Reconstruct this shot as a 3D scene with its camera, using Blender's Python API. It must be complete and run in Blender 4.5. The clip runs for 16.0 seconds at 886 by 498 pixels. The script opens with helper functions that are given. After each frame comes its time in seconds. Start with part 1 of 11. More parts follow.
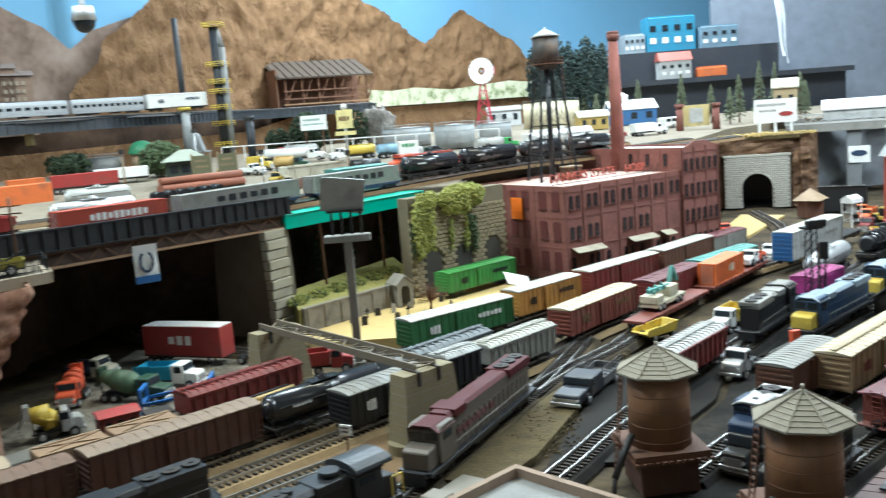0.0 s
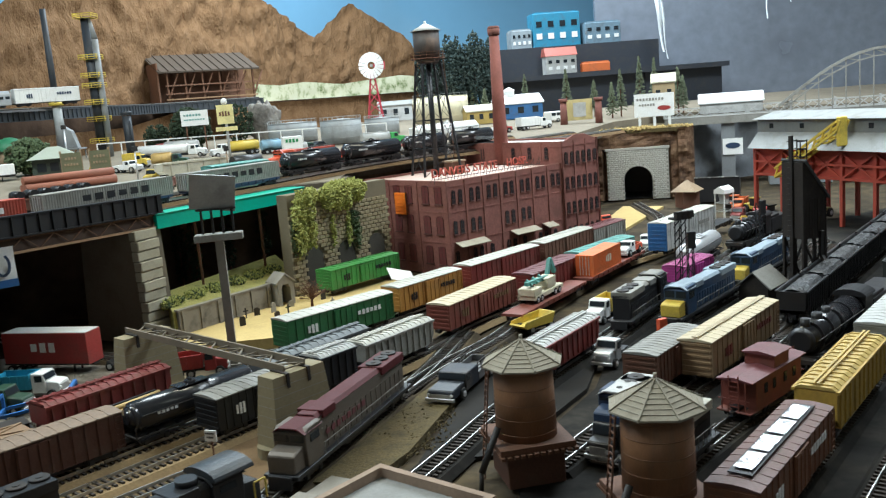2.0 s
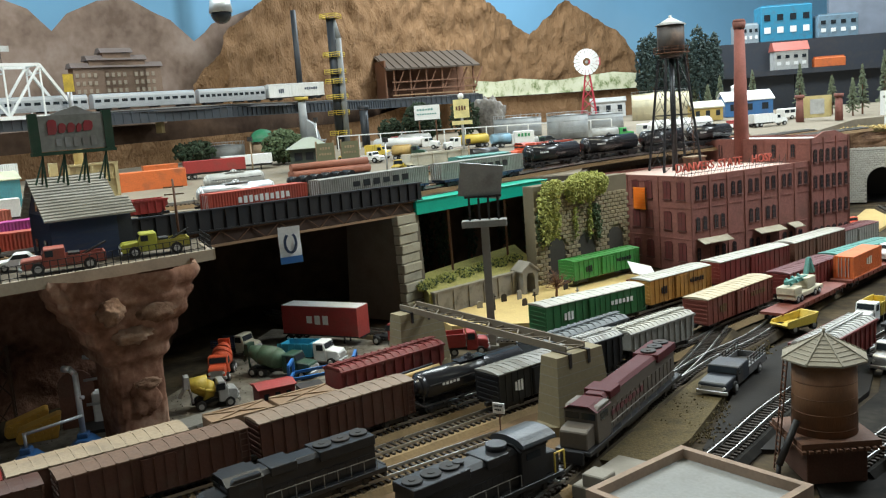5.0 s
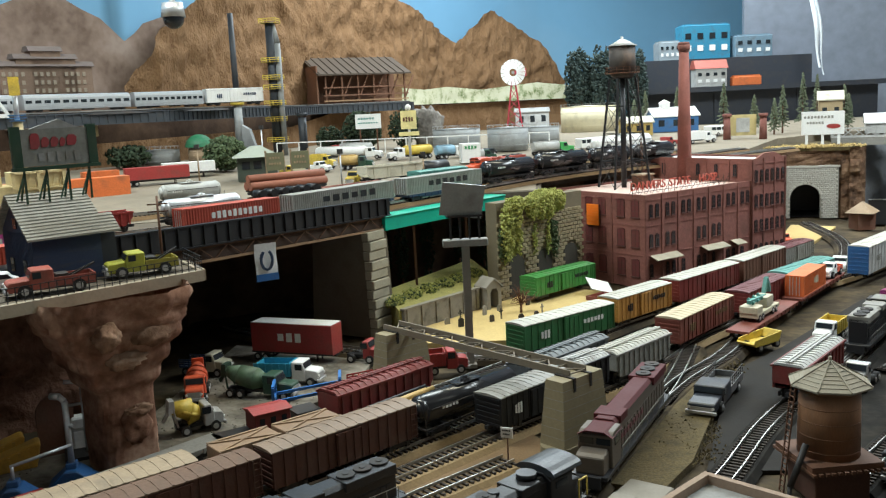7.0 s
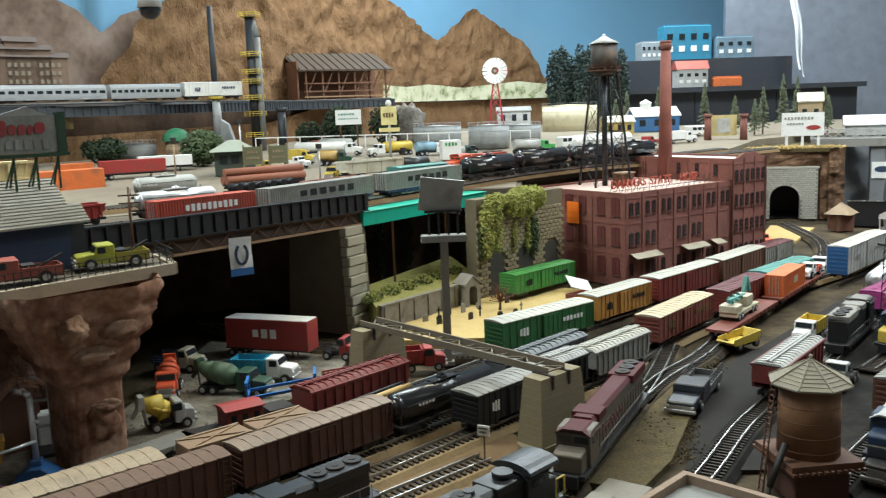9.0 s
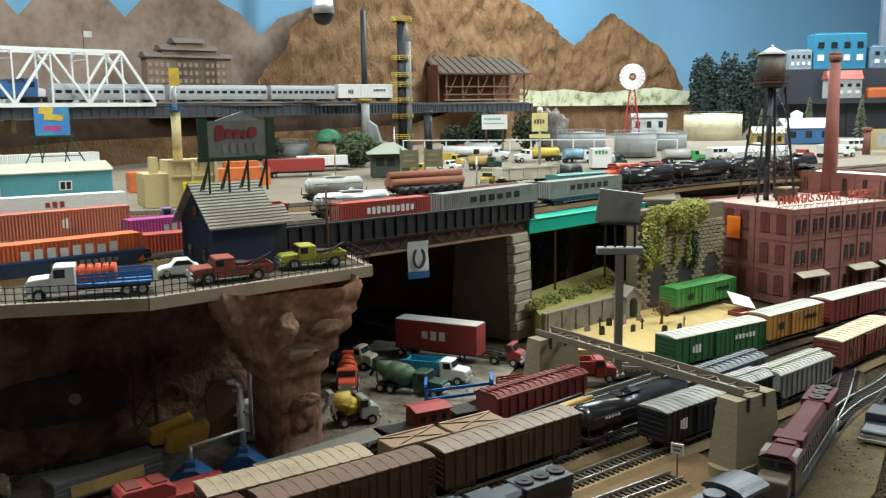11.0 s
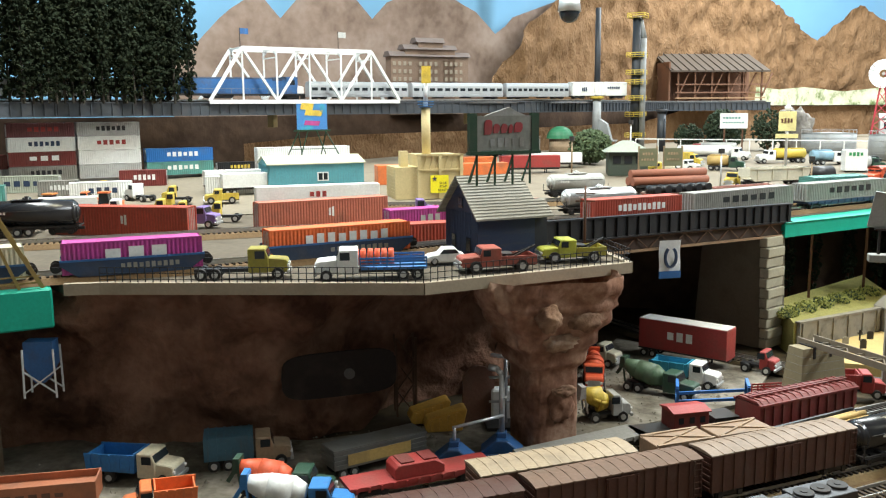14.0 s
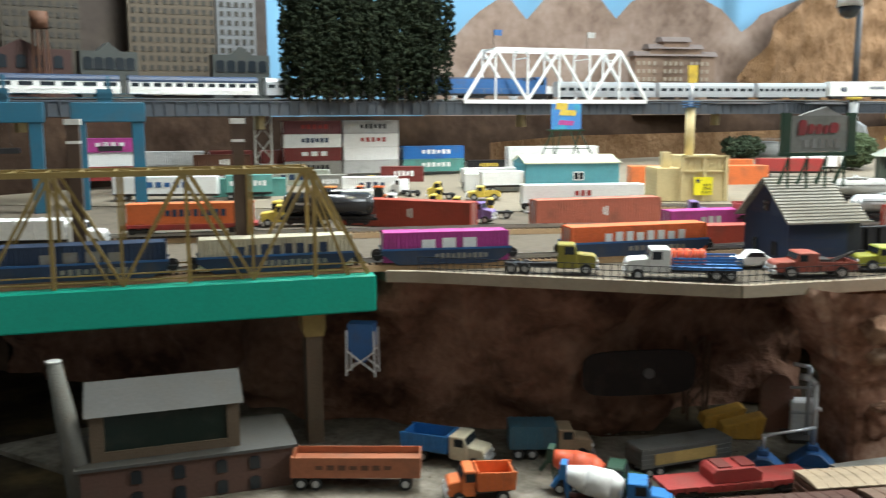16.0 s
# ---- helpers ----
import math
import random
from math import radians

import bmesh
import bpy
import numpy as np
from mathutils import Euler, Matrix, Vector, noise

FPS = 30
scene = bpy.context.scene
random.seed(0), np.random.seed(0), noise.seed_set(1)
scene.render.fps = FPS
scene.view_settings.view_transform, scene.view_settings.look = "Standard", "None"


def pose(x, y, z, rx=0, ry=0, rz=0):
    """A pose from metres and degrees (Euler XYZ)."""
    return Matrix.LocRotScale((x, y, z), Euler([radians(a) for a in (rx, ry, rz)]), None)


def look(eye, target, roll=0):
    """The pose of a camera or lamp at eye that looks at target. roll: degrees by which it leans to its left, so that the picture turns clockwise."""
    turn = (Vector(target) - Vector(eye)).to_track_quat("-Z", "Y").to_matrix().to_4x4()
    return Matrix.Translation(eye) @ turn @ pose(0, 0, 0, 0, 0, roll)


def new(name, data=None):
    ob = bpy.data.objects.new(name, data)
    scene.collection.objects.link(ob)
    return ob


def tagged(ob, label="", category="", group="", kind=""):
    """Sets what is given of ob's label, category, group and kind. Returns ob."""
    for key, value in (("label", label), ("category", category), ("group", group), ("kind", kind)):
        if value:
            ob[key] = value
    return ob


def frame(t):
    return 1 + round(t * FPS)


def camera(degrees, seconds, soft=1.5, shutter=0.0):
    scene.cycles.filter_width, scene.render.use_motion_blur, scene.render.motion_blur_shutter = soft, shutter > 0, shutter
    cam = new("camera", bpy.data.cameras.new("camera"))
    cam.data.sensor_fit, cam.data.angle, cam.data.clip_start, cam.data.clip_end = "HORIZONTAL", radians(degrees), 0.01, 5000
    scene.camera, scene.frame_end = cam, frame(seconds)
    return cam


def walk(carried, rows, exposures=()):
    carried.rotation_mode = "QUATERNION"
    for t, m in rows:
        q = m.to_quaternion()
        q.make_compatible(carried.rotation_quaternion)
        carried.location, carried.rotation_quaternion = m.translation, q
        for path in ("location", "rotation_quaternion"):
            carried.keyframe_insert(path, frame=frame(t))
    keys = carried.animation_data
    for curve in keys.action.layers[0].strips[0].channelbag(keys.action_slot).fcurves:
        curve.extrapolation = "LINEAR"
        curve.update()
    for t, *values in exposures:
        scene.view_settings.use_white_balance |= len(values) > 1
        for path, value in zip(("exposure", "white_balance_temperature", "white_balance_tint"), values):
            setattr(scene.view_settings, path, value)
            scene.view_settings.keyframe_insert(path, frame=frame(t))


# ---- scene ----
cam = camera(53.2, 16.0, 1.2, 0.6)
PATH = [
    (0, (0.22, 0.165, 0.345), (-0.01, 2.128, 0.04), -4.5),
    (0.5, (0.242, 0.189, 0.34), (0.125, 2.16, 0.019), -4.8),
    (1, (0.26, 0.196, 0.339), (0.217, 2.168, 0.008), -4.7),
    (1.5, (0.273, 0.189, 0.346), (0.266, 2.161, 0.013), -4.7),
    (2, (0.252, 0.178, 0.342), (0.245, 2.15, 0.008), -4.6),
    (2.5, (0.238, 0.174, 0.338), (0.177, 2.146, 0.005), -4.7),
    (3, (0.218, 0.165, 0.338), (0.03, 2.129, 0.014), -4.6),
    (3.5, (0.18, 0.147, 0.336), (-0.173, 2.091, 0.023), -4.5),
    (3.7, (0.159, 0.135, 0.336), (-0.27, 2.064, 0.03), -4.5),
    (5.8, (0.149, 0.139, 0.363), (-0.257, 2.074, 0.057), -3.8),
    (6, (0.122, 0.144, 0.376), (-0.232, 2.089, 0.073), -3.6),
    (6.5, (0.062, 0.134, 0.363), (-0.189, 2.093, 0.048), -3.0),
    (7, (0.047, 0.122, 0.373), (-0.161, 2.086, 0.058), -2.8),
    (7.5, (0.05, 0.138, 0.365), (-0.132, 2.105, 0.048), -2.7),
    (8, (0.059, 0.14, 0.364), (-0.085, 2.109, 0.048), -2.5),
    (8.2, (0.06, 0.139, 0.363), (-0.074, 2.109, 0.045), -2.5),
    (10.3, (-0.026, 0.138, 0.375), (-0.357, 2.085, 0.063), -0.9),
    (10.5, (-0.039, 0.127, 0.377), (-0.403, 2.069, 0.066), -0.8),
    (11, (-0.041, 0.114, 0.38), (-0.45, 2.048, 0.07), -0.8),
    (11.5, (-0.031, 0.117, 0.38), (-0.512, 2.034, 0.071), -0.9),
    (12, (-0.061, 0.098, 0.381), (-0.668, 1.979, 0.072), -1.1),
    (12.5, (-0.11, 0.08, 0.38), (-0.851, 1.912, 0.072), -1.0),
    (13, (-0.138, 0.071, 0.379), (-0.969, 1.865, 0.073), -0.7),
    (13.5, (-0.134, 0.074, 0.377), (-0.982, 1.86, 0.07), -0.6),
    (14, (-0.098, 0.083, 0.377), (-0.943, 1.869, 0.07), -0.5),
    (14.5, (-0.098, 0.076, 0.376), (-0.981, 1.844, 0.071), -0.7),
    (15, (-0.155, 0.046, 0.376), (-1.144, 1.759, 0.077), -0.6),
    (15.5, (-0.184, 0.025, 0.373), (-1.284, 1.669, 0.074), -0.2),
    (16, (-0.2, 0.007, 0.375), (-1.412, 1.569, 0.073), -0.2),
]
walk(cam, [(t, look(eye, target, roll)) for t, eye, target, roll in PATH], [(0, 0.25, 5650, 3), (0.5, 0.1, 5700, 3), (1.2, -0.08, 5750, 4), (3.5, -0.2, 6100, 6), (8, -0.2, 6150, 6), (10.5, -0.16, 6150, 6), (11.5, -0.1, 6200, 6), (12.5, 0.17, 6300, 7), (13.5, 0.42, 6320, 8), (15, 0.43, 6280, 8), (16, 0.44, 6150, 8)])
# ---- room light: ceiling lamps over the layout ----
world = bpy.data.worlds.new("room")
scene.world = world
world.use_nodes = True
world.node_tree.nodes["Background"].inputs[0].default_value = (0.75, 0.85, 1.0, 1)
world.node_tree.nodes["Background"].inputs[1].default_value = 0.3


def ceiling_lamp(x, y, z, sx, sy, watts, colour=(0.95, 1.0, 1.0)):
    data = bpy.data.lights.new("ceiling_lamp", "AREA")
    data.shape, data.size, data.size_y, data.energy, data.color = "RECTANGLE", sx, sy, watts, colour
    ob = new("ceiling_lamp", data)
    ob.matrix_world = pose(x, y, z)
    return ob


ceiling_lamp(0.3, 3.75, 1.75, 1.8, 0.5, 90)
ceiling_lamp(-1.05, 1.25, 1.75, 1.0, 0.5, 50, (0.96, 1.0, 0.96))
ceiling_lamp(1.25, 1.95, 1.45, 0.5, 1.2, 48)
ceiling_lamp(0.1, 1.5, 1.75, 0.8, 0.3, 13, (1.0, 0.91, 0.66))
ceiling_lamp(0.9, -0.4, 1.5, 1.2, 0.4, 3.0, (0.98, 0.96, 0.78))
ceiling_lamp(-0.4, -0.7, 1.75, 1.6, 0.4, 1.0, (1.0, 0.94, 0.76))

# ---- materials ----
MATS = {}


def mat(name, col, rough=0.55, metal=0.0, var=0.18, scale=35.0, bump=0.15, dirt=0.25, dirt_col=(0.10, 0.08, 0.06), spec=0.4, stretch=(1, 1, 1)):
    """Painted or moulded surface with two scales of tone, dust and fine relief."""
    if name in MATS:
        return MATS[name]
    m = bpy.data.materials.new(name)
    m.use_nodes = True
    nt = m.node_tree
    n, l = nt.nodes, nt.links
    b = n["Principled BSDF"]
    tc, info = n.new("ShaderNodeTexCoord"), n.new("ShaderNodeObjectInfo")
    mp = n.new("ShaderNodeMapping")
    mp.inputs["Scale"].default_value = stretch
    l.new(tc.outputs["Object"], mp.inputs["Vector"])
    l.new(info.outputs["Random"], mp.inputs["Location"])
    n1, n2 = n.new("ShaderNodeTexNoise"), n.new("ShaderNodeTexNoise")
    n1.inputs["Scale"].default_value, n1.inputs["Detail"].default_value = scale, 4
    n2.inputs["Scale"].default_value, n2.inputs["Detail"].default_value = scale * 9, 5
    l.new(mp.outputs[0], n1.inputs["Vector"])
    l.new(mp.outputs[0], n2.inputs["Vector"])
    lo, hi = [c * (1 - var) for c in col], [min(1, c * (1 + var)) for c in col]
    mx = n.new("ShaderNodeMix")
    mx.data_type = "RGBA"
    mx.inputs[6].default_value, mx.inputs[7].default_value = (*lo, 1), (*hi, 1)
    l.new(n2.outputs[0], mx.inputs[0])
    ramp = n.new("ShaderNodeMapRange")
    ramp.inputs[1].default_value, ramp.inputs[2].default_value, ramp.inputs[4].default_value = 0.5, 0.75, dirt
    l.new(n1.outputs[0], ramp.inputs[0])
    mx2 = n.new("ShaderNodeMix")
    mx2.data_type = "RGBA"
    mx2.inputs[7].default_value = (*dirt_col, 1)
    l.new(ramp.outputs[0], mx2.inputs[0])
    l.new(mx.outputs[2], mx2.inputs[6])
    l.new(mx2.outputs[2], b.inputs["Base Color"])
    rr = n.new("ShaderNodeMapRange")
    rr.inputs[3].default_value, rr.inputs[4].default_value = max(0.05, rough - 0.12), min(1, rough + 0.15)
    l.new(n1.outputs[0], rr.inputs[0])
    l.new(rr.outputs[0], b.inputs["Roughness"])
    b.inputs["Metallic"].default_value = metal
    b.inputs["Specular IOR Level"].default_value = spec
    if bump:
        bp = n.new("ShaderNodeBump")
        bp.inputs["Strength"].default_value, bp.inputs["Distance"].default_value = bump, 0.0012
        l.new(n2.outputs[0], bp.inputs["Height"])
        l.new(bp.outputs[0], b.inputs["Normal"])
    MATS[name] = m
    return m


def paint(r, g, b, rough=0.5, dirt=0.2):
    grey = 0.3 * r + 0.5 * g + 0.2 * b
    toned = [0.9 * (0.9 * c + 0.1 * grey) for c in (r, g, b)]
    return mat("paint_%02d_%02d_%02d" % (r * 99, g * 99, b * 99), toned, rough, var=0.25, dirt=dirt + 0.25, bump=0.25)


def rock_mat(name, a, b, c, scale, bump=0.6, dist=0.01):
    """Three tones of stone or carved foam, with deep relief."""
    m = bpy.data.materials.new(name)
    m.use_nodes = True
    n, l = m.node_tree.nodes, m.node_tree.links
    p = n["Principled BSDF"]
    tc = n.new("ShaderNodeTexCoord")
    n1, n2 = n.new("ShaderNodeTexNoise"), n.new("ShaderNodeTexNoise")
    n1.inputs["Scale"].default_value, n1.inputs["Detail"].default_value = scale, 6
    n2.inputs["Scale"].default_value, n2.inputs["Detail"].default_value = scale * 6, 6
    for q in (n1, n2):
        l.new(tc.outputs["Object"], q.inputs["Vector"])
    cr = n.new("ShaderNodeValToRGB")
    cr.color_ramp.elements[0].position, cr.color_ramp.elements[0].color = 0.3, (*a, 1)
    cr.color_ramp.elements[1].position, cr.color_ramp.elements[1].color = 0.72, (*c, 1)
    e = cr.color_ramp.elements.new(0.5)
    e.color = (*b, 1)
    ad = n.new("ShaderNodeMath")
    ad.operation = "MULTIPLY_ADD"
    ad.inputs[1].default_value, ad.inputs[2].default_value = 0.35, -0.17
    l.new(n2.outputs[0], ad.inputs[0])
    a2 = n.new("ShaderNodeMath")
    l.new(ad.outputs[0], a2.inputs[0])
    l.new(n1.outputs[0], a2.inputs[1])
    l.new(a2.outputs[0], cr.inputs[0])
    l.new(cr.outputs[0], p.inputs["Base Color"])
    p.inputs["Roughness"].default_value = 0.9
    p.inputs["Specular IOR Level"].default_value = 0.15
    bp = n.new("ShaderNodeBump")
    bp.inputs["Strength"].default_value, bp.inputs["Distance"].default_value = bump, dist
    l.new(a2.outputs[0], bp.inputs["Height"])
    l.new(bp.outputs[0], p.inputs["Normal"])
    MATS[name] = m
    return m


M_black = mat("black_plastic", (0.018, 0.018, 0.02), 0.38, dirt=0.2, dirt_col=(0.045, 0.038, 0.032))
M_gloss = mat("gloss_black_paint", (0.02, 0.02, 0.023), 0.2, dirt=0.15, dirt_col=(0.05, 0.045, 0.04), bump=0.05, spec=0.6)
M_iron = mat("dark_iron", (0.03, 0.028, 0.027), 0.6, 0.2, dirt=0.4, dirt_col=(0.09, 0.05, 0.03))
M_steel = mat("rail_steel", (0.55, 0.54, 0.52), 0.3, 0.9, dirt=0.2)
M_tyre = mat("tyre_rubber", (0.02, 0.02, 0.02), 0.8)
M_rim = mat("rim_metal", (0.5, 0.5, 0.5), 0.35, 0.6)
M_glass = mat("dark_window", (0.02, 0.025, 0.03), 0.12, dirt=0.1, bump=0)
M_white = mat("white_plastic", (0.78, 0.78, 0.76), 0.5, dirt=0.12, dirt_col=(0.4, 0.36, 0.3))
M_tie = mat("tie_plastic", (0.035, 0.026, 0.02), 0.8)
M_silver = mat("silver_paint", (0.55, 0.56, 0.57), 0.35, 0.5, dirt=0.2)
M_concrete = mat("concrete_grey", (0.25, 0.23, 0.195), 0.85, var=0.12, scale=30, dirt=0.45, dirt_col=(0.16, 0.14, 0.11))
M_gantry = mat("tan_plastic", (0.23, 0.19, 0.11), 0.7, dirt=0.35, dirt_col=(0.17, 0.14, 0.085))
M_wood = mat("stained_wood", (0.12, 0.055, 0.03), 0.7, var=0.35, scale=60, stretch=(1, 1, 4), dirt=0.4, dirt_col=(0.05, 0.03, 0.02))
M_gold = mat("brass_paint", (0.30, 0.21, 0.07), 0.45, 0.3, dirt=0.2)
M_green = mat("turquoise_paint", (0.012, 0.37, 0.255), 0.45, dirt=0.12, dirt_col=(0.02, 0.15, 0.1))
M_brick = mat("red_brick", (0.225, 0.09, 0.072), 0.85, var=0.4, scale=25, dirt=0.6, dirt_col=(0.13, 0.065, 0.05), bump=0.5)
M_grass = mat("straw_scatter", (0.085, 0.062, 0.022), 0.95, var=0.85, scale=45, bump=1.0, dirt=0.6, dirt_col=(0.03, 0.022, 0.013))
M_leaf_l = mat("light_foliage", (0.34, 0.35, 0.10), 0.9, var=0.4, scale=60, bump=0.6, dirt=0.2, dirt_col=(0.10, 0.13, 0.03))
M_leaf_d = mat("dark_foliage", (0.028, 0.045, 0.022), 0.9, var=0.5, scale=60, bump=0.6)
M_leaf_m = mat("green_foliage", (0.07, 0.10, 0.045), 0.9, var=0.5, scale=60, bump=0.6)
M_sand = mat("yellow_sand", (0.50, 0.37, 0.15), 0.95, var=0.2, scale=30, bump=0.5, dirt=0.3, dirt_col=(0.33, 0.24, 0.1))
M_cork = mat("cork_tan", (0.15, 0.092, 0.042), 0.95, var=0.45, scale=40, bump=0.4, dirt=0.35, dirt_col=(0.2, 0.14, 0.08))
M_coal = mat("coal", (0.02, 0.02, 0.021), 0.5, bump=0.8, var=0.5)
M_yellow = paint(0.75, 0.52, 0.02)
M_rim_edge = mat("edge_strip", (0.35, 0.29, 0.21), 0.6, dirt=0.25)

# ---- mesh helpers ----


def bx(bm, x0, x1, y0, y1, z0, z1, m=None):
    v = [bm.verts.new((x, y, z)) for x in (x0, x1) for y in (y0, y1) for z in (z0, z1)]
    for f in ((0, 1, 3, 2), (4, 6, 7, 5), (0, 4, 5, 1), (2, 3, 7, 6), (0, 2, 6, 4), (1, 5, 7, 3)):
        bm.faces.new([v[i] for i in f])
    if m:
        for q in v:
            q.co = m @ q.co
    return v


def cy(bm, p0, p1, r0, r1=None, seg=12, cap=True):
    p0, p1 = Vector(p0), Vector(p1)
    r1 = r0 if r1 is None else r1
    q = (p1 - p0).to_track_quat("Z", "Y").to_matrix()
    rings = []
    for p, r in ((p0, r0), (p1, r1)):
        rings.append([bm.verts.new(p + q @ Vector((r * math.cos(a), r * math.sin(a), 0))) for a in (2 * math.pi * i / seg for i in range(seg))])
    for i in range(seg):
        f = bm.faces.new((rings[0][i], rings[0][(i + 1) % seg], rings[1][(i + 1) % seg], rings[1][i]))
        f.smooth = seg > 7
    if cap:
        bm.faces.new(rings[0][::-1])
        bm.faces.new(rings[1])


def beam(bm, p0, p1, w, h=None):
    """A square bar from p0 to p1."""
    p0, p1, h = Vector(p0), Vector(p1), h or w
    d = p1 - p0
    q = d.to_track_quat("X", "Z").to_matrix().to_4x4()
    bx(bm, 0, d.length, -w / 2, w / 2, -h / 2, h / 2, Matrix.Translation(p0) @ q)


def prism(bm, pts, y0, y1):
    """An outline in x and z, drawn out along y."""
    a = [bm.verts.new((x, y0, z)) for x, z in pts]
    b = [bm.verts.new((x, y1, z)) for x, z in pts]
    k = len(pts)
    bm.faces.new(a)
    bm.faces.new(b[::-1])
    for i in range(k):
        bm.faces.new((a[i], b[i], b[(i + 1) % k], a[(i + 1) % k]))


def prism_x(bm, pts, x0, x1):
    """An outline in y and z, drawn out along x."""
    a = [bm.verts.new((x0, y, z)) for y, z in pts]
    b = [bm.verts.new((x1, y, z)) for y, z in pts]
    k = len(pts)
    bm.faces.new(a)
    bm.faces.new(b[::-1])
    for i in range(k):
        bm.faces.new((a[i], b[i], b[(i + 1) % k], a[(i + 1) % k]))


def slab(bm, pts, z0, z1):
    """An outline in x and y, drawn up along z."""
    a = [bm.verts.new((x, y, z0)) for x, y in pts]
    b = [bm.verts.new((x, y, z1)) for x, y in pts]
    k = len(pts)
    bm.faces.new(a)
    bm.faces.new(b[::-1])
    for i in range(k):
        bm.faces.new((a[i], b[i], b[(i + 1) % k], a[(i + 1) % k]))
    bm.normal_update()


def soften(bm, w=0.0008, seg=1):
    bmesh.ops.recalc_face_normals(bm, faces=bm.faces)
    es = [e for e in bm.edges if len(e.link_faces) == 2 and e.calc_face_angle(0) > 0.5]
    bmesh.ops.bevel(bm, geom=es, offset=w, segments=seg, affect="EDGES", clamp_overlap=True)


def mesh_of(bm, material):
    bmesh.ops.recalc_face_normals(bm, faces=bm.faces)
    me = bpy.data.meshes.new("mesh")
    bm.to_mesh(me)
    bm.free()
    me.materials.append(material)
    return me


def part(name, bm, material, parent=None, label="", bevel=0.0):
    if bevel:
        soften(bm, bevel)
    ob = new(name, mesh_of(bm, material))
    if parent:
        ob.parent = parent
    if label:
        tagged(ob, label)
    return ob


def split(name, rest, bm, material, parent):
    """Each loose piece as a part of its own; the largest takes the first name."""
    bm.verts.index_update()
    seen, sets = set(), []
    for v in bm.verts:
        if v in seen:
            continue
        stack, grp = [v], []
        seen.add(v)
        while stack:
            u = stack.pop()
            grp.append(u)
            for e in u.link_edges:
                w = e.other_vert(u)
                if w not in seen:
                    seen.add(w)
                    stack.append(w)
        sets.append(grp)

    def bulk(g):
        return sum(max(u.co[k] for u in g) - min(u.co[k] for u in g) for k in range(3))
    sets.sort(key=bulk, reverse=True)
    for k, g in enumerate(sets):
        b2 = bmesh.new()
        idx = {u: b2.verts.new(u.co) for u in g}
        for f in {f for u in g for f in u.link_faces}:
            b2.faces.new([idx[u] for u in f.verts])
        part(name if k == 0 else rest, b2, material, parent)
    bm.free()


def shared(name, me, parent, x=0, y=0, z=0, rx=0, ry=0, rz=0):
    ob = new(name, me)
    ob.parent = parent
    ob.matrix_basis = pose(x, y, z, rx, ry, rz)
    return ob


def thing(name, label, category, x=0, y=0, z=0, rz=0, group="", kind=""):
    ob = new(name)
    ob.empty_display_size = 0.01
    ob.matrix_basis = pose(x, y, z, 0, 0, rz)
    return tagged(ob, label, category, group, kind)


def B():
    return bmesh.new()


def word(text, size, material, parent, m, name="lettering", deep=0.0004, spread=1.0):
    """Letters in the built-in font; they read along local x, upright in local y."""
    c = bpy.data.curves.new("text", "FONT")
    c.body, c.size, c.extrude, c.align_x, c.align_y, c.space_character = text, size, deep, "CENTER", "CENTER", spread
    c.resolution_u = 3
    o = bpy.data.objects.new("text", c)
    scene.collection.objects.link(o)
    me = bpy.data.meshes.new_from_object(o)
    bpy.data.objects.remove(o)
    me.materials.append(material)
    ob = new(name, me)
    ob.parent = parent
    ob.matrix_basis = m
    return ob


def bars(parent, material, x, z, n, w, h, y, name="lettering", gap=0.35, thick=0.0006):
    """Plain bars in place of writing on the side at local y."""
    bm = B()
    step = w / n
    for i in range(n):
        x0 = x - w / 2 + i * step
        hh = h * (1 if i % 3 else 0.8)
        bx(bm, x0, x0 + step * (1 - gap), min(y, y + math.copysign(thick, y)), max(y, y + math.copysign(thick, y)), z - hh / 2, z + hh / 2)
    return part(name, bm, material, parent)


# wheels shared by all vehicles
WHEEL = {}


def wheel_mesh(r, w, which):
    key = (round(r, 4), round(w, 4), which)
    if key not in WHEEL:
        bm = B()
        if which == "tyre":
            cy(bm, (0, -w / 2, 0), (0, w / 2, 0), r, seg=16)
            WHEEL[key] = mesh_of(bm, M_tyre)
        elif which == "rim":
            cy(bm, (0, -w / 2 - 0.0006, 0), (0, w / 2 + 0.0006, 0), r * 0.55, seg=12)
            cy(bm, (0, -w / 2 - 0.0014, 0), (0, w / 2 + 0.0014, 0), r * 0.2, seg=8)
            WHEEL[key] = mesh_of(bm, M_rim)
        elif which == "rail":
            cy(bm, (0, -0.0095, 0), (0, -0.0072, 0), r, seg=14)
            cy(bm, (0, 0.0072, 0), (0, 0.0095, 0), r, seg=14)
            cy(bm, (0, -0.0072, 0), (0, 0.0072, 0), r * 0.25, seg=6)
            WHEEL[key] = mesh_of(bm, M_iron)
        else:
            for s in (-1, 1):
                bx(bm, -0.016, 0.016, s * 0.0125 - 0.0012, s * 0.0125 + 0.0012, 0.003, 0.0075)
                for k in (-1, 1):
                    bx(bm, k * 0.012 - 0.0025, k * 0.012 + 0.0025, s * 0.0135 - 0.0014, s * 0.0135 + 0.0014, 0.0015, 0.007)
            bx(bm, -0.004, 0.004, -0.012, 0.012, 0.004, 0.0095)
            WHEEL[key] = mesh_of(bm, M_black)
    return WHEEL[key]


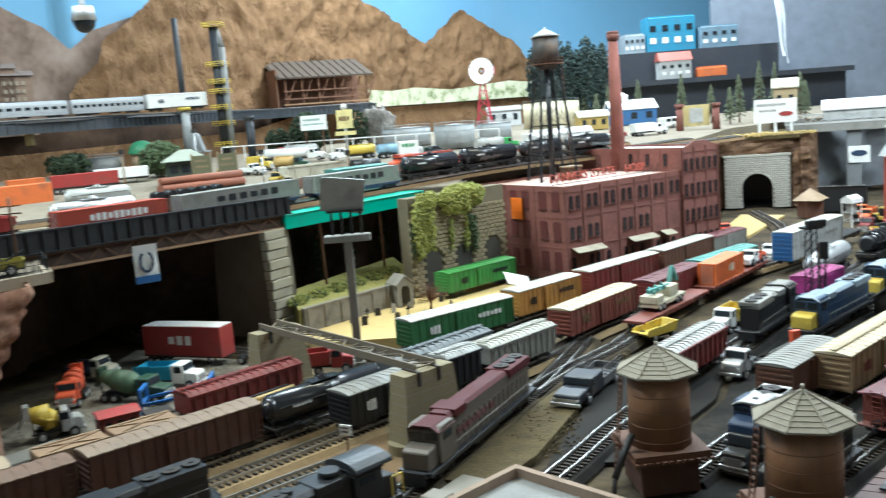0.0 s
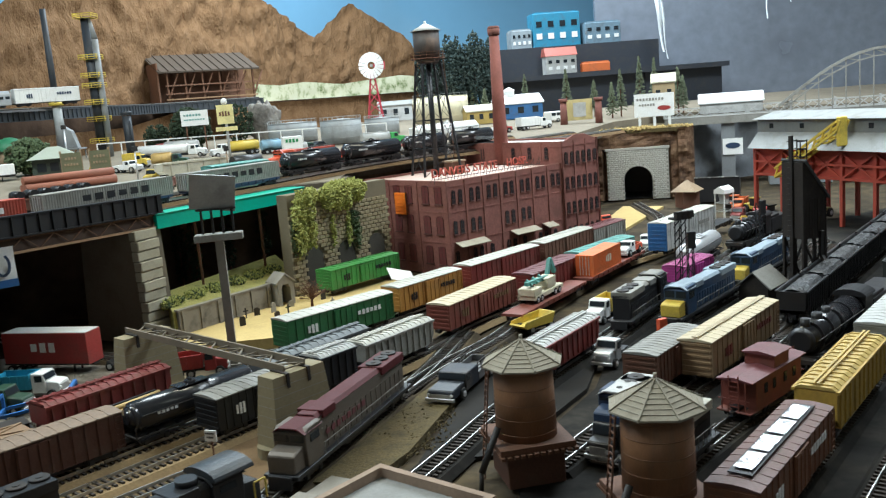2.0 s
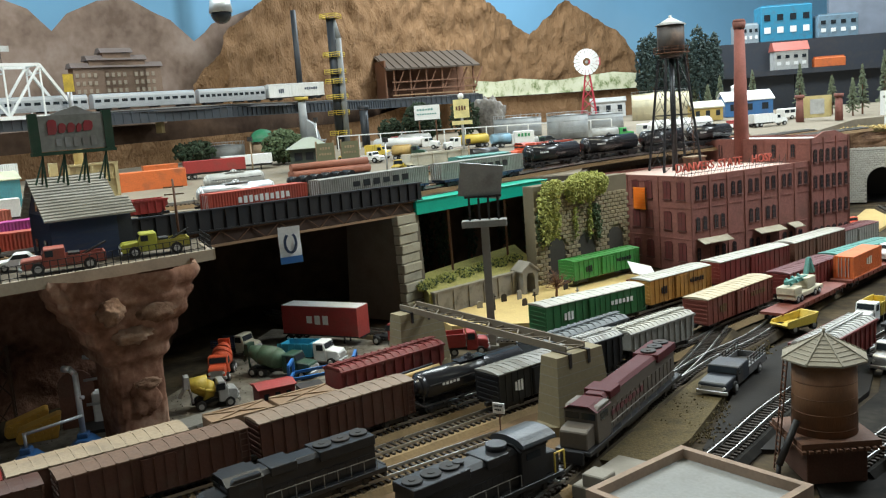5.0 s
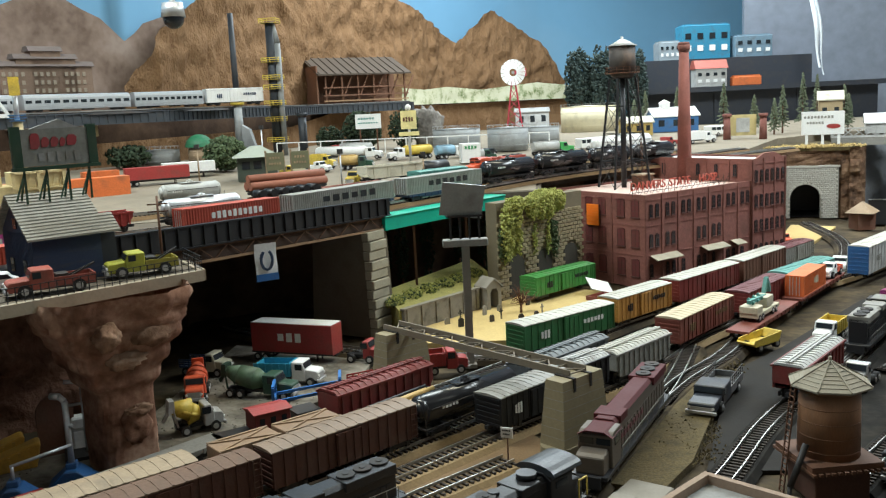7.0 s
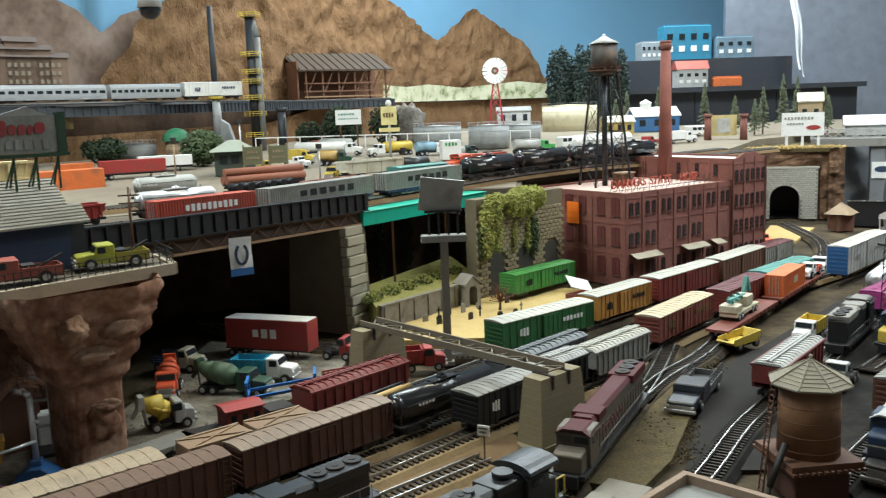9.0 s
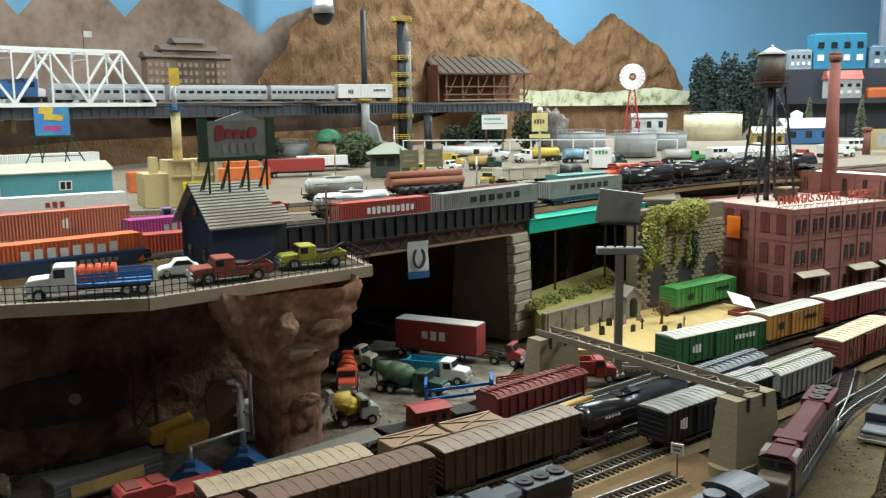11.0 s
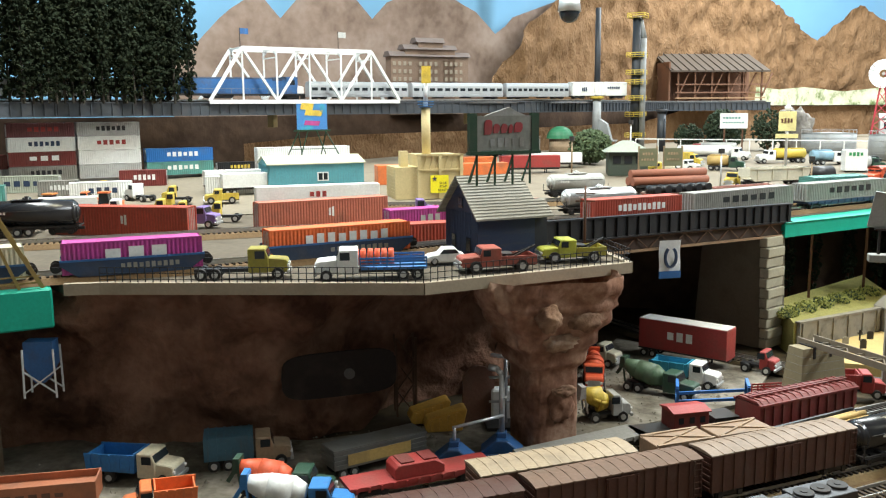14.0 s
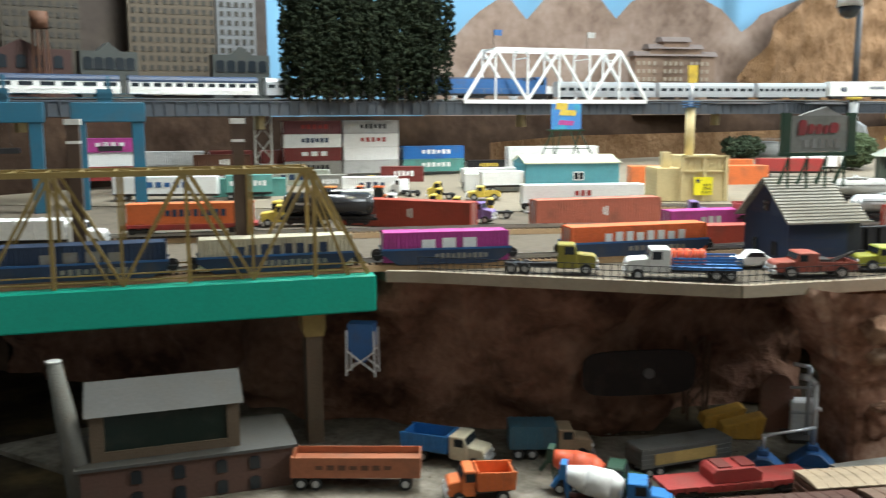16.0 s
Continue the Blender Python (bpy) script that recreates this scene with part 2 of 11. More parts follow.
def wheel(parent, x, y, r, w):
    ob = shared("wheel", wheel_mesh(r, w, "tyre"), parent, x, y, r)
    shared("rim", wheel_mesh(r, w, "rim"), ob)
    return ob


RAIL = 0.012


def bogie(parent, x):
    ob = shared("bogie", wheel_mesh(0, 0, "bogie"), parent, x, 0, RAIL)
    for s in (-1, 1):
        shared("wheel", wheel_mesh(0.0058, 0, "rail"), ob, s * 0.012, 0, 0.0058)
    return ob


def between(p, q):
    """Middle, length and heading of the stretch from p to q."""
    dx, dy = q[0] - p[0], q[1] - p[1]
    return (p[0] + q[0]) / 2, (p[1] + q[1]) / 2, math.hypot(dx, dy), math.degrees(math.atan2(dy, dx))

# ---- the room and the table ----


def foam_mat(name, a, b, c, scale, bump, dist):
    """Carved foam with upright gouges."""
    m = rock_mat(name, a, b, c, scale, bump, dist)
    n, l = m.node_tree.nodes, m.node_tree.links
    mp = n.new("ShaderNodeMapping")
    mp.inputs["Scale"].default_value = (1.5, 1.5, 0.8)
    tex = [q for q in n if q.type == "TEX_NOISE"]
    l.new(n["Texture Coordinate"].outputs["Object"], mp.inputs["Vector"])
    for q in tex:
        l.new(mp.outputs[0], q.inputs["Vector"])
    return m


M_wall = mat("room_wall", (0.46, 0.46, 0.465), 0.9, scale=3, bump=0.05)
M_soil = rock_mat("yard_soil", (0.026, 0.02, 0.014), (0.055, 0.042, 0.026), (0.11, 0.082, 0.045), 14, 0.5, 0.003)
M_ash = rock_mat("cinder_ground", (0.008, 0.007, 0.006), (0.015, 0.0135, 0.0115), (0.032, 0.028, 0.022), 20, 0.4, 0.002)
M_road = mat("dark_asphalt", (0.02, 0.018, 0.016), 0.85, scale=25, dirt=0.3, dirt_col=(0.05, 0.043, 0.034), spec=0.2)
M_gravel = rock_mat("grey_gravel", (0.085, 0.073, 0.056), (0.17, 0.152, 0.122), (0.27, 0.245, 0.205), 26, 0.5, 0.003)
M_cliff = rock_mat("red_rock", (0.07, 0.034, 0.022), (0.18, 0.092, 0.06), (0.29, 0.165, 0.11), 14, 1.0, 0.014)
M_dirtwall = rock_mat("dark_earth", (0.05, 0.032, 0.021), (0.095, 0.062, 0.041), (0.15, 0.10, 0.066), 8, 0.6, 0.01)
M_foam = foam_mat("brown_foam", (0.175, 0.098, 0.048), (0.215, 0.124, 0.062), (0.25, 0.15, 0.08), 17, 1.0, 0.022)
M_tan = rock_mat("painted_hills", (0.15, 0.105, 0.08), (0.24, 0.175, 0.14), (0.32, 0.25, 0.21), 8, 0.15, 0.004)
M_camo = rock_mat("camouflage_cloth", (0.13, 0.18, 0.06), (0.55, 0.55, 0.38), (0.60, 0.60, 0.46), 22, 0.3, 0.004)
M_sky = mat("sky_blue_wall", (0.18, 0.37, 0.55), 0.9, var=0.04, scale=1.5, bump=0, dirt=0.3, dirt_col=(0.30, 0.44, 0.54))
M_slate = rock_mat("stratified_rock", (0.05, 0.03, 0.02), (0.13, 0.075, 0.045), (0.22, 0.14, 0.085), 20, 0.9, 0.006)
M_yard = mat("pale_yard", (0.22, 0.185, 0.135), 0.9, var=0.2, scale=12, dirt=0.6, dirt_col=(0.15, 0.125, 0.09))

M_deck = mat("dusty_deck", (0.12, 0.10, 0.075), 0.95, var=0.3, scale=16, dirt=0.6, dirt_col=(0.06, 0.05, 0.04), spec=0.2)


def structure(name, bm, material, label, category):
    return tagged(part(name, bm, material), label, category, "", "structure")


for name, box in (("wall_south", (-3.2, 3.2, -1.6, -1.5, -0.9, 1.8)), ("wall_west", (-3.3, -3.2, -1.6, 6.4, -0.9, 1.8)),
                  ("wall_east", (3.2, 3.3, -1.6, 6.4, -0.9, 1.8)), ("wall_north", (-3.2, 3.2, 6.3, 6.4, -0.9, 1.8))):
    bm = B()
    bx(bm, *box)
    structure(name, bm, M_wall, "plain grey painted wall of the dim exhibition room", "wall")
bm = B()
bx(bm, -3.3, 3.3, -1.6, 6.4, 1.8, 1.9)
structure("ceiling", bm, M_wall, "plain grey ceiling above the layout", "ceiling")
bm = B()
bx(bm, -3.3, 3.3, -1.6, 6.4, -1.0, -0.9)
structure("floor", bm, M_wall, "plain grey floor of the aisle", "floor")

# lower ground of the layout, slightly uneven
bm = B()
bmesh.ops.create_grid(bm, x_segments=110, y_segments=90, size=1)
for v in bm.verts:
    v.co = Vector((v.co.x * 2.6, 2.3 + v.co.y * 2.0, 0))
    v.co.z = -0.0035 + 0.003 * noise.noise(v.co * 9)
structure("ground", bm, M_soil, "dark brown scattered soil of the lower railway yard", "ground")


def patch(name, pts, z, material, label):
    bm = B()
    slab(bm, pts, -0.004, z)
    return structure(name, bm, material, label, "ground")


patch("road", [(0.21, 0.98), (0.30, 1.30), (0.40, 1.42), (0.62, 1.72), (0.70, 1.66), (0.46, 1.34), (0.40, 1.15), (0.29, 0.98)], 0.0025, M_road, "dark asphalt road between the sidings")
patch("yard_ground", [(0.29, 0.55), (0.30, 0.97), (0.41, 1.15), (0.47, 1.34), (0.72, 1.66), (1.0, 2.1), (1.9, 2.6), (1.9, 0.9), (0.9, 0.5)], 0.0015, M_ash, "black cinder ground under the freight yard")
patch("sand_yard", [(-0.13, 1.45), (-0.176, 1.515), (-0.06, 1.685), (-0.01, 1.80), (0.09, 1.86), (0.2, 1.78), (0.12, 1.60), (0.02, 1.46)], 0.012, M_sand, "yellow sandy ground of the small graveyard")
patch("quarry_ground", [(-1.2, 0.45), (-1.1, 0.78), (-0.66, 0.90), (-0.45, 1.10), (-0.45, 1.50), (-0.2, 1.42), (-0.21, 1.25), (-0.42, 0.98), (-0.56, 0.74), (-0.8, 0.5)], 0.002, M_gravel, "grey gravel ground of the truck park")
patch("grass_strip", [(0.10, 0.95), (0.19, 1.16), (0.255, 1.27), (0.275, 1.22), (0.20, 1.0), (0.16, 0.93)], 0.005, M_grass, "straw coloured grass between track and road")
patch("cork_bed", [(-0.42, 0.70), (-0.02, 1.12), (0.03, 1.10), (0.10, 0.98), (0.02, 0.80), (-0.2, 0.62)], 0.0015, M_cork, "tan cork roadbed under the front tracks")
patch("path", [(0.60, 2.26), (0.76, 2.66), (0.86, 2.60), (0.66, 2.22)], 0.003, M_sand, "yellow sand path before the tunnel portal")
M_bank = mat("straw_grass", (0.27, 0.25, 0.075), 0.95, var=0.6, scale=60, bump=0.9, dirt=0.4, dirt_col=(0.08, 0.07, 0.03))
bank = patch("grass_bank", [(-0.178, 1.517), (-0.215, 1.60), (-0.085, 1.90), (-0.035, 1.80), (-0.063, 1.688)], 0.049, M_bank, "straw green grassy bank rising behind the graveyard wall")
for v in bank.data.vertices:
    if v.co.z > 0.03 and v.co.x + 0.6 * (1.6 - v.co.y) < -0.2:
        v.co.z = 0.066

# ---- upper deck, a gently rising table ----
DECK = 0.2


def zd(x, y):
    """Height of the upper deck, level at the rim and rising to the back."""
    return DECK + min(0.05, max(0.0, (y - 1.1) * 0.8 - (x + 0.6) * 0.45 - 0.4) * 0.055)


rim = [(-0.845, 0.735), (-0.815, 0.755), (-0.50, 0.885), (-0.335, 1.09)]
edge = [(-0.385, 1.16), (-0.42, 1.22), (-0.25, 1.56), (-0.05, 1.88), (0.06, 1.90), (0.065, 2.09), (0.30, 2.33), (0.40, 2.43), (0.62, 2.60), (0.82, 2.98), (1.1, 3.2), (2.6, 3.3)]
back = [(2.6, 6.25), (-3.1, 6.25), (-3.1, 0.0), (-1.40, 0.08), (-0.905, 0.765)]
bm = B()
slab(bm, rim + edge + back, DECK - 0.01, DECK)
bmesh.ops.triangulate(bm, faces=[f for f in bm.faces if len(f.verts) > 4])
structure("deck", bm, M_deck, "dusty brown-grey upper deck of the layout carrying the container yard", "ground")
bm = B()
slab(bm, [(-3.1, 0.2), (-0.2, 1.826), (-0.05, 1.90), (0.05, 1.91), (0.055, 2.095), (0.29, 2.335), (0.39, 2.44), (0.61, 2.61), (0.81, 3.0), (1.1, 3.22), (2.6, 3.32), (2.6, 6.25), (-3.1, 6.25)], DECK - 0.01, DECK + 0.004)
bmesh.ops.triangulate(bm, faces=bm.faces)
for lim in (0.0, 0.05 / 0.055):
    bmesh.ops.bisect_plane(bm, geom=bm.verts[:] + bm.edges[:] + bm.faces[:], plane_co=(-0.6, 1.1 + (0.4 + lim) / 0.8, 0), plane_no=(-0.45, 0.8, 0))
for v in bm.verts:
    if v.co.z > DECK:
        v.co.z = zd(v.co.x, v.co.y) + 0.001
structure("rear_yard", bm, M_yard, "pale sandy ground of the rear freight yard, rising to the back", "ground")
bm = B()
for p, q in zip(rim, rim[1:]):
    beam(bm, (*p, DECK - 0.0035), (*q, DECK - 0.0035), 0.008, 0.0125)
beam(bm, (*rim[-1], DECK - 0.0035), (-0.385, 1.16, DECK - 0.0035), 0.008, 0.0125)
structure("edge_trim", bm, M_rim_edge, "tan wooden edge strip along the deck rim", "trim")


def wall_sheet(name, line, z0, z1, material, label, rough=0.02, lean=0.0, seg=60, rows=16):
    """A rocky wall along a line, with lumps; lean pushes the top forward."""
    bm = B()
    pts = [Vector((*p, 0)) for p in line]
    ln = [0.0]
    for a, b in zip(pts, pts[1:]):
        ln.append(ln[-1] + (b - a).length)
    grid = []
    for i in range(seg + 1):
        s = ln[-1] * i / seg
        k = max(j for j in range(len(pts) - 1) if ln[j] <= s + 1e-9)
        a, b = pts[k], pts[k + 1]
        u = (s - ln[k]) / max(1e-6, ln[k + 1] - ln[k])
        p = a.lerp(b, u)
        nrm = Vector(((b - a).y, -(b - a).x, 0)).normalized()
        col = []
        for j in range(rows + 1):
            w = j / rows
            z = z0 + (z1 - z0) * w
            q = Vector((p.x, p.y, z))
            d = rough * noise.fractal(q * 14, 1.0, 2.0, 4) + lean * w ** 3
            col.append(bm.verts.new(q + nrm * d))
        grid.append(col)
    for i in range(seg):
        for j in range(rows):
            f = bm.faces.new((grid[i][j], grid[i + 1][j], grid[i + 1][j + 1], grid[i][j + 1]))
            f.smooth = True
    return structure(name, bm, material, label, "wall")


wall_sheet("cliff_wall", [(-1.5, 0.62), (-1.0, 0.74), (-0.86, 0.79), (-0.66, 0.91), (-0.62, 1.04), (-0.57, 1.14), (-0.52, 1.18)], -0.005, 0.193, M_cliff, "dark red carved rock face below the deck rim", 0.03, 0.03, 110, 30)
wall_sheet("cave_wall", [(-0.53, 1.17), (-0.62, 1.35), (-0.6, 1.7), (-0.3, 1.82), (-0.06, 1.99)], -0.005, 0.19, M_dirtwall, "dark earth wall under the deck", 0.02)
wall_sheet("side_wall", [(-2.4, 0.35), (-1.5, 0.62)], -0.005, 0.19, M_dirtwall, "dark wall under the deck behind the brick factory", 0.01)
wall_sheet("rear_cut", [(0.055, 1.905), (0.06, 2.09), (0.30, 2.335), (0.40, 2.435), (0.62, 2.60)], -0.005, 0.2, M_slate, "brown rock cutting behind the brick building", 0.01)
wall_sheet("far_cut", [(0.98, 2.95), (1.3, 3.22), (2.6, 3.3)], -0.005, 0.2, mat("grey_retaining_wall", (0.20, 0.21, 0.225), 0.8, var=0.3, dirt=0.5, dirt_col=(0.10, 0.09, 0.08)), "grey concrete wall below the rear deck", 0.015)

# ---- painted backdrop: sky, hills and carved mountain ----
MOUNTAIN = [(5.74, 0.485), (5.94, 0.575), (6.03, 0.649), (6.16, 0.731), (6.3, 0.82), (6.68, 0.926), (7.27, 0.998), (7.45, 0.943), (7.71, 0.864), (7.92, 0.786), (8.1, 0.691), (8.23, 0.77), (8.39, 0.868), (8.5, 0.82), (8.67, 0.752), (8.82, 0.696), (8.93, 0.593), (9.01, 0.486)]
HILLS = [(3.6, 0.5), (3.78, 0.569), (3.92, 0.63), (4.18, 0.706), (4.32, 0.637), (4.45, 0.70), (4.62, 0.744), (4.83, 0.71), (4.96, 0.65), (5.06, 0.70), (5.25, 0.74), (5.45, 0.75), (5.6, 0.712), (5.71, 0.69), (5.86, 0.625), (6.03, 0.682), (6.3, 0.76), (7.0, 0.76)]
RIDGE = [(7.42, 0.469), (7.61, 0.46), (7.82, 0.472), (8.16, 0.454), (8.38, 0.468), (8.62, 0.482), (8.81, 0.468), (9.08, 0.452)]

ARC = [(-2.25, 0.1), (-2.18, 0.7), (-2.0, 1.25), (-1.8, 1.65), (-1.57, 2.0), (-1.34, 2.4), (-1.08, 2.84), (-0.8, 3.8), (-0.36, 4.65), (0.25, 5.2), (0.9, 5.5), (2.4, 5.75)]


def arc_point(s, off=0.0):
    """The point at fraction index s along ARC, moved back by off."""
    k = min(int(s), len(ARC) - 2)
    a, b = Vector(ARC[k]), Vector(ARC[k + 1])
    n = Vector((-(b - a).y, (b - a).x)).normalized()
    return a.lerp(b, s - k) + n * off


def board(name, tops, z0, material, label, off=0.0, bump=0.0, rows=10, cat="backdrop", step=0.08, gouge=0.0):
    """A cut-out board along the arc: tops gives (s, height) pairs."""
    bm = B()
    cols = []
    for (s0, h0), (s1, h1) in zip(tops, tops[1:]):
        n = max(1, int((s1 - s0) / step))
        for i in range(n):
            cols.append((s0 + (s1 - s0) * i / n, h0 + (h1 - h0) * i / n))
    cols.append(tops[-1])
    grid = []
    for s, h in cols:
        p = arc_point(s, off)
        q = arc_point(s, off - 0.1) - p
        col = []
        for j in range(rows + 1):
            z = z0 + (h - z0) * j / rows
            c = Vector((p.x, p.y, z))
            d = bump * (noise.fractal(Vector((c.x, c.y, c.z)) * 9, 1.0, 2.0, 4))
            if gouge:
                g = noise.noise(Vector((c.x * 26, c.y * 26, c.z * 11)))
                d += gouge * max(0.0, abs(g) - 0.22)
                if j == rows:
                    c.z += 0.012 * noise.noise(Vector((s * 30, 3.3, 0)))
            col.append(bm.verts.new(c + Vector((q.x, q.y, 0)) * 10 * d))
        grid.append(col)
    for a, b in zip(grid, grid[1:]):
        for j in range(rows):
            f = bm.faces.new((a[j], b[j], b[j + 1], a[j + 1]))
            f.smooth = True
    return structure(name, bm, material, label, cat)


board("backdrop", [(0, 1.75), (11, 1.75)], 0.2, M_sky, "sky blue painted backdrop wall", 0.22)
board("hills_backdrop", HILLS, 0.2, M_tan, "grey tan painted hills with scalloped skyline", 0.10, 0.0, 8)
board("mountain_backdrop", MOUNTAIN, 0.2, M_foam, "brown carved foam mountain with two peaks", 0.04, 0.016, 60, step=0.015, gouge=0.034)
board("city_backdrop", [(0, 1.2), (2.66, 1.2)], 0.2, mat("dim_city_print", (0.06, 0.047, 0.04), 0.9, var=0.4, scale=6, dirt=0.5), "dim brown printed city backdrop", 0.13)
board("ridge", RIDGE, 0.392, M_camo, "pale ridge draped in camouflage cloth", -0.10, 0.012, 5)

# ---- railway stock ----


def car_base(name, label, category, p, q, z, group, gap=0.006):
    x, y, ln, rz = between(p, q)
    ob = thing(name, label, category, x, y, z, rz, group)
    return ob, ln - gap


def underframe(ob, ln, w):
    bm = B()
    bx(bm, -ln / 2 + 0.004, ln / 2 - 0.004, -0.005, 0.005, 0.0195, 0.025)
    for k in (-1, 1):
        bx(bm, k * ln / 2 - 0.005, k * ln / 2 + 0.005, -0.002, 0.002, 0.018, 0.022)
        for j in (0.15, 0.3):
            bx(bm, k * ln * j - 0.003, k * ln * j + 0.003, -w / 2 + 0.004, w / 2 - 0.004, 0.019, 0.024)
    part("underframe", bm, M_black, ob)
    for k in (-1, 1):
        bogie(ob, k * (ln / 2 - 0.024))


def boxcar(p, q, body, roof, label, z=0.0, w=0.038, h=0.062, letters=None, ribs=14, group="freight cars in the yard", walk_mat=None):
    ob, ln = car_base("boxcar", label, "boxcar", p, q, z, group)
    underframe(ob, ln, w)
    z0, z1 = 0.021, h - 0.003
    bm = B()
    bx(bm, -ln / 2, ln / 2, -w / 2, w / 2, z0, z1)
    shell = part("body", bm, body, ob)
    bm = B()
    bx(bm, -0.0007, 0.0007, -0.0005, 0.0009, z0, z1)
    rib = mesh_of(bm, body)
    for i in range(ribs + 1):
        x = -ln / 2 + 0.0008 + (ln - 0.0016) * i / ribs
        shared("rib", rib, shell, x, w / 2, 0)
        shared("rib", rib, shell, x, -w / 2, 0, 0, 0, 180)
    bm = B()
    bx(bm, -0.0005, 0.001, -w / 2 + 0.002, w / 2 - 0.002, -0.0012, 0.0012)
    rib = mesh_of(bm, body)
    for j in range(6):
        zz = z0 + (z1 - z0) * (j + 0.5) / 6
        shared("end_rib", rib, shell, ln / 2, 0, zz)
        shared("end_rib", rib, shell, -ln / 2, 0, zz, 0, 0, 180)
    bm = B()
    ww = w / 2 + 0.0012
    prism_x(bm, [(-ww, z1), (ww, z1), (ww, z1 + 0.0012), (ww * 0.5, z1 + 0.0028), (0, z1 + 0.0034), (-ww * 0.5, z1 + 0.0028), (-ww, z1 + 0.0012)], -ln / 2 - 0.001, ln / 2 + 0.001)
    top = part("roof", bm, roof, ob)
    bm = B()
    prism_x(bm, [(-ww, z1 + 0.0008), (ww, z1 + 0.0008), (ww, z1 + 0.0018), (0, z1 + 0.0042), (-ww, z1 + 0.0018)], -0.0008, 0.0008)
    rib = mesh_of(bm, roof)
    for i in range(1, ribs):
        shared("roof_rib", rib, top, -ln / 2 + ln * i / ribs)
    if walk_mat:
        bm = B()
        for s in (-0.0025, 0, 0.0025):
            bx(bm, -ln / 2, ln / 2, s - 0.0009, s + 0.0009, z1 + 0.0046, z1 + 0.0056)
        for i in range(6):
            x = -ln / 2 + ln * (i + 0.5) / 6
            bx(bm, x - 0.001, x + 0.001, -0.003, 0.003, z1 + 0.002, z1 + 0.0047)
        part("running_board", bm, walk_mat, ob)
    for s in (-1, 1):
        bm = B()
        y0, y1 = sorted((s * (w / 2 + 0.0006), s * (w / 2 + 0.0022)))
        bx(bm, -0.017, 0.017, y0, y1, z0 + 0.001, z1 - 0.002)
        for j in range(4):
            x = -0.015 + 0.01 * j
            ya, yb = sorted((s * (w / 2 + 0.0022), s * (w / 2 + 0.003)))
            bx(bm, x - 0.0006, x + 0.0006, ya, yb, z0 + 0.002, z1 - 0.003)
        part("door", bm, body, ob)
        bm = B()
        x = -s * (ln / 2 - 0.005)
        y = s * (w / 2 + 0.0018)
        for dx in (-0.004, 0.004):
            beam(bm, (x + dx, y, z0), (x + dx, y, z1), 0.0008)
        for j in range(6):
            zz = z0 + (z1 - z0) * (j + 0.5) / 6
            beam(bm, (x - 0.004, y, zz), (x + 0.004, y, zz), 0.0007)
        part("ladder", bm, body, ob)
        if letters:
            bars(ob, letters, -s * 0.26 * ln, (z0 + z1) / 2 + 0.004, 6, ln * 0.24, 0.007, s * (w / 2 + 0.001), "lettering")
            bars(ob, letters, s * 0.28 * ln, (z0 + z1) / 2, 3, ln * 0.1, 0.012, s * (w / 2 + 0.001), "emblem")
    return ob


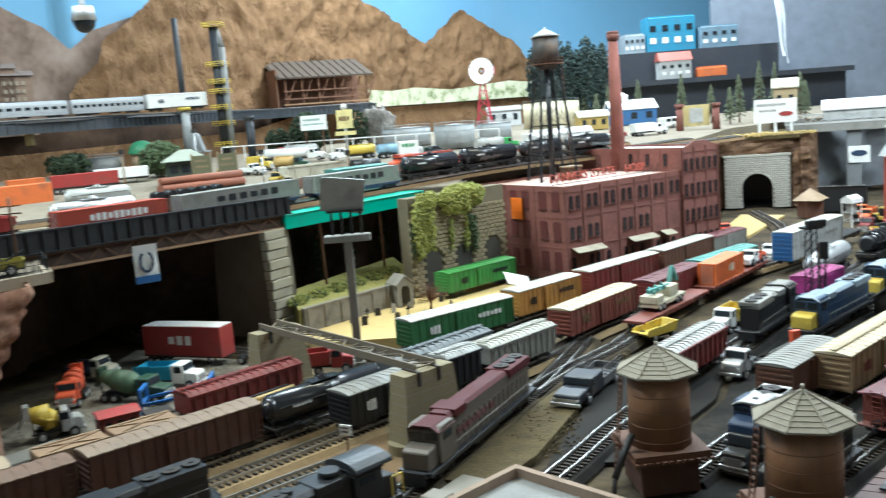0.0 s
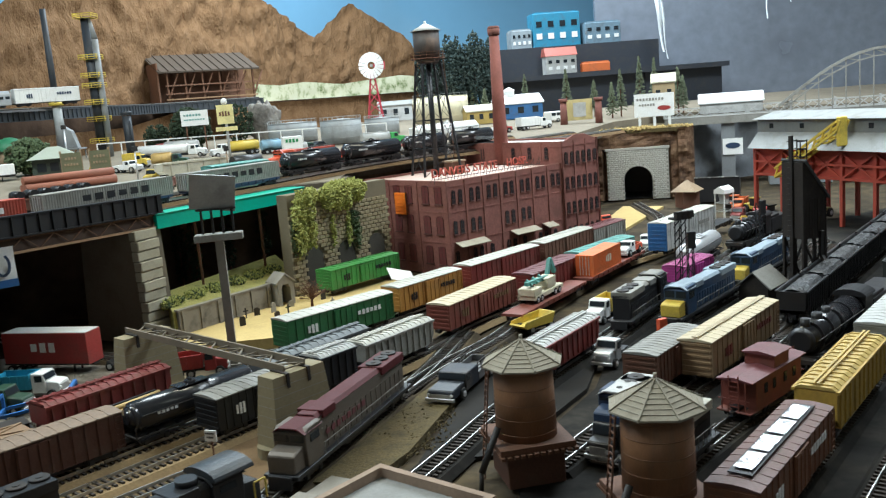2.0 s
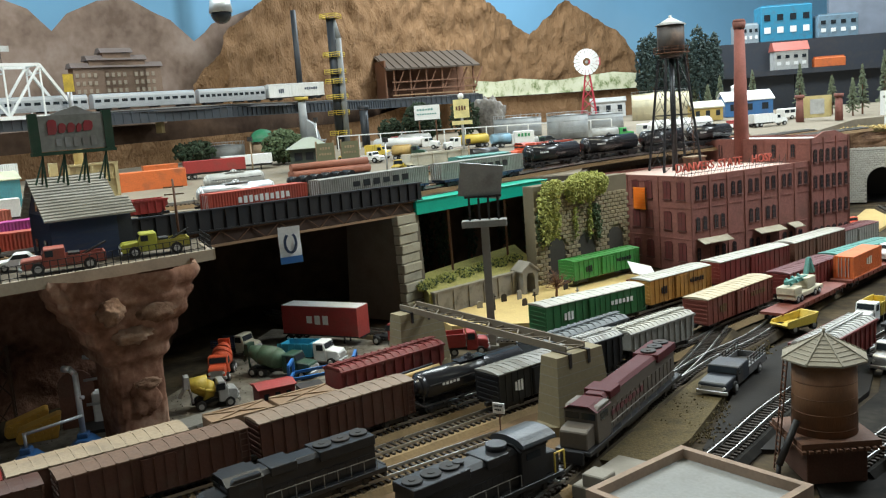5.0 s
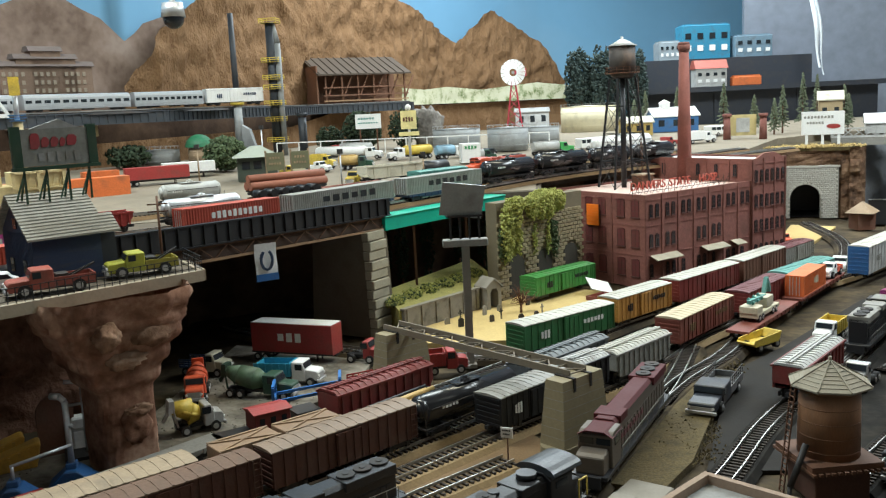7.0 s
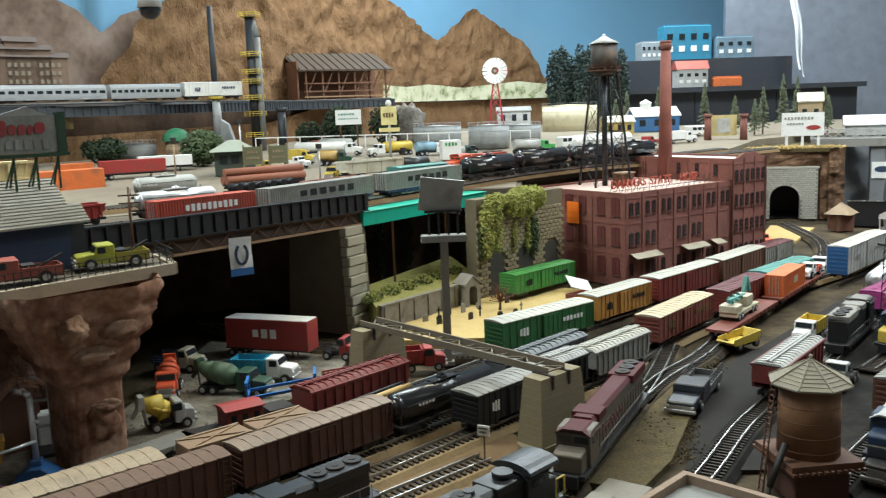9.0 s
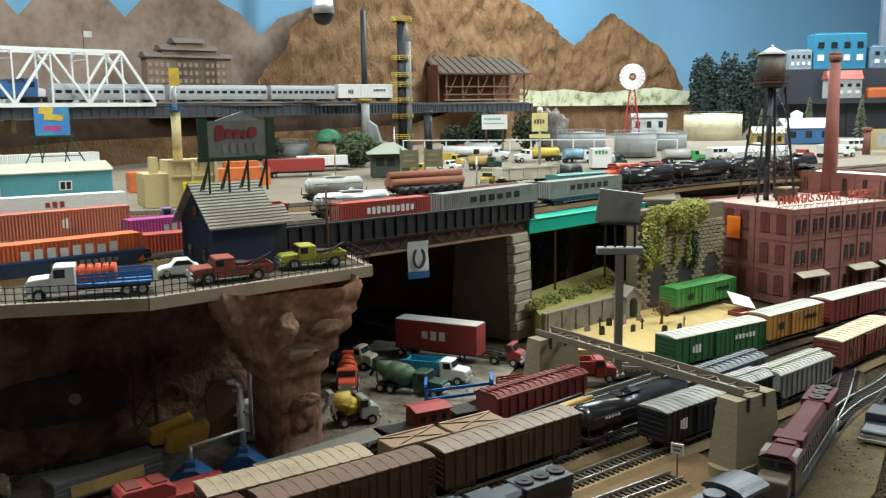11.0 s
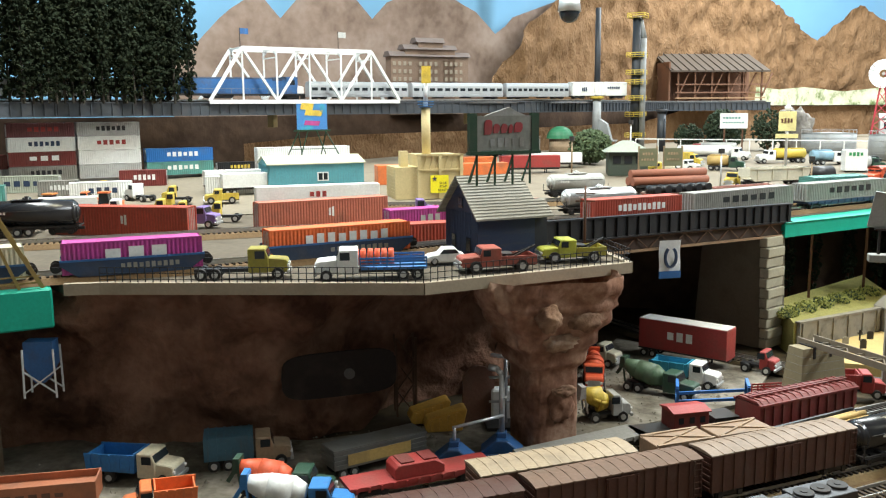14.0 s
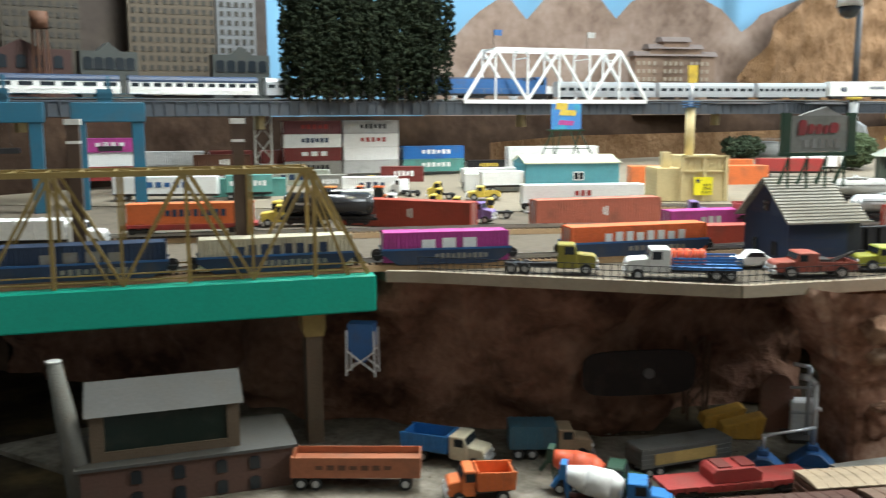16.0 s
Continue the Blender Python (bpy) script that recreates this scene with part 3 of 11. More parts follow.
def hopper(p, q, body, label, z=0.0, w=0.037, h=0.06, roof=None, load=None, group="freight cars in the yard", posts=11, lift=0.0):
    """A hopper or gondola: covered when roof is given, else open with a load."""
    ob, ln = car_base("hopper_car" if roof or load else "gondola_car", label, "freight car", p, q, z, group)
    underframe(ob, ln, w)
    z0, z1 = 0.022, h - 0.003
    bm = B()
    prism(bm, [(-ln / 2, z0 + 0.012), (-ln / 2 + 0.012, z0), (ln / 2 - 0.012, z0), (ln / 2, z0 + 0.012), (ln / 2, z1), (-ln / 2, z1)], -w / 2, -w / 2 + 0.0016)
    prism(bm, [(-ln / 2, z0 + 0.012), (-ln / 2 + 0.012, z0), (ln / 2 - 0.012, z0), (ln / 2, z0 + 0.012), (ln / 2, z1), (-ln / 2, z1)], w / 2 - 0.0016, w / 2)
    for k in (-1, 1):
        bx(bm, min(k * ln / 2, k * (ln / 2 - 0.002)), max(k * ln / 2, k * (ln / 2 - 0.002)), -w / 2 + 0.0016, w / 2 - 0.0016, z0 + 0.01, z1)
    bx(bm, -ln / 2 + 0.012, ln / 2 - 0.012, -w / 2 + 0.0016, w / 2 - 0.0016, z0, z0 + 0.003)
    shell = part("body", bm, body, ob)
    bm = B()
    bx(bm, -0.0012, 0.0012, -0.0005, 0.0016, z0 + 0.002, z1)
    post = mesh_of(bm, body)
    for i in range(posts):
        x = -ln / 2 + ln * (i + 0.5) / posts
        shared("side_post", post, shell, x, w / 2, 0)
        shared("side_post", post, shell, x, -w / 2, 0, 0, 0, 180)
    for s in (-1, 1):
        bm = B()
        ya, yb = sorted((s * (w / 2 - 0.001), s * (w / 2 + 0.0022)))
        bx(bm, -ln / 2 - 0.001, ln / 2 + 0.001, ya, yb, z1 - 0.0015, z1 + 0.0012)
        part("top_rail", bm, body, shell)
    if roof:
        bm = B()
        prism_x(bm, [(-w / 2, z1 + 0.0012), (w / 2, z1 + 0.0012), (w / 2 - 0.005, z1 + 0.0042), (-w / 2 + 0.005, z1 + 0.0042)], -ln / 2, ln / 2)
        top = part("roof", bm, roof, ob)
        bm = B()
        prism_x(bm, [(-w / 2, z1 + 0.002), (w / 2, z1 + 0.002), (w / 2 - 0.005, z1 + 0.0054), (-w / 2 + 0.005, z1 + 0.0054)], -0.0011, 0.0011)
        rib = mesh_of(bm, roof)
        for i in range(posts + 4):
            shared("roof_rib", rib, top, -ln / 2 + ln * (i + 0.5) / (posts + 4))
        bm = B()
        for s in (-0.0022, 0.0022):
            bx(bm, -ln / 2, ln / 2, s - 0.0012, s + 0.0012, z1 + 0.0062, z1 + 0.0074)
        for i in range(7):
            x = -ln / 2 + ln * (i + 0.5) / 7
            bx(bm, x - 0.001, x + 0.001, -0.004, 0.004, z1 + 0.004, z1 + 0.0063)
        part("running_board", bm, roof, ob)
    if load:
        bm = B()
        bmesh.ops.create_grid(bm, x_segments=26, y_segments=10, size=1)
        for v in bm.verts:
            r = 1 - abs(v.co.y)
            v.co = Vector((v.co.x * (ln / 2 - 0.003), v.co.y * (w / 2 - 0.002), z1 - 0.004 + lift * min(1, r * 2)))
            v.co.z += 0.0022 * noise.noise(v.co * 240 + Vector((p[0] * 90, 0, 0)))
        part("load", bm, load, ob, "heaped coal")
    return ob


def tank_car(p, q, body, label, z=0.0, r=0.0175, group="tank cars", band=None):
    ob, ln = car_base("tank_car", label, "tank car", p, q, z, group)
    body = M_gloss if body is M_black else body
    underframe(ob, ln, 0.036)
    zc = 0.025 + r
    bm = B()
    h = ln / 2
    cy(bm, (-h + 0.008, 0, zc), (h - 0.008, 0, zc), r, seg=24)
    for k in (-1, 1):
        cy(bm, (k * (h - 0.008), 0, zc), (k * (h - 0.003), 0, zc), r, r * 0.75, seg=24)
        cy(bm, (k * (h - 0.003), 0, zc), (k * h, 0, zc), r * 0.75, r * 0.3, seg=24)
    part("tank", bm, body, ob)
    bm = B()
    cy(bm, (0, 0, zc + r - 0.002), (0, 0, zc + r + 0.004), 0.006, seg=12)
    cy(bm, (0, 0, zc + r + 0.003), (0, 0, zc + r + 0.006), 0.003, seg=8)
    bx(bm, -0.02, 0.02, -0.008, 0.008, zc + r, zc + r + 0.0012)
    part("dome", bm, body, ob)
    bm = B()
    for s in (-1, 1):
        beam(bm, (-h, s * 0.0175, 0.024), (h, s * 0.0175, 0.024), 0.0016)
        beam(bm, (-h + 0.01, s * (r + 0.001), zc + 0.004), (h - 0.01, s * (r + 0.001), zc + 0.004), 0.0009)
    for k in (-1, 1):
        beam(bm, (k * h, -0.0175, 0.024), (k * h, 0.0175, 0.024), 0.002)
        for s in (-1, 1):
            beam(bm, (k * h, s * 0.0175, 0.024), (k * h, s * 0.0175, 0.036), 0.0009)
    part("handrail", bm, M_iron, ob)
    for s in (-1, 1):
        bars(ob, band or M_white, -0.25 * ln, zc + 0.002, 5, ln * 0.16, 0.004, s * (r + 0.0002), "lettering")
    return ob


def flat_car(p, q, body, label, z=0.0, w=0.034, group="flat cars"):
    ob, ln = car_base("flat_car", label, "flat car", p, q, z, group)
    underframe(ob, ln, w)
    bm = B()
    bx(bm, -ln / 2, ln / 2, -w / 2, w / 2, 0.022, 0.026)
    for i in range(12):
        x = -ln / 2 + ln * (i + 0.5) / 12
        for s in (-1, 1):
            ya, yb = sorted((s * w / 2, s * (w / 2 + 0.0012)))
            bx(bm, x - 0.0012, x + 0.0012, ya, yb, 0.0205, 0.0255)
    prism(bm, [(-ln / 2 + 0.03, 0.022), (-ln / 2 + 0.045, 0.0185), (ln / 2 - 0.045, 0.0185), (ln / 2 - 0.03, 0.022)], -w / 2 + 0.001, w / 2 - 0.001)
    part("deck", bm, body, ob)
    return ob


def well_car(p, q, body, label, z=0.0, w=0.036, group="flat cars"):
    """A low car whose floor hangs between its bogies."""
    ob, ln = car_base("well_car", label, "well car", p, q, z, group)
    h = ln / 2
    for k in (-1, 1):
        bm = B()
        prism(bm, [(k * h, 0.0205), (k * (h - 0.012), 0.0205), (k * (h - 0.017), 0.012), (k * (h - 0.017), 0.025), (k * h, 0.025)][::k], -w / 2 + 0.004, w / 2 - 0.004)
        part("end_platform", bm, body, ob)
        bogie(ob, k * (h - 0.008))
        bm = B()
        y0, y1 = sorted((k * w / 2, k * (w / 2 - 0.002)))
        prism(bm, [(-h, 0.0205), (-h + 0.018, 0.008), (h - 0.018, 0.008), (h, 0.0205), (h, 0.0265), (-h, 0.0265)], y0, y1)
        side = part("side_sill", bm, body, ob)
        bm = B()
        ya, yb = sorted((k * w / 2, k * (w / 2 + 0.001)))
        bx(bm, -h, h, ya, yb, 0.0245, 0.0268)
        part("rail", bm, C_blue, side)
        bars(ob, C_grey, ln * 0.12, 0.0175, 10, ln * 0.42, 0.006, k * w / 2, "lettering")
    bm = B()
    bx(bm, -h + 0.017, h - 0.017, -w / 2 + 0.002, w / 2 - 0.002, 0.008, 0.0102)
    part("floor_plate", bm, M_iron, ob)
    return ob


def caboose(p, q, body, roof, label, z=0.0, w=0.036):
    ob, ln = car_base("caboose", label, "caboose", p, q, z, "freight cars in the yard")
    underframe(ob, ln, w)
    z0, z1 = 0.021, 0.051
    h = ln / 2
    bm = B()
    bx(bm, -h + 0.012, h - 0.012, -w / 2, w / 2, z0, z1)
    bx(bm, -h, h, -w / 2, w / 2, z0 - 0.001, z0 + 0.001)
    part("body", bm, body, ob, bevel=0.0006)
    bm = B()
    prism_x(bm, [(-w / 2 - 0.001, z1), (w / 2 + 0.001, z1), (w / 2 + 0.001, z1 + 0.001), (0, z1 + 0.004), (-w / 2 - 0.001, z1 + 0.001)], -h + 0.002, h - 0.002)
    part("roof", bm, roof, ob)
    bm = B()
    bx(bm, -0.006, 0.026, -w / 2 + 0.002, w / 2 - 0.002, z1 + 0.001, z1 + 0.014)
    part("cupola", bm, body, ob, bevel=0.0006)
    bm = B()
    prism_x(bm, [(-w / 2, z1 + 0.014), (w / 2, z1 + 0.014), (w / 2, z1 + 0.015), (0, z1 + 0.0175), (-w / 2, z1 + 0.015)], -0.009, 0.029)
    part("cupola_roof", bm, roof, ob)
    for s in (-1, 1):
        for x in (-0.03, -0.012, 0.012, 0.032):
            bm = B()
            ya, yb = sorted((s * w / 2, s * (w / 2 + 0.0008)))
            bx(bm, x - 0.003, x + 0.003, ya, yb, z0 + 0.014, z0 + 0.024)
            part("window", bm, M_glass, ob)
    for k in (-1, 1):
        bm = B()
        for s in (-1, 1):
            beam(bm, (k * (h - 0.001), s * 0.012, z0), (k * (h - 0.001), s * 0.012, z1), 0.001)
            beam(bm, (k * (h - 0.001), s * 0.005, z0), (k * (h - 0.001), s * 0.005, z1 + 0.006), 0.001)
        for j in range(7):
            zz = z0 + (z1 - z0) * j / 6
            beam(bm, (k * (h - 0.001), -0.005, zz), (k * (h - 0.001), 0.005, zz), 0.0009)
        beam(bm, (k * (h - 0.001), -0.016, z0 + 0.012), (k * (h - 0.001), 0.016, z0 + 0.012), 0.001)
        part("railing", bm, body, ob)
    return ob


C_rail = paint(0.26, 0.25, 0.22)


def diesel(p, q, body, roof, lower, label, z=0.0, w=0.036, h=0.064, nose=None, group="locomotives", stripe=None, drop=0.0):
    """A hood-unit diesel whose cab stands at the end p (local -x)."""
    ob, ln = car_base("diesel_locomotive", label, "locomotive", p, q, z, group)
    L = ln / 2
    bm = B()
    bx(bm, -L, L, -w / 2, w / 2, 0.021, 0.0255)
    prism(bm, [(-0.035, 0.021), (-0.028, 0.0145), (0.028, 0.0145), (0.035, 0.021)], -w / 2 + 0.004, w / 2 - 0.004)
    bx(bm, -L - 0.003, -L, -0.012, 0.012, 0.013, 0.0255)
    bx(bm, L, L + 0.003, -0.012, 0.012, 0.013, 0.0255)
    part("frame", bm, lower, ob, bevel=0.0005)
    for k in (-1, 1):
        b = shared("bogie", wheel_mesh(0, 0, "bogie"), ob, k * (L - 0.034), 0, RAIL)
        for dx in (-0.015, 0, 0.015):
            shared("wheel", wheel_mesh(0.0062, 0, "rail"), b, dx, 0, 0.0062)
    bm = B()
    hw = w / 2 - 0.006
    bx(bm, -L + 0.05, L - 0.008, -hw, hw, 0.0255, h - 0.006)
    part("hood", bm, body, ob)
    for i in range(16):
        x = -L + 0.058 + (ln - 0.075) * i / 15
        for s in (-1, 1):
            ya, yb = sorted((s * hw, s * (hw + 0.0006)))
            bm = B()
            bx(bm, x - 0.003, x + 0.003, ya, yb, 0.028, h - 0.018)
            part("hood_door", bm, body, ob)
    bm = B()
    prism_x(bm, [(-hw - 0.0004, h - 0.006), (hw + 0.0004, h - 0.006), (hw * 0.7, h - 0.002), (-hw * 0.7, h - 0.002)], -L + 0.05, L - 0.008)
    bx(bm, -L + 0.06, -L + 0.085, -hw - 0.002, hw + 0.002, h - 0.009, h - 0.001)
    bx(bm, L - 0.065, L - 0.008, -hw - 0.0025, hw + 0.0025, h - 0.010, h - 0.001)
    part("hood_roof", bm, roof, ob, bevel=0.0005)
    for i in range(3):
        bm = B()
        x = L - 0.055 + i * 0.019
        cy(bm, (x, 0, h - 0.001), (x, 0, h + 0.001), 0.0085, seg=18)
        cy(bm, (x, 0, h + 0.001), (x, 0, h + 0.0016), 0.003, seg=10)
        part("fan", bm, M_iron, ob)
    h -= drop
    bm = B()
    cw = w / 2 - 0.001
    prism(bm, [(-L + 0.022, 0.0255), (-L + 0.05, 0.0255), (-L + 0.05, h), (-L + 0.026, h), (-L + 0.020, h - 0.004), (-L + 0.020, 0.046)], -cw, cw)
    part("cab", bm, body, ob, bevel=0.0007)
    bm = B()
    prism_x(bm, [(-cw - 0.0008, h - 0.004), (-cw * 0.55, h + 0.0012), (cw * 0.55, h + 0.0012), (cw + 0.0008, h - 0.004), (cw * 0.5, h), (-cw * 0.5, h)], -L + 0.018, -L + 0.052)
    part("cab_roof", bm, roof, ob)
    bm = B()
    prism(bm, [(-L + 0.002, 0.0255), (-L + 0.0205, 0.0255), (-L + 0.0205, 0.046), (-L + 0.007, 0.0445), (-L + 0.002, 0.042)], -hw - 0.002, hw + 0.002)
    part("nose", bm, nose or body, ob, bevel=0.001)
    for y0, y1 in ((-cw + 0.002, -0.0015), (0.0015, cw - 0.002)):
        bm = B()
        bx(bm, -L + 0.0192, -L + 0.0206, y0, y1, 0.049, h - 0.006)
        part("windscreen", bm, M_glass, ob)
    for s in (-1, 1):
        bm = B()
        ya, yb = sorted((s * cw, s * (cw + 0.0006)))
        bx(bm, -L + 0.028, -L + 0.044, ya, yb, 0.047, h - 0.007)
        part("side_window", bm, M_glass, ob)
        bm = B()
        y = s * (w / 2 - 0.0006)
        for i in range(9):
            x = -L + 0.052 + (ln - 0.062) * i / 8
            beam(bm, (x, y, 0.0255), (x, y, 0.037), 0.0006)
        beam(bm, (-L + 0.052, y, 0.037), (L - 0.01, y, 0.037), 0.0006)
        part("handrail", bm, C_rail, ob)
        if stripe:
            bars(ob, stripe, -0.02, 0.042, 8, ln * 0.34, 0.006, s * (hw + 0.0006), "lettering")
    return ob


def steam_loco(p, q, label, z=0.0, tender=True, cab_roof=None):
    ob, ln = car_base("steam_locomotive", label, "locomotive", p, q, z, "locomotives")
    L = ln / 2
    t = 0.62 if tender else 0.98
    x1 = -L + ln * t
    bm = B()
    cy(bm, (-L + 0.012, 0, 0.044), (x1 - 0.034, 0, 0.044), 0.0155, 0.018, seg=24)
    part("boiler", bm, M_gloss, ob)
    bm = B()
    cy(bm, (-L + 0.008, 0, 0.044), (-L + 0.012, 0, 0.044), 0.011, 0.0155, seg=24)
    part("smokebox_door", bm, M_black, ob)
    for i in range(5):
        x = -L + 0.03 + i * (x1 + L - 0.075) / 4
        bm = B()
        cy(bm, (x - 0.0008, 0, 0.044), (x + 0.0008, 0, 0.044), 0.0188, seg=24)
        part("boiler_band", bm, M_gloss, ob)
    for dx, r, h in ((0.022, 0.006, 0.068), (0.06, 0.007, 0.066), (0.09, 0.006, 0.066)):
        bm = B()
        cy(bm, (-L + dx, 0, 0.055), (-L + dx, 0, h), r, r * 0.85, seg=14)
        part("chimney" if dx < 0.03 else "dome", bm, M_black, ob)
    bm = B()
    bx(bm, x1 - 0.034, x1 - 0.004, -0.019, 0.019, 0.024, 0.062)
    part("cab", bm, M_black, ob)
    bm = B()
    prism_x(bm, [(-0.021, 0.0605)] + [(0.021 * math.cos(a), 0.0605 + 0.0085 * math.sin(a)) for a in (math.pi * k / 10 for k in range(10))], x1 - 0.038, x1)
    part("cab_roof", bm, cab_roof or M_black, ob)
    bm = B()
    bx(bm, -L, x1, -0.017, 0.017, 0.021, 0.026)
    bx(bm, -L + 0.012, -L + 0.034, -0.02, 0.02, 0.016, 0.028)
    for s in (-1, 1):
        beam(bm, (-L + 0.02, s * 0.0145, 0.019), (x1 - 0.03, s * 0.0145, 0.017), 0.002)
        beam(bm, (-L + 0.012, s * 0.019, 0.047), (x1 - 0.034, s * 0.02, 0.047), 0.0008)
    part("frame", bm, M_iron, ob)
    for i in range(4):
        shared("wheel", wheel_mesh(0.0105, 0, "rail"), ob, -L + 0.05 + i * 0.0215, 0, RAIL + 0.0105)
    bogie(ob, -L + 0.018)
    if tender:
        bm = B()
        bx(bm, x1 + 0.002, L, -0.018, 0.018, 0.022, 0.05)
        bx(bm, x1 + 0.002, x1 + 0.05, -0.017, 0.017, 0.05, 0.055)
        part("tender", bm, M_black, ob, bevel=0.001)
        bogie(ob, x1 + 0.024)
        bogie(ob, L - 0.022)
    return ob


# ---- track ----
TRACK_GROUP = "yard tracks"


def spline(pts, n=14):
    out = []
    P = [Vector(p) for p in pts]
    P = [P[0] * 2 - P[1]] + P + [P[-1] * 2 - P[-2]]
    for i in range(1, len(P) - 2):
        a, b, c, d = P[i - 1:i + 3]
        for k in range(n):
            t = k / n
            out.append(0.5 * ((2 * b) + (c - a) * t + (2 * a - 5 * b + 4 * c - d) * t * t + (3 * b - a - 3 * c + d) * t ** 3))
    out.append(P[-2])
    return out


def track(pts, z, label="nickel silver rails on dark plastic ties", rails=M_steel, bed=None, flat=True):
    """A track along points in plan, at ground height z (a number or a rule of y)."""
    line = spline(pts)
    zf = z if callable(z) else (lambda x, y: z)
    ob = thing("track", label, "railway track", 0, 0, 0, 0, TRACK_GROUP)
    for s in (-1, 1):
        bm = B()
        last = None
        for i, p in enumerate(line):
            a, b = line[max(0, i - 1)], line[min(len(line) - 1, i + 1)]
            n = Vector((-(b - a).y, (b - a).x)).normalized()
            c = p + n * s * 0.0083
            ring = []
            for dy, dz in ((-0.0006, 0.0085), (0.0006, 0.0085), (0.0006, 0.0118), (-0.0006, 0.0118)):
                e = c + n * dy
                ring.append(bm.verts.new((e.x, e.y, zf(e.x, e.y) + dz)))
            if last:
                for k in range(4):
                    bm.faces.new((last[k], last[(k + 1) % 4], ring[(k + 1) % 4], ring[k]))
            last = ring
        part("rail", bm, rails, ob)
    bm = B()
    bal = B()
    acc, step, prev = 0.0, 0.0075, None
    for i, p in enumerate(line):
        a, b = line[max(0, i - 1)], line[min(len(line) - 1, i + 1)]
        d = (b - a).normalized()
        n = Vector((-d.y, d.x))
        ring = [bal.verts.new((*(p + n * o), zf(p.x, p.y) + h)) for o, h in ((-0.024, 0.0005), (-0.018, 0.0068), (0.018, 0.0068), (0.024, 0.0005))]
        if prev:
            for k in range(3):
                bal.faces.new((prev[k], prev[k + 1], ring[k + 1], ring[k]))
        prev = ring
        if i + 1 < len(line):
            seg = (line[i + 1] - p).length
            while acc < seg:
                c = p + d * acc
                m = Matrix.Translation((c.x, c.y, zf(c.x, c.y))) @ Matrix.Rotation(math.atan2(d.y, d.x), 4, "Z")
                bx(bm, -0.0014, 0.0014, -0.0145, 0.0145, 0.006, 0.0088, m)
                acc += step
            acc -= seg
    tagged(part("tie_strip", bm, M_tie, ob), "", "", "", "stuff")
    part("ballast", bal, bed or mat("cork_roadbed", (0.24, 0.165, 0.08), 0.95, var=0.3, scale=40, bump=0.5, dirt=0.4, dirt_col=(0.10, 0.07, 0.04)), ob)
    return ob


# ---- road vehicles (local +x is forward) ----


def axle(ob, x, half, r, w, dual=False):
    for s in (-1, 1):
        wheel(ob, x, s * (half - w / 2), r, w if not dual else w * 1.6)


def cab_shape(ob, x0, x1, w, h, z0, colour, hood=0.018, sleeper=False, bonnet=0.55, name="cab"):
    """A conventional cab from x0 (rear) to x1 (front bumper)."""
    bm = B()
    xh = x1 - hood
    prism(bm, [(x0, z0), (xh, z0), (xh, z0 + h * 0.62), (xh - h * 0.14, z0 + h), (x0, z0 + h)], -w / 2, w / 2)
    part(name, bm, colour, ob, bevel=0.0009)
    bm = B()
    prism(bm, [(xh - 0.001, z0), (x1, z0), (x1, z0 + h * (bonnet - 0.08)), (x1 - 0.003, z0 + h * bonnet), (xh - 0.001, z0 + h * (bonnet + 0.06))], -w / 2 + 0.002, w / 2 - 0.002)
    part("bonnet", bm, colour, ob, bevel=0.0011)
    bm = B()
    d = h * 0.14
    v = [(xh + 0.0004, z0 + h * 0.66), (xh - d * 0.8 + 0.0004, z0 + h * 0.93)]
    prism(bm, [v[0], v[1], (v[1][0] - 0.001, v[1][1]), (v[0][0] - 0.001, v[0][1])], -w / 2 + 0.002, w / 2 - 0.002)
    part("windscreen", bm, M_glass, ob)
    for s in (-1, 1):
        bm = B()
        ya, yb = sorted((s * w / 2, s * (w / 2 + 0.0005)))
        bx(bm, xh - h * 0.55, xh - h * 0.15, ya, yb, z0 + h * 0.58, z0 + h * 0.9)
        part("side_window", bm, M_glass, ob)
    bm = B()
    bx(bm, x1 - 0.0006, x1 + 0.0008, -w / 2 + 0.005, w / 2 - 0.005, z0 + 0.002, z0 + h * bonnet - 0.004)
    part("grille", bm, M_rim, ob)
    bm = B()
    bx(bm, x1 - 0.001, x1 + 0.0025, -w / 2, w / 2, z0 - 0.0015, z0 + 0.0025)
    part("bumper", bm, M_rim, ob, bevel=0.0005)
    for s in (-1, 1):
        bm = B()
        cy(bm, (x1 - 0.001, s * (w / 2 - 0.004), z0 + h * 0.28), (x1 + 0.0016, s * (w / 2 - 0.004), z0 + h * 0.28), 0.0018, seg=10)
        part("headlight", bm, M_white, ob)


def chassis(ob, x0, x1, z, w=0.012):
    bm = B()
    bx(bm, x0, x1, -w / 2, w / 2, z, z + 0.004)
    part("chassis", bm, M_black, ob)


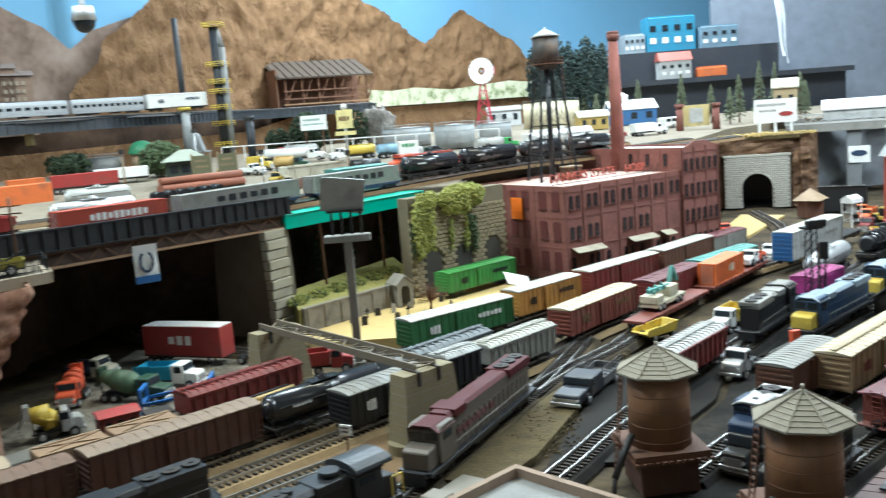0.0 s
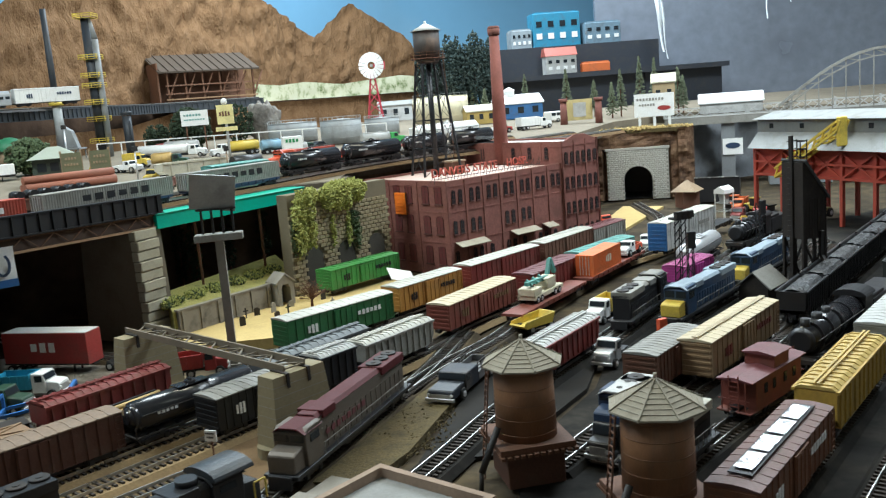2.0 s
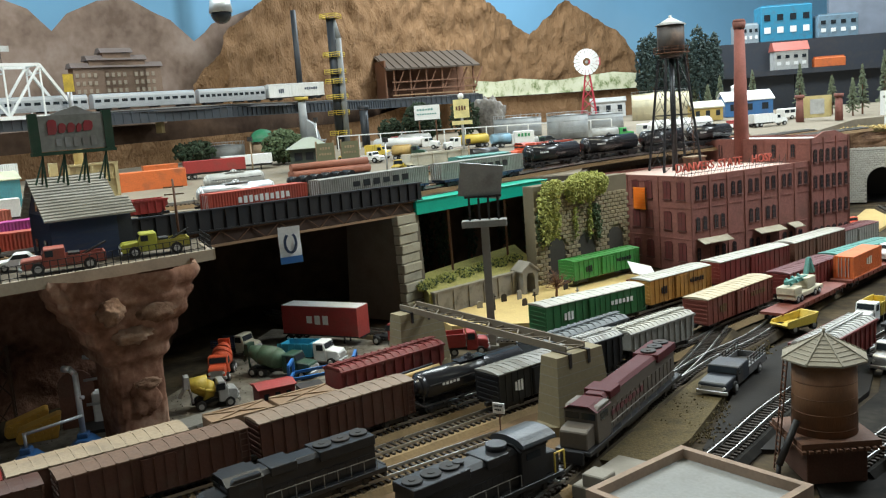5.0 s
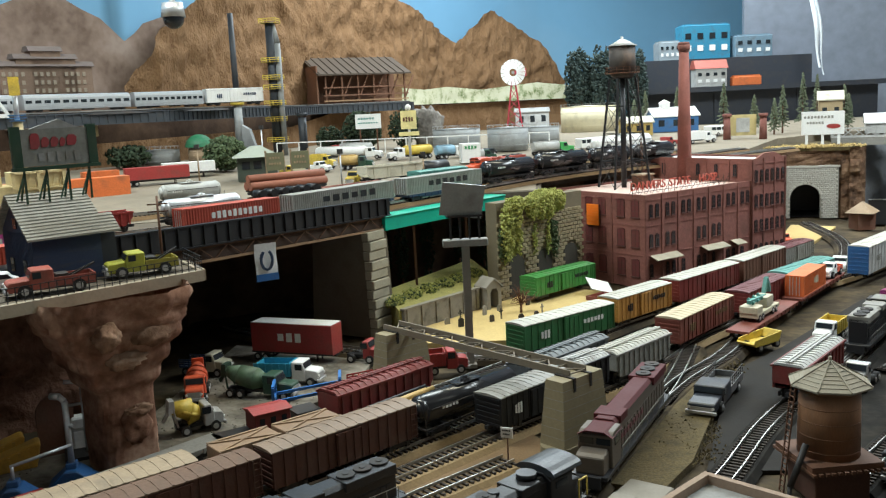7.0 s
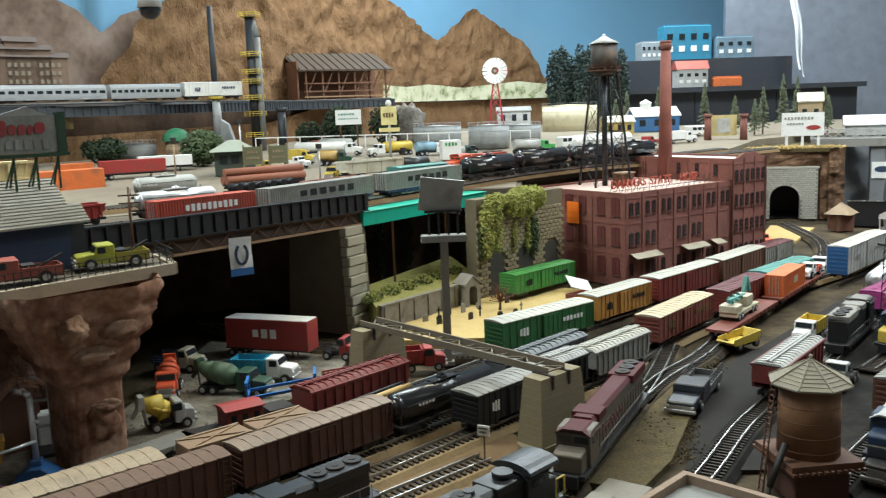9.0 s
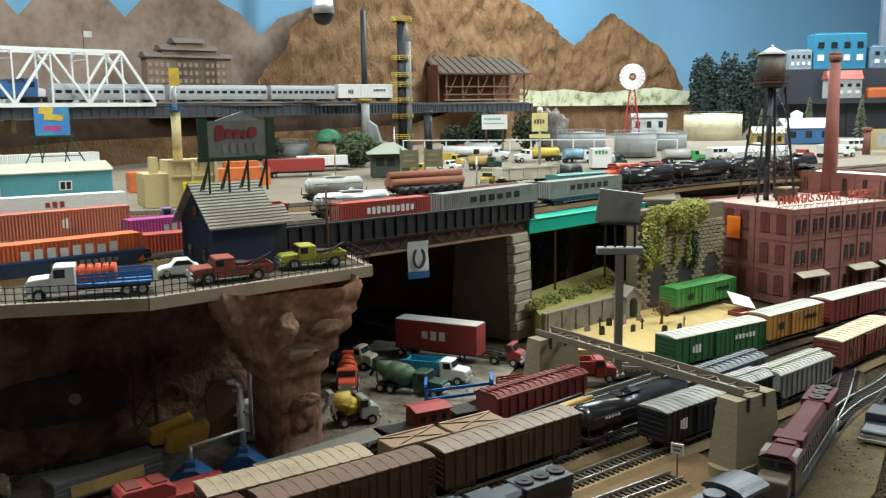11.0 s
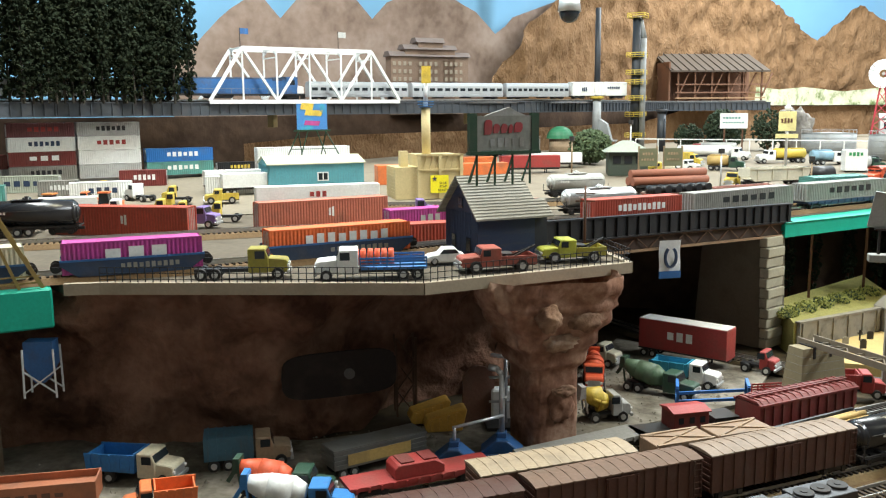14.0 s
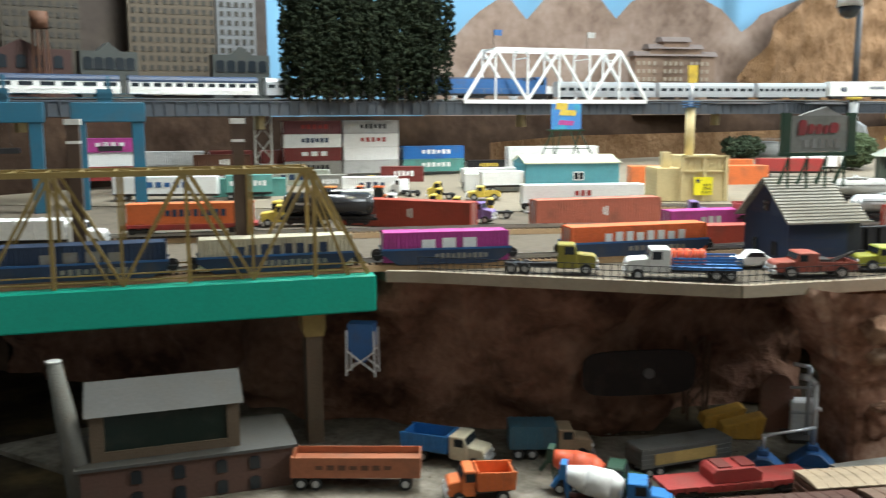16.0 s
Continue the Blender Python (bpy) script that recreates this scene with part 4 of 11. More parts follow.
def truck(p, q, z, kind, cabc, bodyc, label, category="truck", w=0.030, group="parked trucks", extra=None):
    """A lorry from tail p to nose q. kind: dump, mixer, box, flat, tank, tractor, pickup, car, bus."""
    x, y, ln, rz = between(p, q)
    ob = thing({"mixer": "concrete_mixer", "dump": "dump_truck", "tractor": "tractor_unit", "pickup": "pickup_truck", "car": "car", "bus": "bus"}.get(kind, "truck"), label, category, x, y, z, rz, group)
    L = ln / 2
    r = 0.0062
    if kind == "car":
        bm = B()
        prism(bm, [(-L, 0.004), (L, 0.004), (L, 0.0095), (L - 0.004, 0.0115), (L * 0.38, 0.013), (L * 0.12, 0.0195), (-L * 0.5, 0.0195), (-L * 0.72, 0.0135), (-L, 0.012)], -w / 2, w / 2)
        part("body", bm, bodyc, ob, bevel=0.0012)
        bm = B()
        prism(bm, [(L * 0.33, 0.0135), (L * 0.12, 0.0186), (-L * 0.48, 0.0186), (-L * 0.66, 0.0138)], -w / 2 - 0.0003, w / 2 + 0.0003)
        part("window_band", bm, M_glass, ob)
        for xx in (-L * 0.6, L * 0.6):
            axle(ob, xx, w / 2, 0.0045, 0.004)
        return ob
    if kind == "bus":
        bm = B()
        bx(bm, -L, L, -w / 2, w / 2, 0.006, 0.034)
        part("body", bm, bodyc, ob, bevel=0.002)
        for s in (-1, 1):
            bm = B()
            ya, yb = sorted((s * w / 2, s * (w / 2 + 0.0005)))
            for i in range(7):
                xx = -L + ln * (i + 0.5) / 7
                bx(bm, xx - ln / 17, xx + ln / 17, ya, yb, 0.02, 0.03)
            part("window_band", bm, M_glass, ob)
        for xx in (-L * 0.6, L * 0.6):
            axle(ob, xx, w / 2, r, 0.005)
        return ob
    if kind == "pickup":
        chassis(ob, -L, L, 0.006, 0.02)
        cab_shape(ob, -L * 0.05, L, w, 0.021, 0.0065, cabc, hood=L * 0.5, bonnet=0.52)
        bm = B()
        bx(bm, -L, -L * 0.06, -w / 2, w / 2, 0.008, 0.0105)
        for s in (-1, 1):
            ya, yb = sorted((s * w / 2, s * (w / 2 - 0.0015)))
            bx(bm, -L, -L * 0.06, ya, yb, 0.0105, 0.018)
        bx(bm, -L, -L + 0.0015, -w / 2 + 0.0015, w / 2 - 0.0015, 0.0105, 0.018)
        part("bed", bm, bodyc, ob)
        for xx in (-L * 0.6, L * 0.62):
            axle(ob, xx, w / 2 + 0.001, 0.0068, 0.0055)
        if extra == "tow":
            bm = B()
            beam(bm, (-L * 0.2, 0.006, 0.011), (-L * 1.05, 0.001, 0.027), 0.0018)
            beam(bm, (-L * 0.2, -0.006, 0.011), (-L * 1.05, -0.001, 0.027), 0.0018)
            bx(bm, -L * 0.4, -L * 0.12, -0.01, 0.01, 0.0105, 0.02)
            cy(bm, (-L * 0.3, -0.012, 0.016), (-L * 0.3, 0.012, 0.016), 0.004, seg=10)
            part("tow_boom", bm, M_iron, ob)
        if extra == "stakes":
            bm = B()
            for s in (-1, 1):
                for i in range(7):
                    xx = -L + L * 0.94 * i / 6
                    beam(bm, (xx, s * (w / 2 - 0.001), 0.017), (xx, s * (w / 2 - 0.001), 0.029), 0.001)
                for zz in (0.021, 0.025, 0.029):
                    beam(bm, (-L, s * (w / 2 - 0.001), zz), (-L * 0.06, s * (w / 2 - 0.001), zz), 0.001)
            part("stake_rack", bm, M_iron, ob)
        return ob
    cl = min(0.045, ln * 0.42)
    chassis(ob, -L, L, 0.0075)
    cab_shape(ob, L - cl, L, w - 0.003, 0.026, 0.0075, cabc, hood=cl * 0.48)
    axle(ob, L - 0.011, w / 2, r, 0.005)
    back = [-L + 0.008, -L + 0.023] if ln > 0.07 else [-L + 0.01]
    for xx in back:
        axle(ob, xx, w / 2, r, 0.0065)
    bx0, bx1 = -L - 0.002, L - cl - 0.002
    if kind == "dump":
        bm = B()
        prism(bm, [(bx0, 0.013), (bx1, 0.013), (bx1 + 0.001, 0.032), (bx0 - 0.002, 0.031)], -w / 2, -w / 2 + 0.0015)
        prism(bm, [(bx0, 0.013), (bx1, 0.013), (bx1 + 0.001, 0.032), (bx0 - 0.002, 0.031)], w / 2 - 0.0015, w / 2)
        bx(bm, bx0, bx1, -w / 2 + 0.0015, w / 2 - 0.0015, 0.013, 0.0155)
        bx(bm, bx1 - 0.0015, bx1, -w / 2 + 0.0015, w / 2 - 0.0015, 0.0155, 0.033)
        bx(bm, bx0, bx0 + 0.0015, -w / 2 + 0.0015, w / 2 - 0.0015, 0.0155, 0.03)
        part("dump_body", bm, bodyc, ob)
        for i in range(5):
            xx = bx0 + (bx1 - bx0) * (i + 0.5) / 5
            for s in (-1, 1):
                ya, yb = sorted((s * w / 2, s * (w / 2 + 0.001)))
                bm = B()
                bx(bm, xx - 0.0008, xx + 0.0008, ya, yb, 0.014, 0.031)
                part("rib", bm, bodyc, ob)
    elif kind == "mixer":
        bm = B()
        xa, xb = bx0, bx1 - 0.002
        cy(bm, (xb, 0, 0.022), (xb - 0.012, 0, 0.024), 0.009, 0.015, seg=20)
        cy(bm, (xb - 0.012, 0, 0.024), (xa + 0.02, 0, 0.028), 0.015, 0.014, seg=20)
        cy(bm, (xa + 0.02, 0, 0.028), (xa - 0.002, 0, 0.034), 0.014, 0.0065, seg=20)
        part("drum", bm, bodyc, ob)
        bm = B()
        prism(bm, [(xa - 0.006, 0.028), (xa + 0.002, 0.03), (xa + 0.002, 0.044), (xa - 0.004, 0.044)], -0.008, 0.008)
        beam(bm, (xa - 0.004, 0, 0.03), (xa - 0.012, 0, 0.018), 0.004)
        for s in (-1, 1):
            beam(bm, (xa + 0.004, s * 0.009, 0.011), (xa, s * 0.007, 0.034), 0.0018)
        part("hopper", bm, extra or cabc, ob)
    elif kind == "box":
        bm = B()
        bx(bm, bx0, bx1, -w / 2, w / 2, 0.012, 0.037)
        for i in range(6):
            xx = bx0 + (bx1 - bx0) * (i + 0.5) / 6
            bx(bm, xx - 0.001, xx + 0.001, -w / 2 - 0.0006, w / 2 + 0.0006, 0.013, 0.0378)
        split("box_body", "rib", bm, bodyc, ob)
    elif kind == "tank":
        bm = B()
        cy(bm, (bx0, 0, 0.024), (bx1, 0, 0.024), 0.0125, seg=20)
        bx(bm, bx0 + 0.004, bx1 - 0.004, -0.004, 0.004, 0.036, 0.0385)
        part("tank", bm, bodyc, ob)
    elif kind == "flat":
        bm = B()
        bx(bm, bx0, bx1, -w / 2, w / 2, 0.012, 0.0145)
        part("bed", bm, bodyc, ob)
        bm = B()
        for s in (-1, 1):
            for zz in (0.017, 0.0205, 0.024):
                beam(bm, (bx0, s * (w / 2 - 0.0006), zz), (bx1, s * (w / 2 - 0.0006), zz), 0.0012, 0.002)
            for i in range(6):
                xx = bx0 + (bx1 - bx0) * i / 5
                beam(bm, (xx, s * (w / 2 - 0.0006), 0.013), (xx, s * (w / 2 - 0.0006), 0.025), 0.0014)
        part("rack", bm, bodyc, ob)
    return ob


def container(p, q, z, colour, label, h=0.030, w=0.028, marks=None, nmarks=8, name="shipping_container", group="stacked containers", frac=0.5, mh=0.35, both=True, trim=0.0):
    x, y, ln, rz = between(p, q)
    ln -= 2 * trim
    ob = thing(name, label, "container", x, y, z, rz, group)
    L = ln / 2
    bm = B()
    n = max(8, int(ln / 0.0045))
    pts = []
    for i in range(n):
        xx, d = -L + ln * i / n, ln / n
        pts += [(xx + d * 0.1, w / 2), (xx + d * 0.3, w / 2 + 0.0008), (xx + d * 0.6, w / 2 + 0.0008), (xx + d * 0.8, w / 2)]
    slab(bm, [(a, -b) for a, b in pts] + pts[::-1], 0, h)
    part("body", bm, colour, ob)
    bm = B()
    for s in (-1, 1):
        for zz in (0.0008, h - 0.0008):
            beam(bm, (-L - 0.0006, s * w / 2, zz), (L + 0.0006, s * w / 2, zz), 0.0018)
        for k in (-1, 1):
            beam(bm, (k * L, s * w / 2, 0), (k * L, s * w / 2, h), 0.002)
    part("corner_frame", bm, colour, ob)
    for k in (-1, 1):
        bm = B()
        for yy in (-0.008, -0.003, 0.003, 0.008):
            beam(bm, (k * (L + 0.0008), yy, 0.002), (k * (L + 0.0008), yy, h - 0.002), 0.0009)
        split("door_bar", "door_bar", bm, M_silver, ob)
    if marks:
        for s in ((-1, 1) if both else (-1,)):
            bars(ob, marks, 0.05 * ln, h * 0.55, nmarks, ln * frac, h * mh, s * (w / 2 + 0.0007), "lettering")
    return ob


def trailer(p, q, z, colour, label, h=0.034, w=0.029, marks=None, nmarks=7, group="semi trailers", frac=0.5, mh=0.3, roof=None):
    """A box semi-trailer on its wheels, tail p to nose q."""
    x, y, ln, rz = between(p, q)
    ob = thing("semi_trailer", label, "trailer", x, y, z, rz, group)
    L = ln / 2
    bm = B()
    bx(bm, -L, L, -w / 2, w / 2, 0.0125, 0.0125 + h)
    part("box_body", bm, colour, ob, bevel=0.0007)
    if roof:
        bm = B()
        bx(bm, -L + 0.001, L - 0.001, -w / 2 + 0.001, w / 2 - 0.001, 0.0125 + h, 0.0135 + h)
        part("roof", bm, roof, ob)
    bm = B()
    bx(bm, -L, L, -0.006, 0.006, 0.0095, 0.0125)
    for s in (-1, 1):
        beam(bm, (L * 0.55, s * 0.008, 0.0), (L * 0.55, s * 0.008, 0.0125), 0.002)
        bx(bm, -L, L, s * w / 2 - 0.0008, s * w / 2 + 0.0008, 0.0125, 0.0145)
    part("frame", bm, M_iron, ob)
    for xx in (-L + 0.009, -L + 0.023):
        axle(ob, xx, w / 2, 0.0058, 0.006)
    if marks:
        for s in (-1, 1):
            bars(ob, marks, 0.0, 0.0125 + h * 0.55, nmarks, ln * frac, h * mh, s * (w / 2 + 0.0002), "lettering")
    return ob

# ---- colours of stock ----
C_green, C_dkgreen = paint(0.03, 0.16, 0.05), paint(0.02, 0.07, 0.04)
C_bright_green = paint(0.05, 0.26, 0.045)
C_red, C_dkred, C_maroon = paint(0.38, 0.035, 0.03), paint(0.20, 0.03, 0.025), paint(0.16, 0.045, 0.05)
C_oxide = paint(0.21, 0.05, 0.032, 0.6)
C_brown, C_tan = paint(0.15, 0.062, 0.035, 0.7), paint(0.36, 0.25, 0.145, 0.7)
C_orange, C_fire = paint(0.75, 0.16, 0.02), paint(0.80, 0.10, 0.02)
C_blue, C_navy, C_cyan = paint(0.025, 0.13, 0.36), paint(0.025, 0.05, 0.11), paint(0.03, 0.36, 0.56)
C_teal = paint(0.10, 0.33, 0.29)
C_grey, C_ltgrey, C_cream = paint(0.28, 0.27, 0.24), paint(0.5, 0.5, 0.48), paint(0.62, 0.56, 0.40)
C_purple, C_pink = paint(0.22, 0.14, 0.38), paint(0.50, 0.04, 0.30)
C_yel = paint(0.70, 0.50, 0.03)
C_olive = paint(0.34, 0.29, 0.02)
C_loco, C_bluegrey = paint(0.02, 0.055, 0.12), paint(0.28, 0.35, 0.42)
C_umber = paint(0.075, 0.024, 0.013, 0.6)
C_coral = paint(0.50, 0.07, 0.035)
C_gold = paint(0.55, 0.36, 0.10)
C_paleroof = mat("pale_car_roof", (0.46, 0.45, 0.40), 0.6, dirt=0.3, dirt_col=(0.35, 0.3, 0.24))
C_cream_roof = mat("cream_car_roof", (0.50, 0.42, 0.28), 0.6, dirt=0.3, dirt_col=(0.35, 0.28, 0.2))

# ---- lower yard: tracks ----
track([(-0.5, 1.6), (-0.3, 1.46), (-0.12, 1.40), (0.0, 1.385), (0.084, 1.436), (0.206, 1.584), (0.345, 1.737), (0.48, 1.897), (0.62, 2.1)], 0.0, bed=M_soil)
track([(-0.5, 0.52), (-0.3, 0.73), (-0.15, 0.90), (-0.013, 1.062), (0.128, 1.229), (0.205, 1.33), (0.286, 1.467), (0.42, 1.631), (0.536, 1.793), (0.71, 1.97), (0.82, 2.12)], 0.0)
track([(-0.56, 0.56), (-0.36, 0.76), (-0.19, 0.94), (-0.055, 1.095), (0.075, 1.25), (0.16, 1.36)], 0.0)
track([(-0.38, 0.80), (-0.165, 1.02), (-0.085, 1.13), (0.03, 1.27), (0.12, 1.40)], 0.0, bed=M_soil)
track([(-0.56, 0.72), (-0.42, 0.87), (-0.35, 0.975), (-0.27, 1.06), (-0.19, 1.11), (-0.1, 1.215), (0.0, 1.34)], 0.0, bed=M_soil)
track([(0.03, 0.78), (0.088, 0.938), (0.183, 1.16), (0.228, 1.28), (0.27, 1.42)], 0.0, bed=M_soil)
track([(0.186, 1.17), (0.237, 1.265), (0.305, 1.365), (0.38, 1.51), (0.52, 1.755), (0.65, 1.95), (0.78, 2.3), (0.80, 2.66)], 0.0, bed=M_soil)
track([(0.15, 0.82), (0.23, 0.965), (0.295, 1.09), (0.38, 1.22), (0.52, 1.43), (0.7, 1.7), (0.9, 2.0)], 0.0, bed=M_ash)
track([(0.33, 0.93), (0.40, 1.025), (0.486, 1.135), (0.60, 1.28), (0.78, 1.52), (1.0, 1.85)], 0.0, bed=M_ash)
track([(0.38, 0.93), (0.512, 1.107), (0.645, 1.267), (0.8, 1.45), (1.05, 1.8)], 0.0, bed=M_ash)
track([(0.40, 0.86), (0.518, 0.997), (0.605, 1.08), (0.696, 1.19), (0.9, 1.42), (1.2, 1.8)], 0.0, bed=M_ash)
track([(0.35, 0.65), (0.44, 0.762), (0.556, 0.909), (0.69, 1.083), (0.82, 1.25), (1.1, 1.6)], 0.0, bed=M_ash)
track([(0.45, 0.66), (0.61, 0.868), (0.745, 1.04), (0.875, 1.21), (1.12, 1.53)], 0.0, bed=M_ash)
track([(0.50, 1.285), (0.545, 1.34), (0.685, 1.512), (0.845, 1.71), (1.0, 1.9)], 0.0, bed=M_ash)
track([(0.43, 1.27), (0.478, 1.345), (0.575, 1.496), (0.685, 1.652), (0.80, 1.842), (0.965, 2.04)], 0.0, bed=M_ash)
track([(0.60, 1.18), (0.696, 1.304), (0.88, 1.55), (1.07, 1.80), (1.3, 2.1)], 0.0, bed=M_ash)

track([(-0.29, 0.66), (-0.205, 0.757), (-0.088, 0.891), (0.012, 0.998)], 0.0)
track([(-0.09, 0.685), (-0.036, 0.752), (0.078, 0.893)], 0.0)

# ---- lower yard: cars before the brick building ----
boxcar((0.012, 1.366), (0.154, 1.504), C_green, C_paleroof, "long green boxcar with a white ribbed roof", letters=M_white)
boxcar((0.158, 1.527), (0.262, 1.645), paint(0.50, 0.23, 0.03), C_paleroof, "mustard yellow boxcar with a cream roof", letters=M_black)
boxcar((0.275, 1.66), (0.412, 1.815), C_dkred, C_paleroof, "dark brown boxcar with a white roof beside the brick building")
boxcar((0.42, 1.825), (0.54, 1.975), C_brown, C_paleroof, "brown boxcar with a white roof beside the brick building")
boxcar((-0.013, 1.062), (0.076, 1.168), M_black, C_grey, "black boxcar with a grey ribbed roof", letters=M_white, h=0.058)
hopper((0.081, 1.173), (0.122, 1.222), M_black, "short black covered hopper car", roof=C_ltgrey, posts=5)
hopper((0.128, 1.229), (0.214, 1.338), C_grey, "grey covered hopper car with roof walks", roof=C_paleroof, h=0.056)
boxcar((0.232, 1.39), (0.342, 1.545), C_oxide, C_cream_roof, "oxide red boxcar with a cream roof", letters=M_cork, h=0.06)
boxcar((0.368, 1.563), (0.468, 1.70), C_dkred, C_maroon, "red boxcar with a faded red roof", h=0.058)
boxcar((0.475, 1.722), (0.60, 1.865), C_teal, C_teal, "teal green boxcar with a matching ribbed roof", h=0.056)
lc = boxcar((0.658, 1.855), (0.812, 2.05), C_ltgrey, C_paleroof, "tall pale grey boxcar with blue ends and a white roof", h=0.076, letters=C_grey)
for k in (-1, 1):
    bm = B()
    xa, xb = sorted((k * 0.1211, k * 0.1225))
    bx(bm, xa, xb, -0.0192, 0.0192, 0.0205, 0.0735)
    for j in range(6):
        zz = 0.026 + 0.008 * j
        bx(bm, min(k * 0.1225, k * 0.1235), max(k * 0.1225, k * 0.1235), -0.018, 0.018, zz, zz + 0.0025)
    split("end_panel", "end_rib", bm, C_blue, lc)
boxcar((0.54, 1.98), (0.63, 2.09), C_grey, C_maroon, "grey boxcar with a dull red roof", h=0.056)
boxcar((0.03, 1.715), (0.148, 1.852), C_bright_green, C_bright_green, "bright green boxcar standing at the ivy wall", 0.004, letters=M_black, h=0.058)

# loose crate car and tan boxcar on the front track
f = flat_car((-0.278, 0.906), (-0.168, 1.018), M_iron, "flat car carrying two wooden crates")
for k in (0.28, 0.74):
    px, py = -0.278 + 0.11 * k, 0.906 + 0.112 * k
    cr = thing("crate", "plain tan wooden packing crate on a flat car", "crate", px, py, 0.026, 45.5, "crates on the flat car")
    bm = B()
    bx(bm, -0.0335, 0.0335, -0.0165, 0.0165, 0, 0.031)
    part("box_body", bm, paint(0.27, 0.165, 0.088), cr, bevel=0.0006)
    bm = B()
    for s in (-1, 1):
        bx(bm, -0.033, 0.033, min(s * 0.0165, s * 0.0135), max(s * 0.0165, s * 0.0135), 0.031, 0.0322)
        beam(bm, (-0.03, s * 0.0135, 0.0316), (0.03, -s * 0.0135, 0.0316), 0.002, 0.0014)
    part("batten", bm, paint(0.30, 0.19, 0.10), cr)
# long freight on the track beside it
boxcar((-0.475, 0.644), (-0.352, 0.769), C_umber, C_umber, "dark brown boxcar with a ribbed brown roof on the front track", w=0.033, h=0.06)
boxcar((-0.348, 0.773), (-0.226, 0.902), C_umber, paint(0.16, 0.09, 0.055, 0.7), "dark brown boxcar with a dusty roof on the front track", w=0.033, h=0.06)
boxcar((-0.222, 0.906), (-0.098, 1.046), C_umber, paint(0.26, 0.18, 0.12), "brown boxcar with a pale dusty roof on the front track", w=0.033, h=0.06)
tank_car((-0.094, 1.05), (0.014, 1.178), M_black, "long black tank car passing under the gantry", r=0.0165)
hopper((0.018, 1.182), (0.13, 1.322), paint(0.10, 0.11, 0.12), "dark grey covered hopper behind the gantry", w=0.033, h=0.056, roof=paint(0.16, 0.18, 0.19))
boxcar((-0.402, 0.779), (-0.286, 0.897), C_brown, paint(0.36, 0.27, 0.17), "weathered brown boxcar with a streaked tan roof", h=0.06)
hopper((-0.155, 1.03), (-0.075, 1.14), M_black, "black gondola loaded with yellow pipes", h=0.044, posts=12)
bm = B()
ld = thing("pipe_load", "bundle of thin yellow pipes in a black gondola", "pipes", -0.115, 1.085, 0.027, 54)
for k in (-0.008, 0.0, 0.008):
    cy(bm, (-0.055, k, 0.014), (0.055, k, 0.014), 0.0028, seg=8)
cy(bm, (-0.055, -0.004, 0.0185), (0.055, -0.004, 0.0185), 0.0028, seg=8)
bx(bm, -0.05, 0.05, -0.012, 0.012, -0.002, 0.0112)
part("pipe", bm, C_gold, ld)
hopper((-0.20, 1.085), (-0.10, 1.21), C_dkred, "dark red covered hopper car with roof walks", roof=C_dkred, h=0.056)
flat_car((-0.40, 0.90), (-0.305, 1.03), C_grey, "long grey girder flat car, empty")
tc = flat_car((-0.312, 1.018), (-0.208, 1.101), M_iron, "dark flat car carrying a small red cabin")
cb = thing("cabin", "small dark red cabin with a black roof on a flat car", "cabin", -0.261, 1.0585, 0.026, 38.7)
bm = B()
bx(bm, -0.021, 0.021, -0.0155, 0.0155, 0, 0.02)
body = part("body", bm, C_dkred, cb, bevel=0.0006)
for s in (-1, 1):
    for x in (-0.013, 0.0, 0.013):
        bm = B()
        ya, yb = sorted((s * 0.0155, s * 0.0162))
        bx(bm, x - 0.003, x + 0.003, ya, yb, 0.008, 0.015)
        part("window", bm, M_glass, body)
bm = B()
prism_x(bm, [(-0.0175, 0.02), (0.0175, 0.02), (0.0175, 0.0212), (0, 0.0245), (-0.0175, 0.0212)], -0.023, 0.023)
part("roof", bm, C_red, cb)
cr = thing("tool_crate", "black tool crate with a flat lid on a flat car", "crate", -0.2265, 1.0865, 0.026, 38.7)
bm = B()
bx(bm, -0.014, 0.014, -0.014, 0.014, 0, 0.009)
part("box_body", bm, M_black, cr, bevel=0.0006)
bm = B()
bx(bm, -0.015, 0.015, -0.015, 0.015, 0.009, 0.0105)
part("lid", bm, M_iron, cr)

# maroon and silver diesel
C_silver_body = mat("weathered_silver", (0.115, 0.095, 0.075), 0.5, 0.2, dirt=0.5, dirt_col=(0.14, 0.12, 0.1))
diesel((0.089, 0.915), (0.185, 1.158), C_silver_body, mat("faded_maroon", (0.075, 0.013, 0.015), 0.6, dirt=0.4, dirt_col=(0.085, 0.03, 0.03), spec=0.25), M_black, "maroon and silver road diesel with three roof fans", h=0.066, stripe=C_maroon, drop=0.005)
sw = diesel((0.074, 0.888), (-0.036, 0.752), M_black, M_black, M_black, "black road switcher with an arched cab roof and yellow handrails", h=0.06)
bm = B()
prism_x(bm, [(0.021 * math.cos(math.pi * k / 10), 0.0605 + 0.007 * math.sin(math.pi * k / 10)) for k in range(11)] + [(-0.021, 0.0595), (0.021, 0.0595)], -0.073, -0.034)
part("cab_roof", bm, paint(0.045, 0.052, 0.06, 0.35), sw, "arched blue-black sheet roof")
for k in (0, 1):
    bm = B()
    cy(bm, (-0.022 + 0.042 * k, 0, 0.059), (-0.022 + 0.042 * k, 0, 0.064 - 0.002 * k), 0.009 - 0.004 * k, seg=18)
    part("fan" if k == 0 else "vent", bm, M_black, sw)
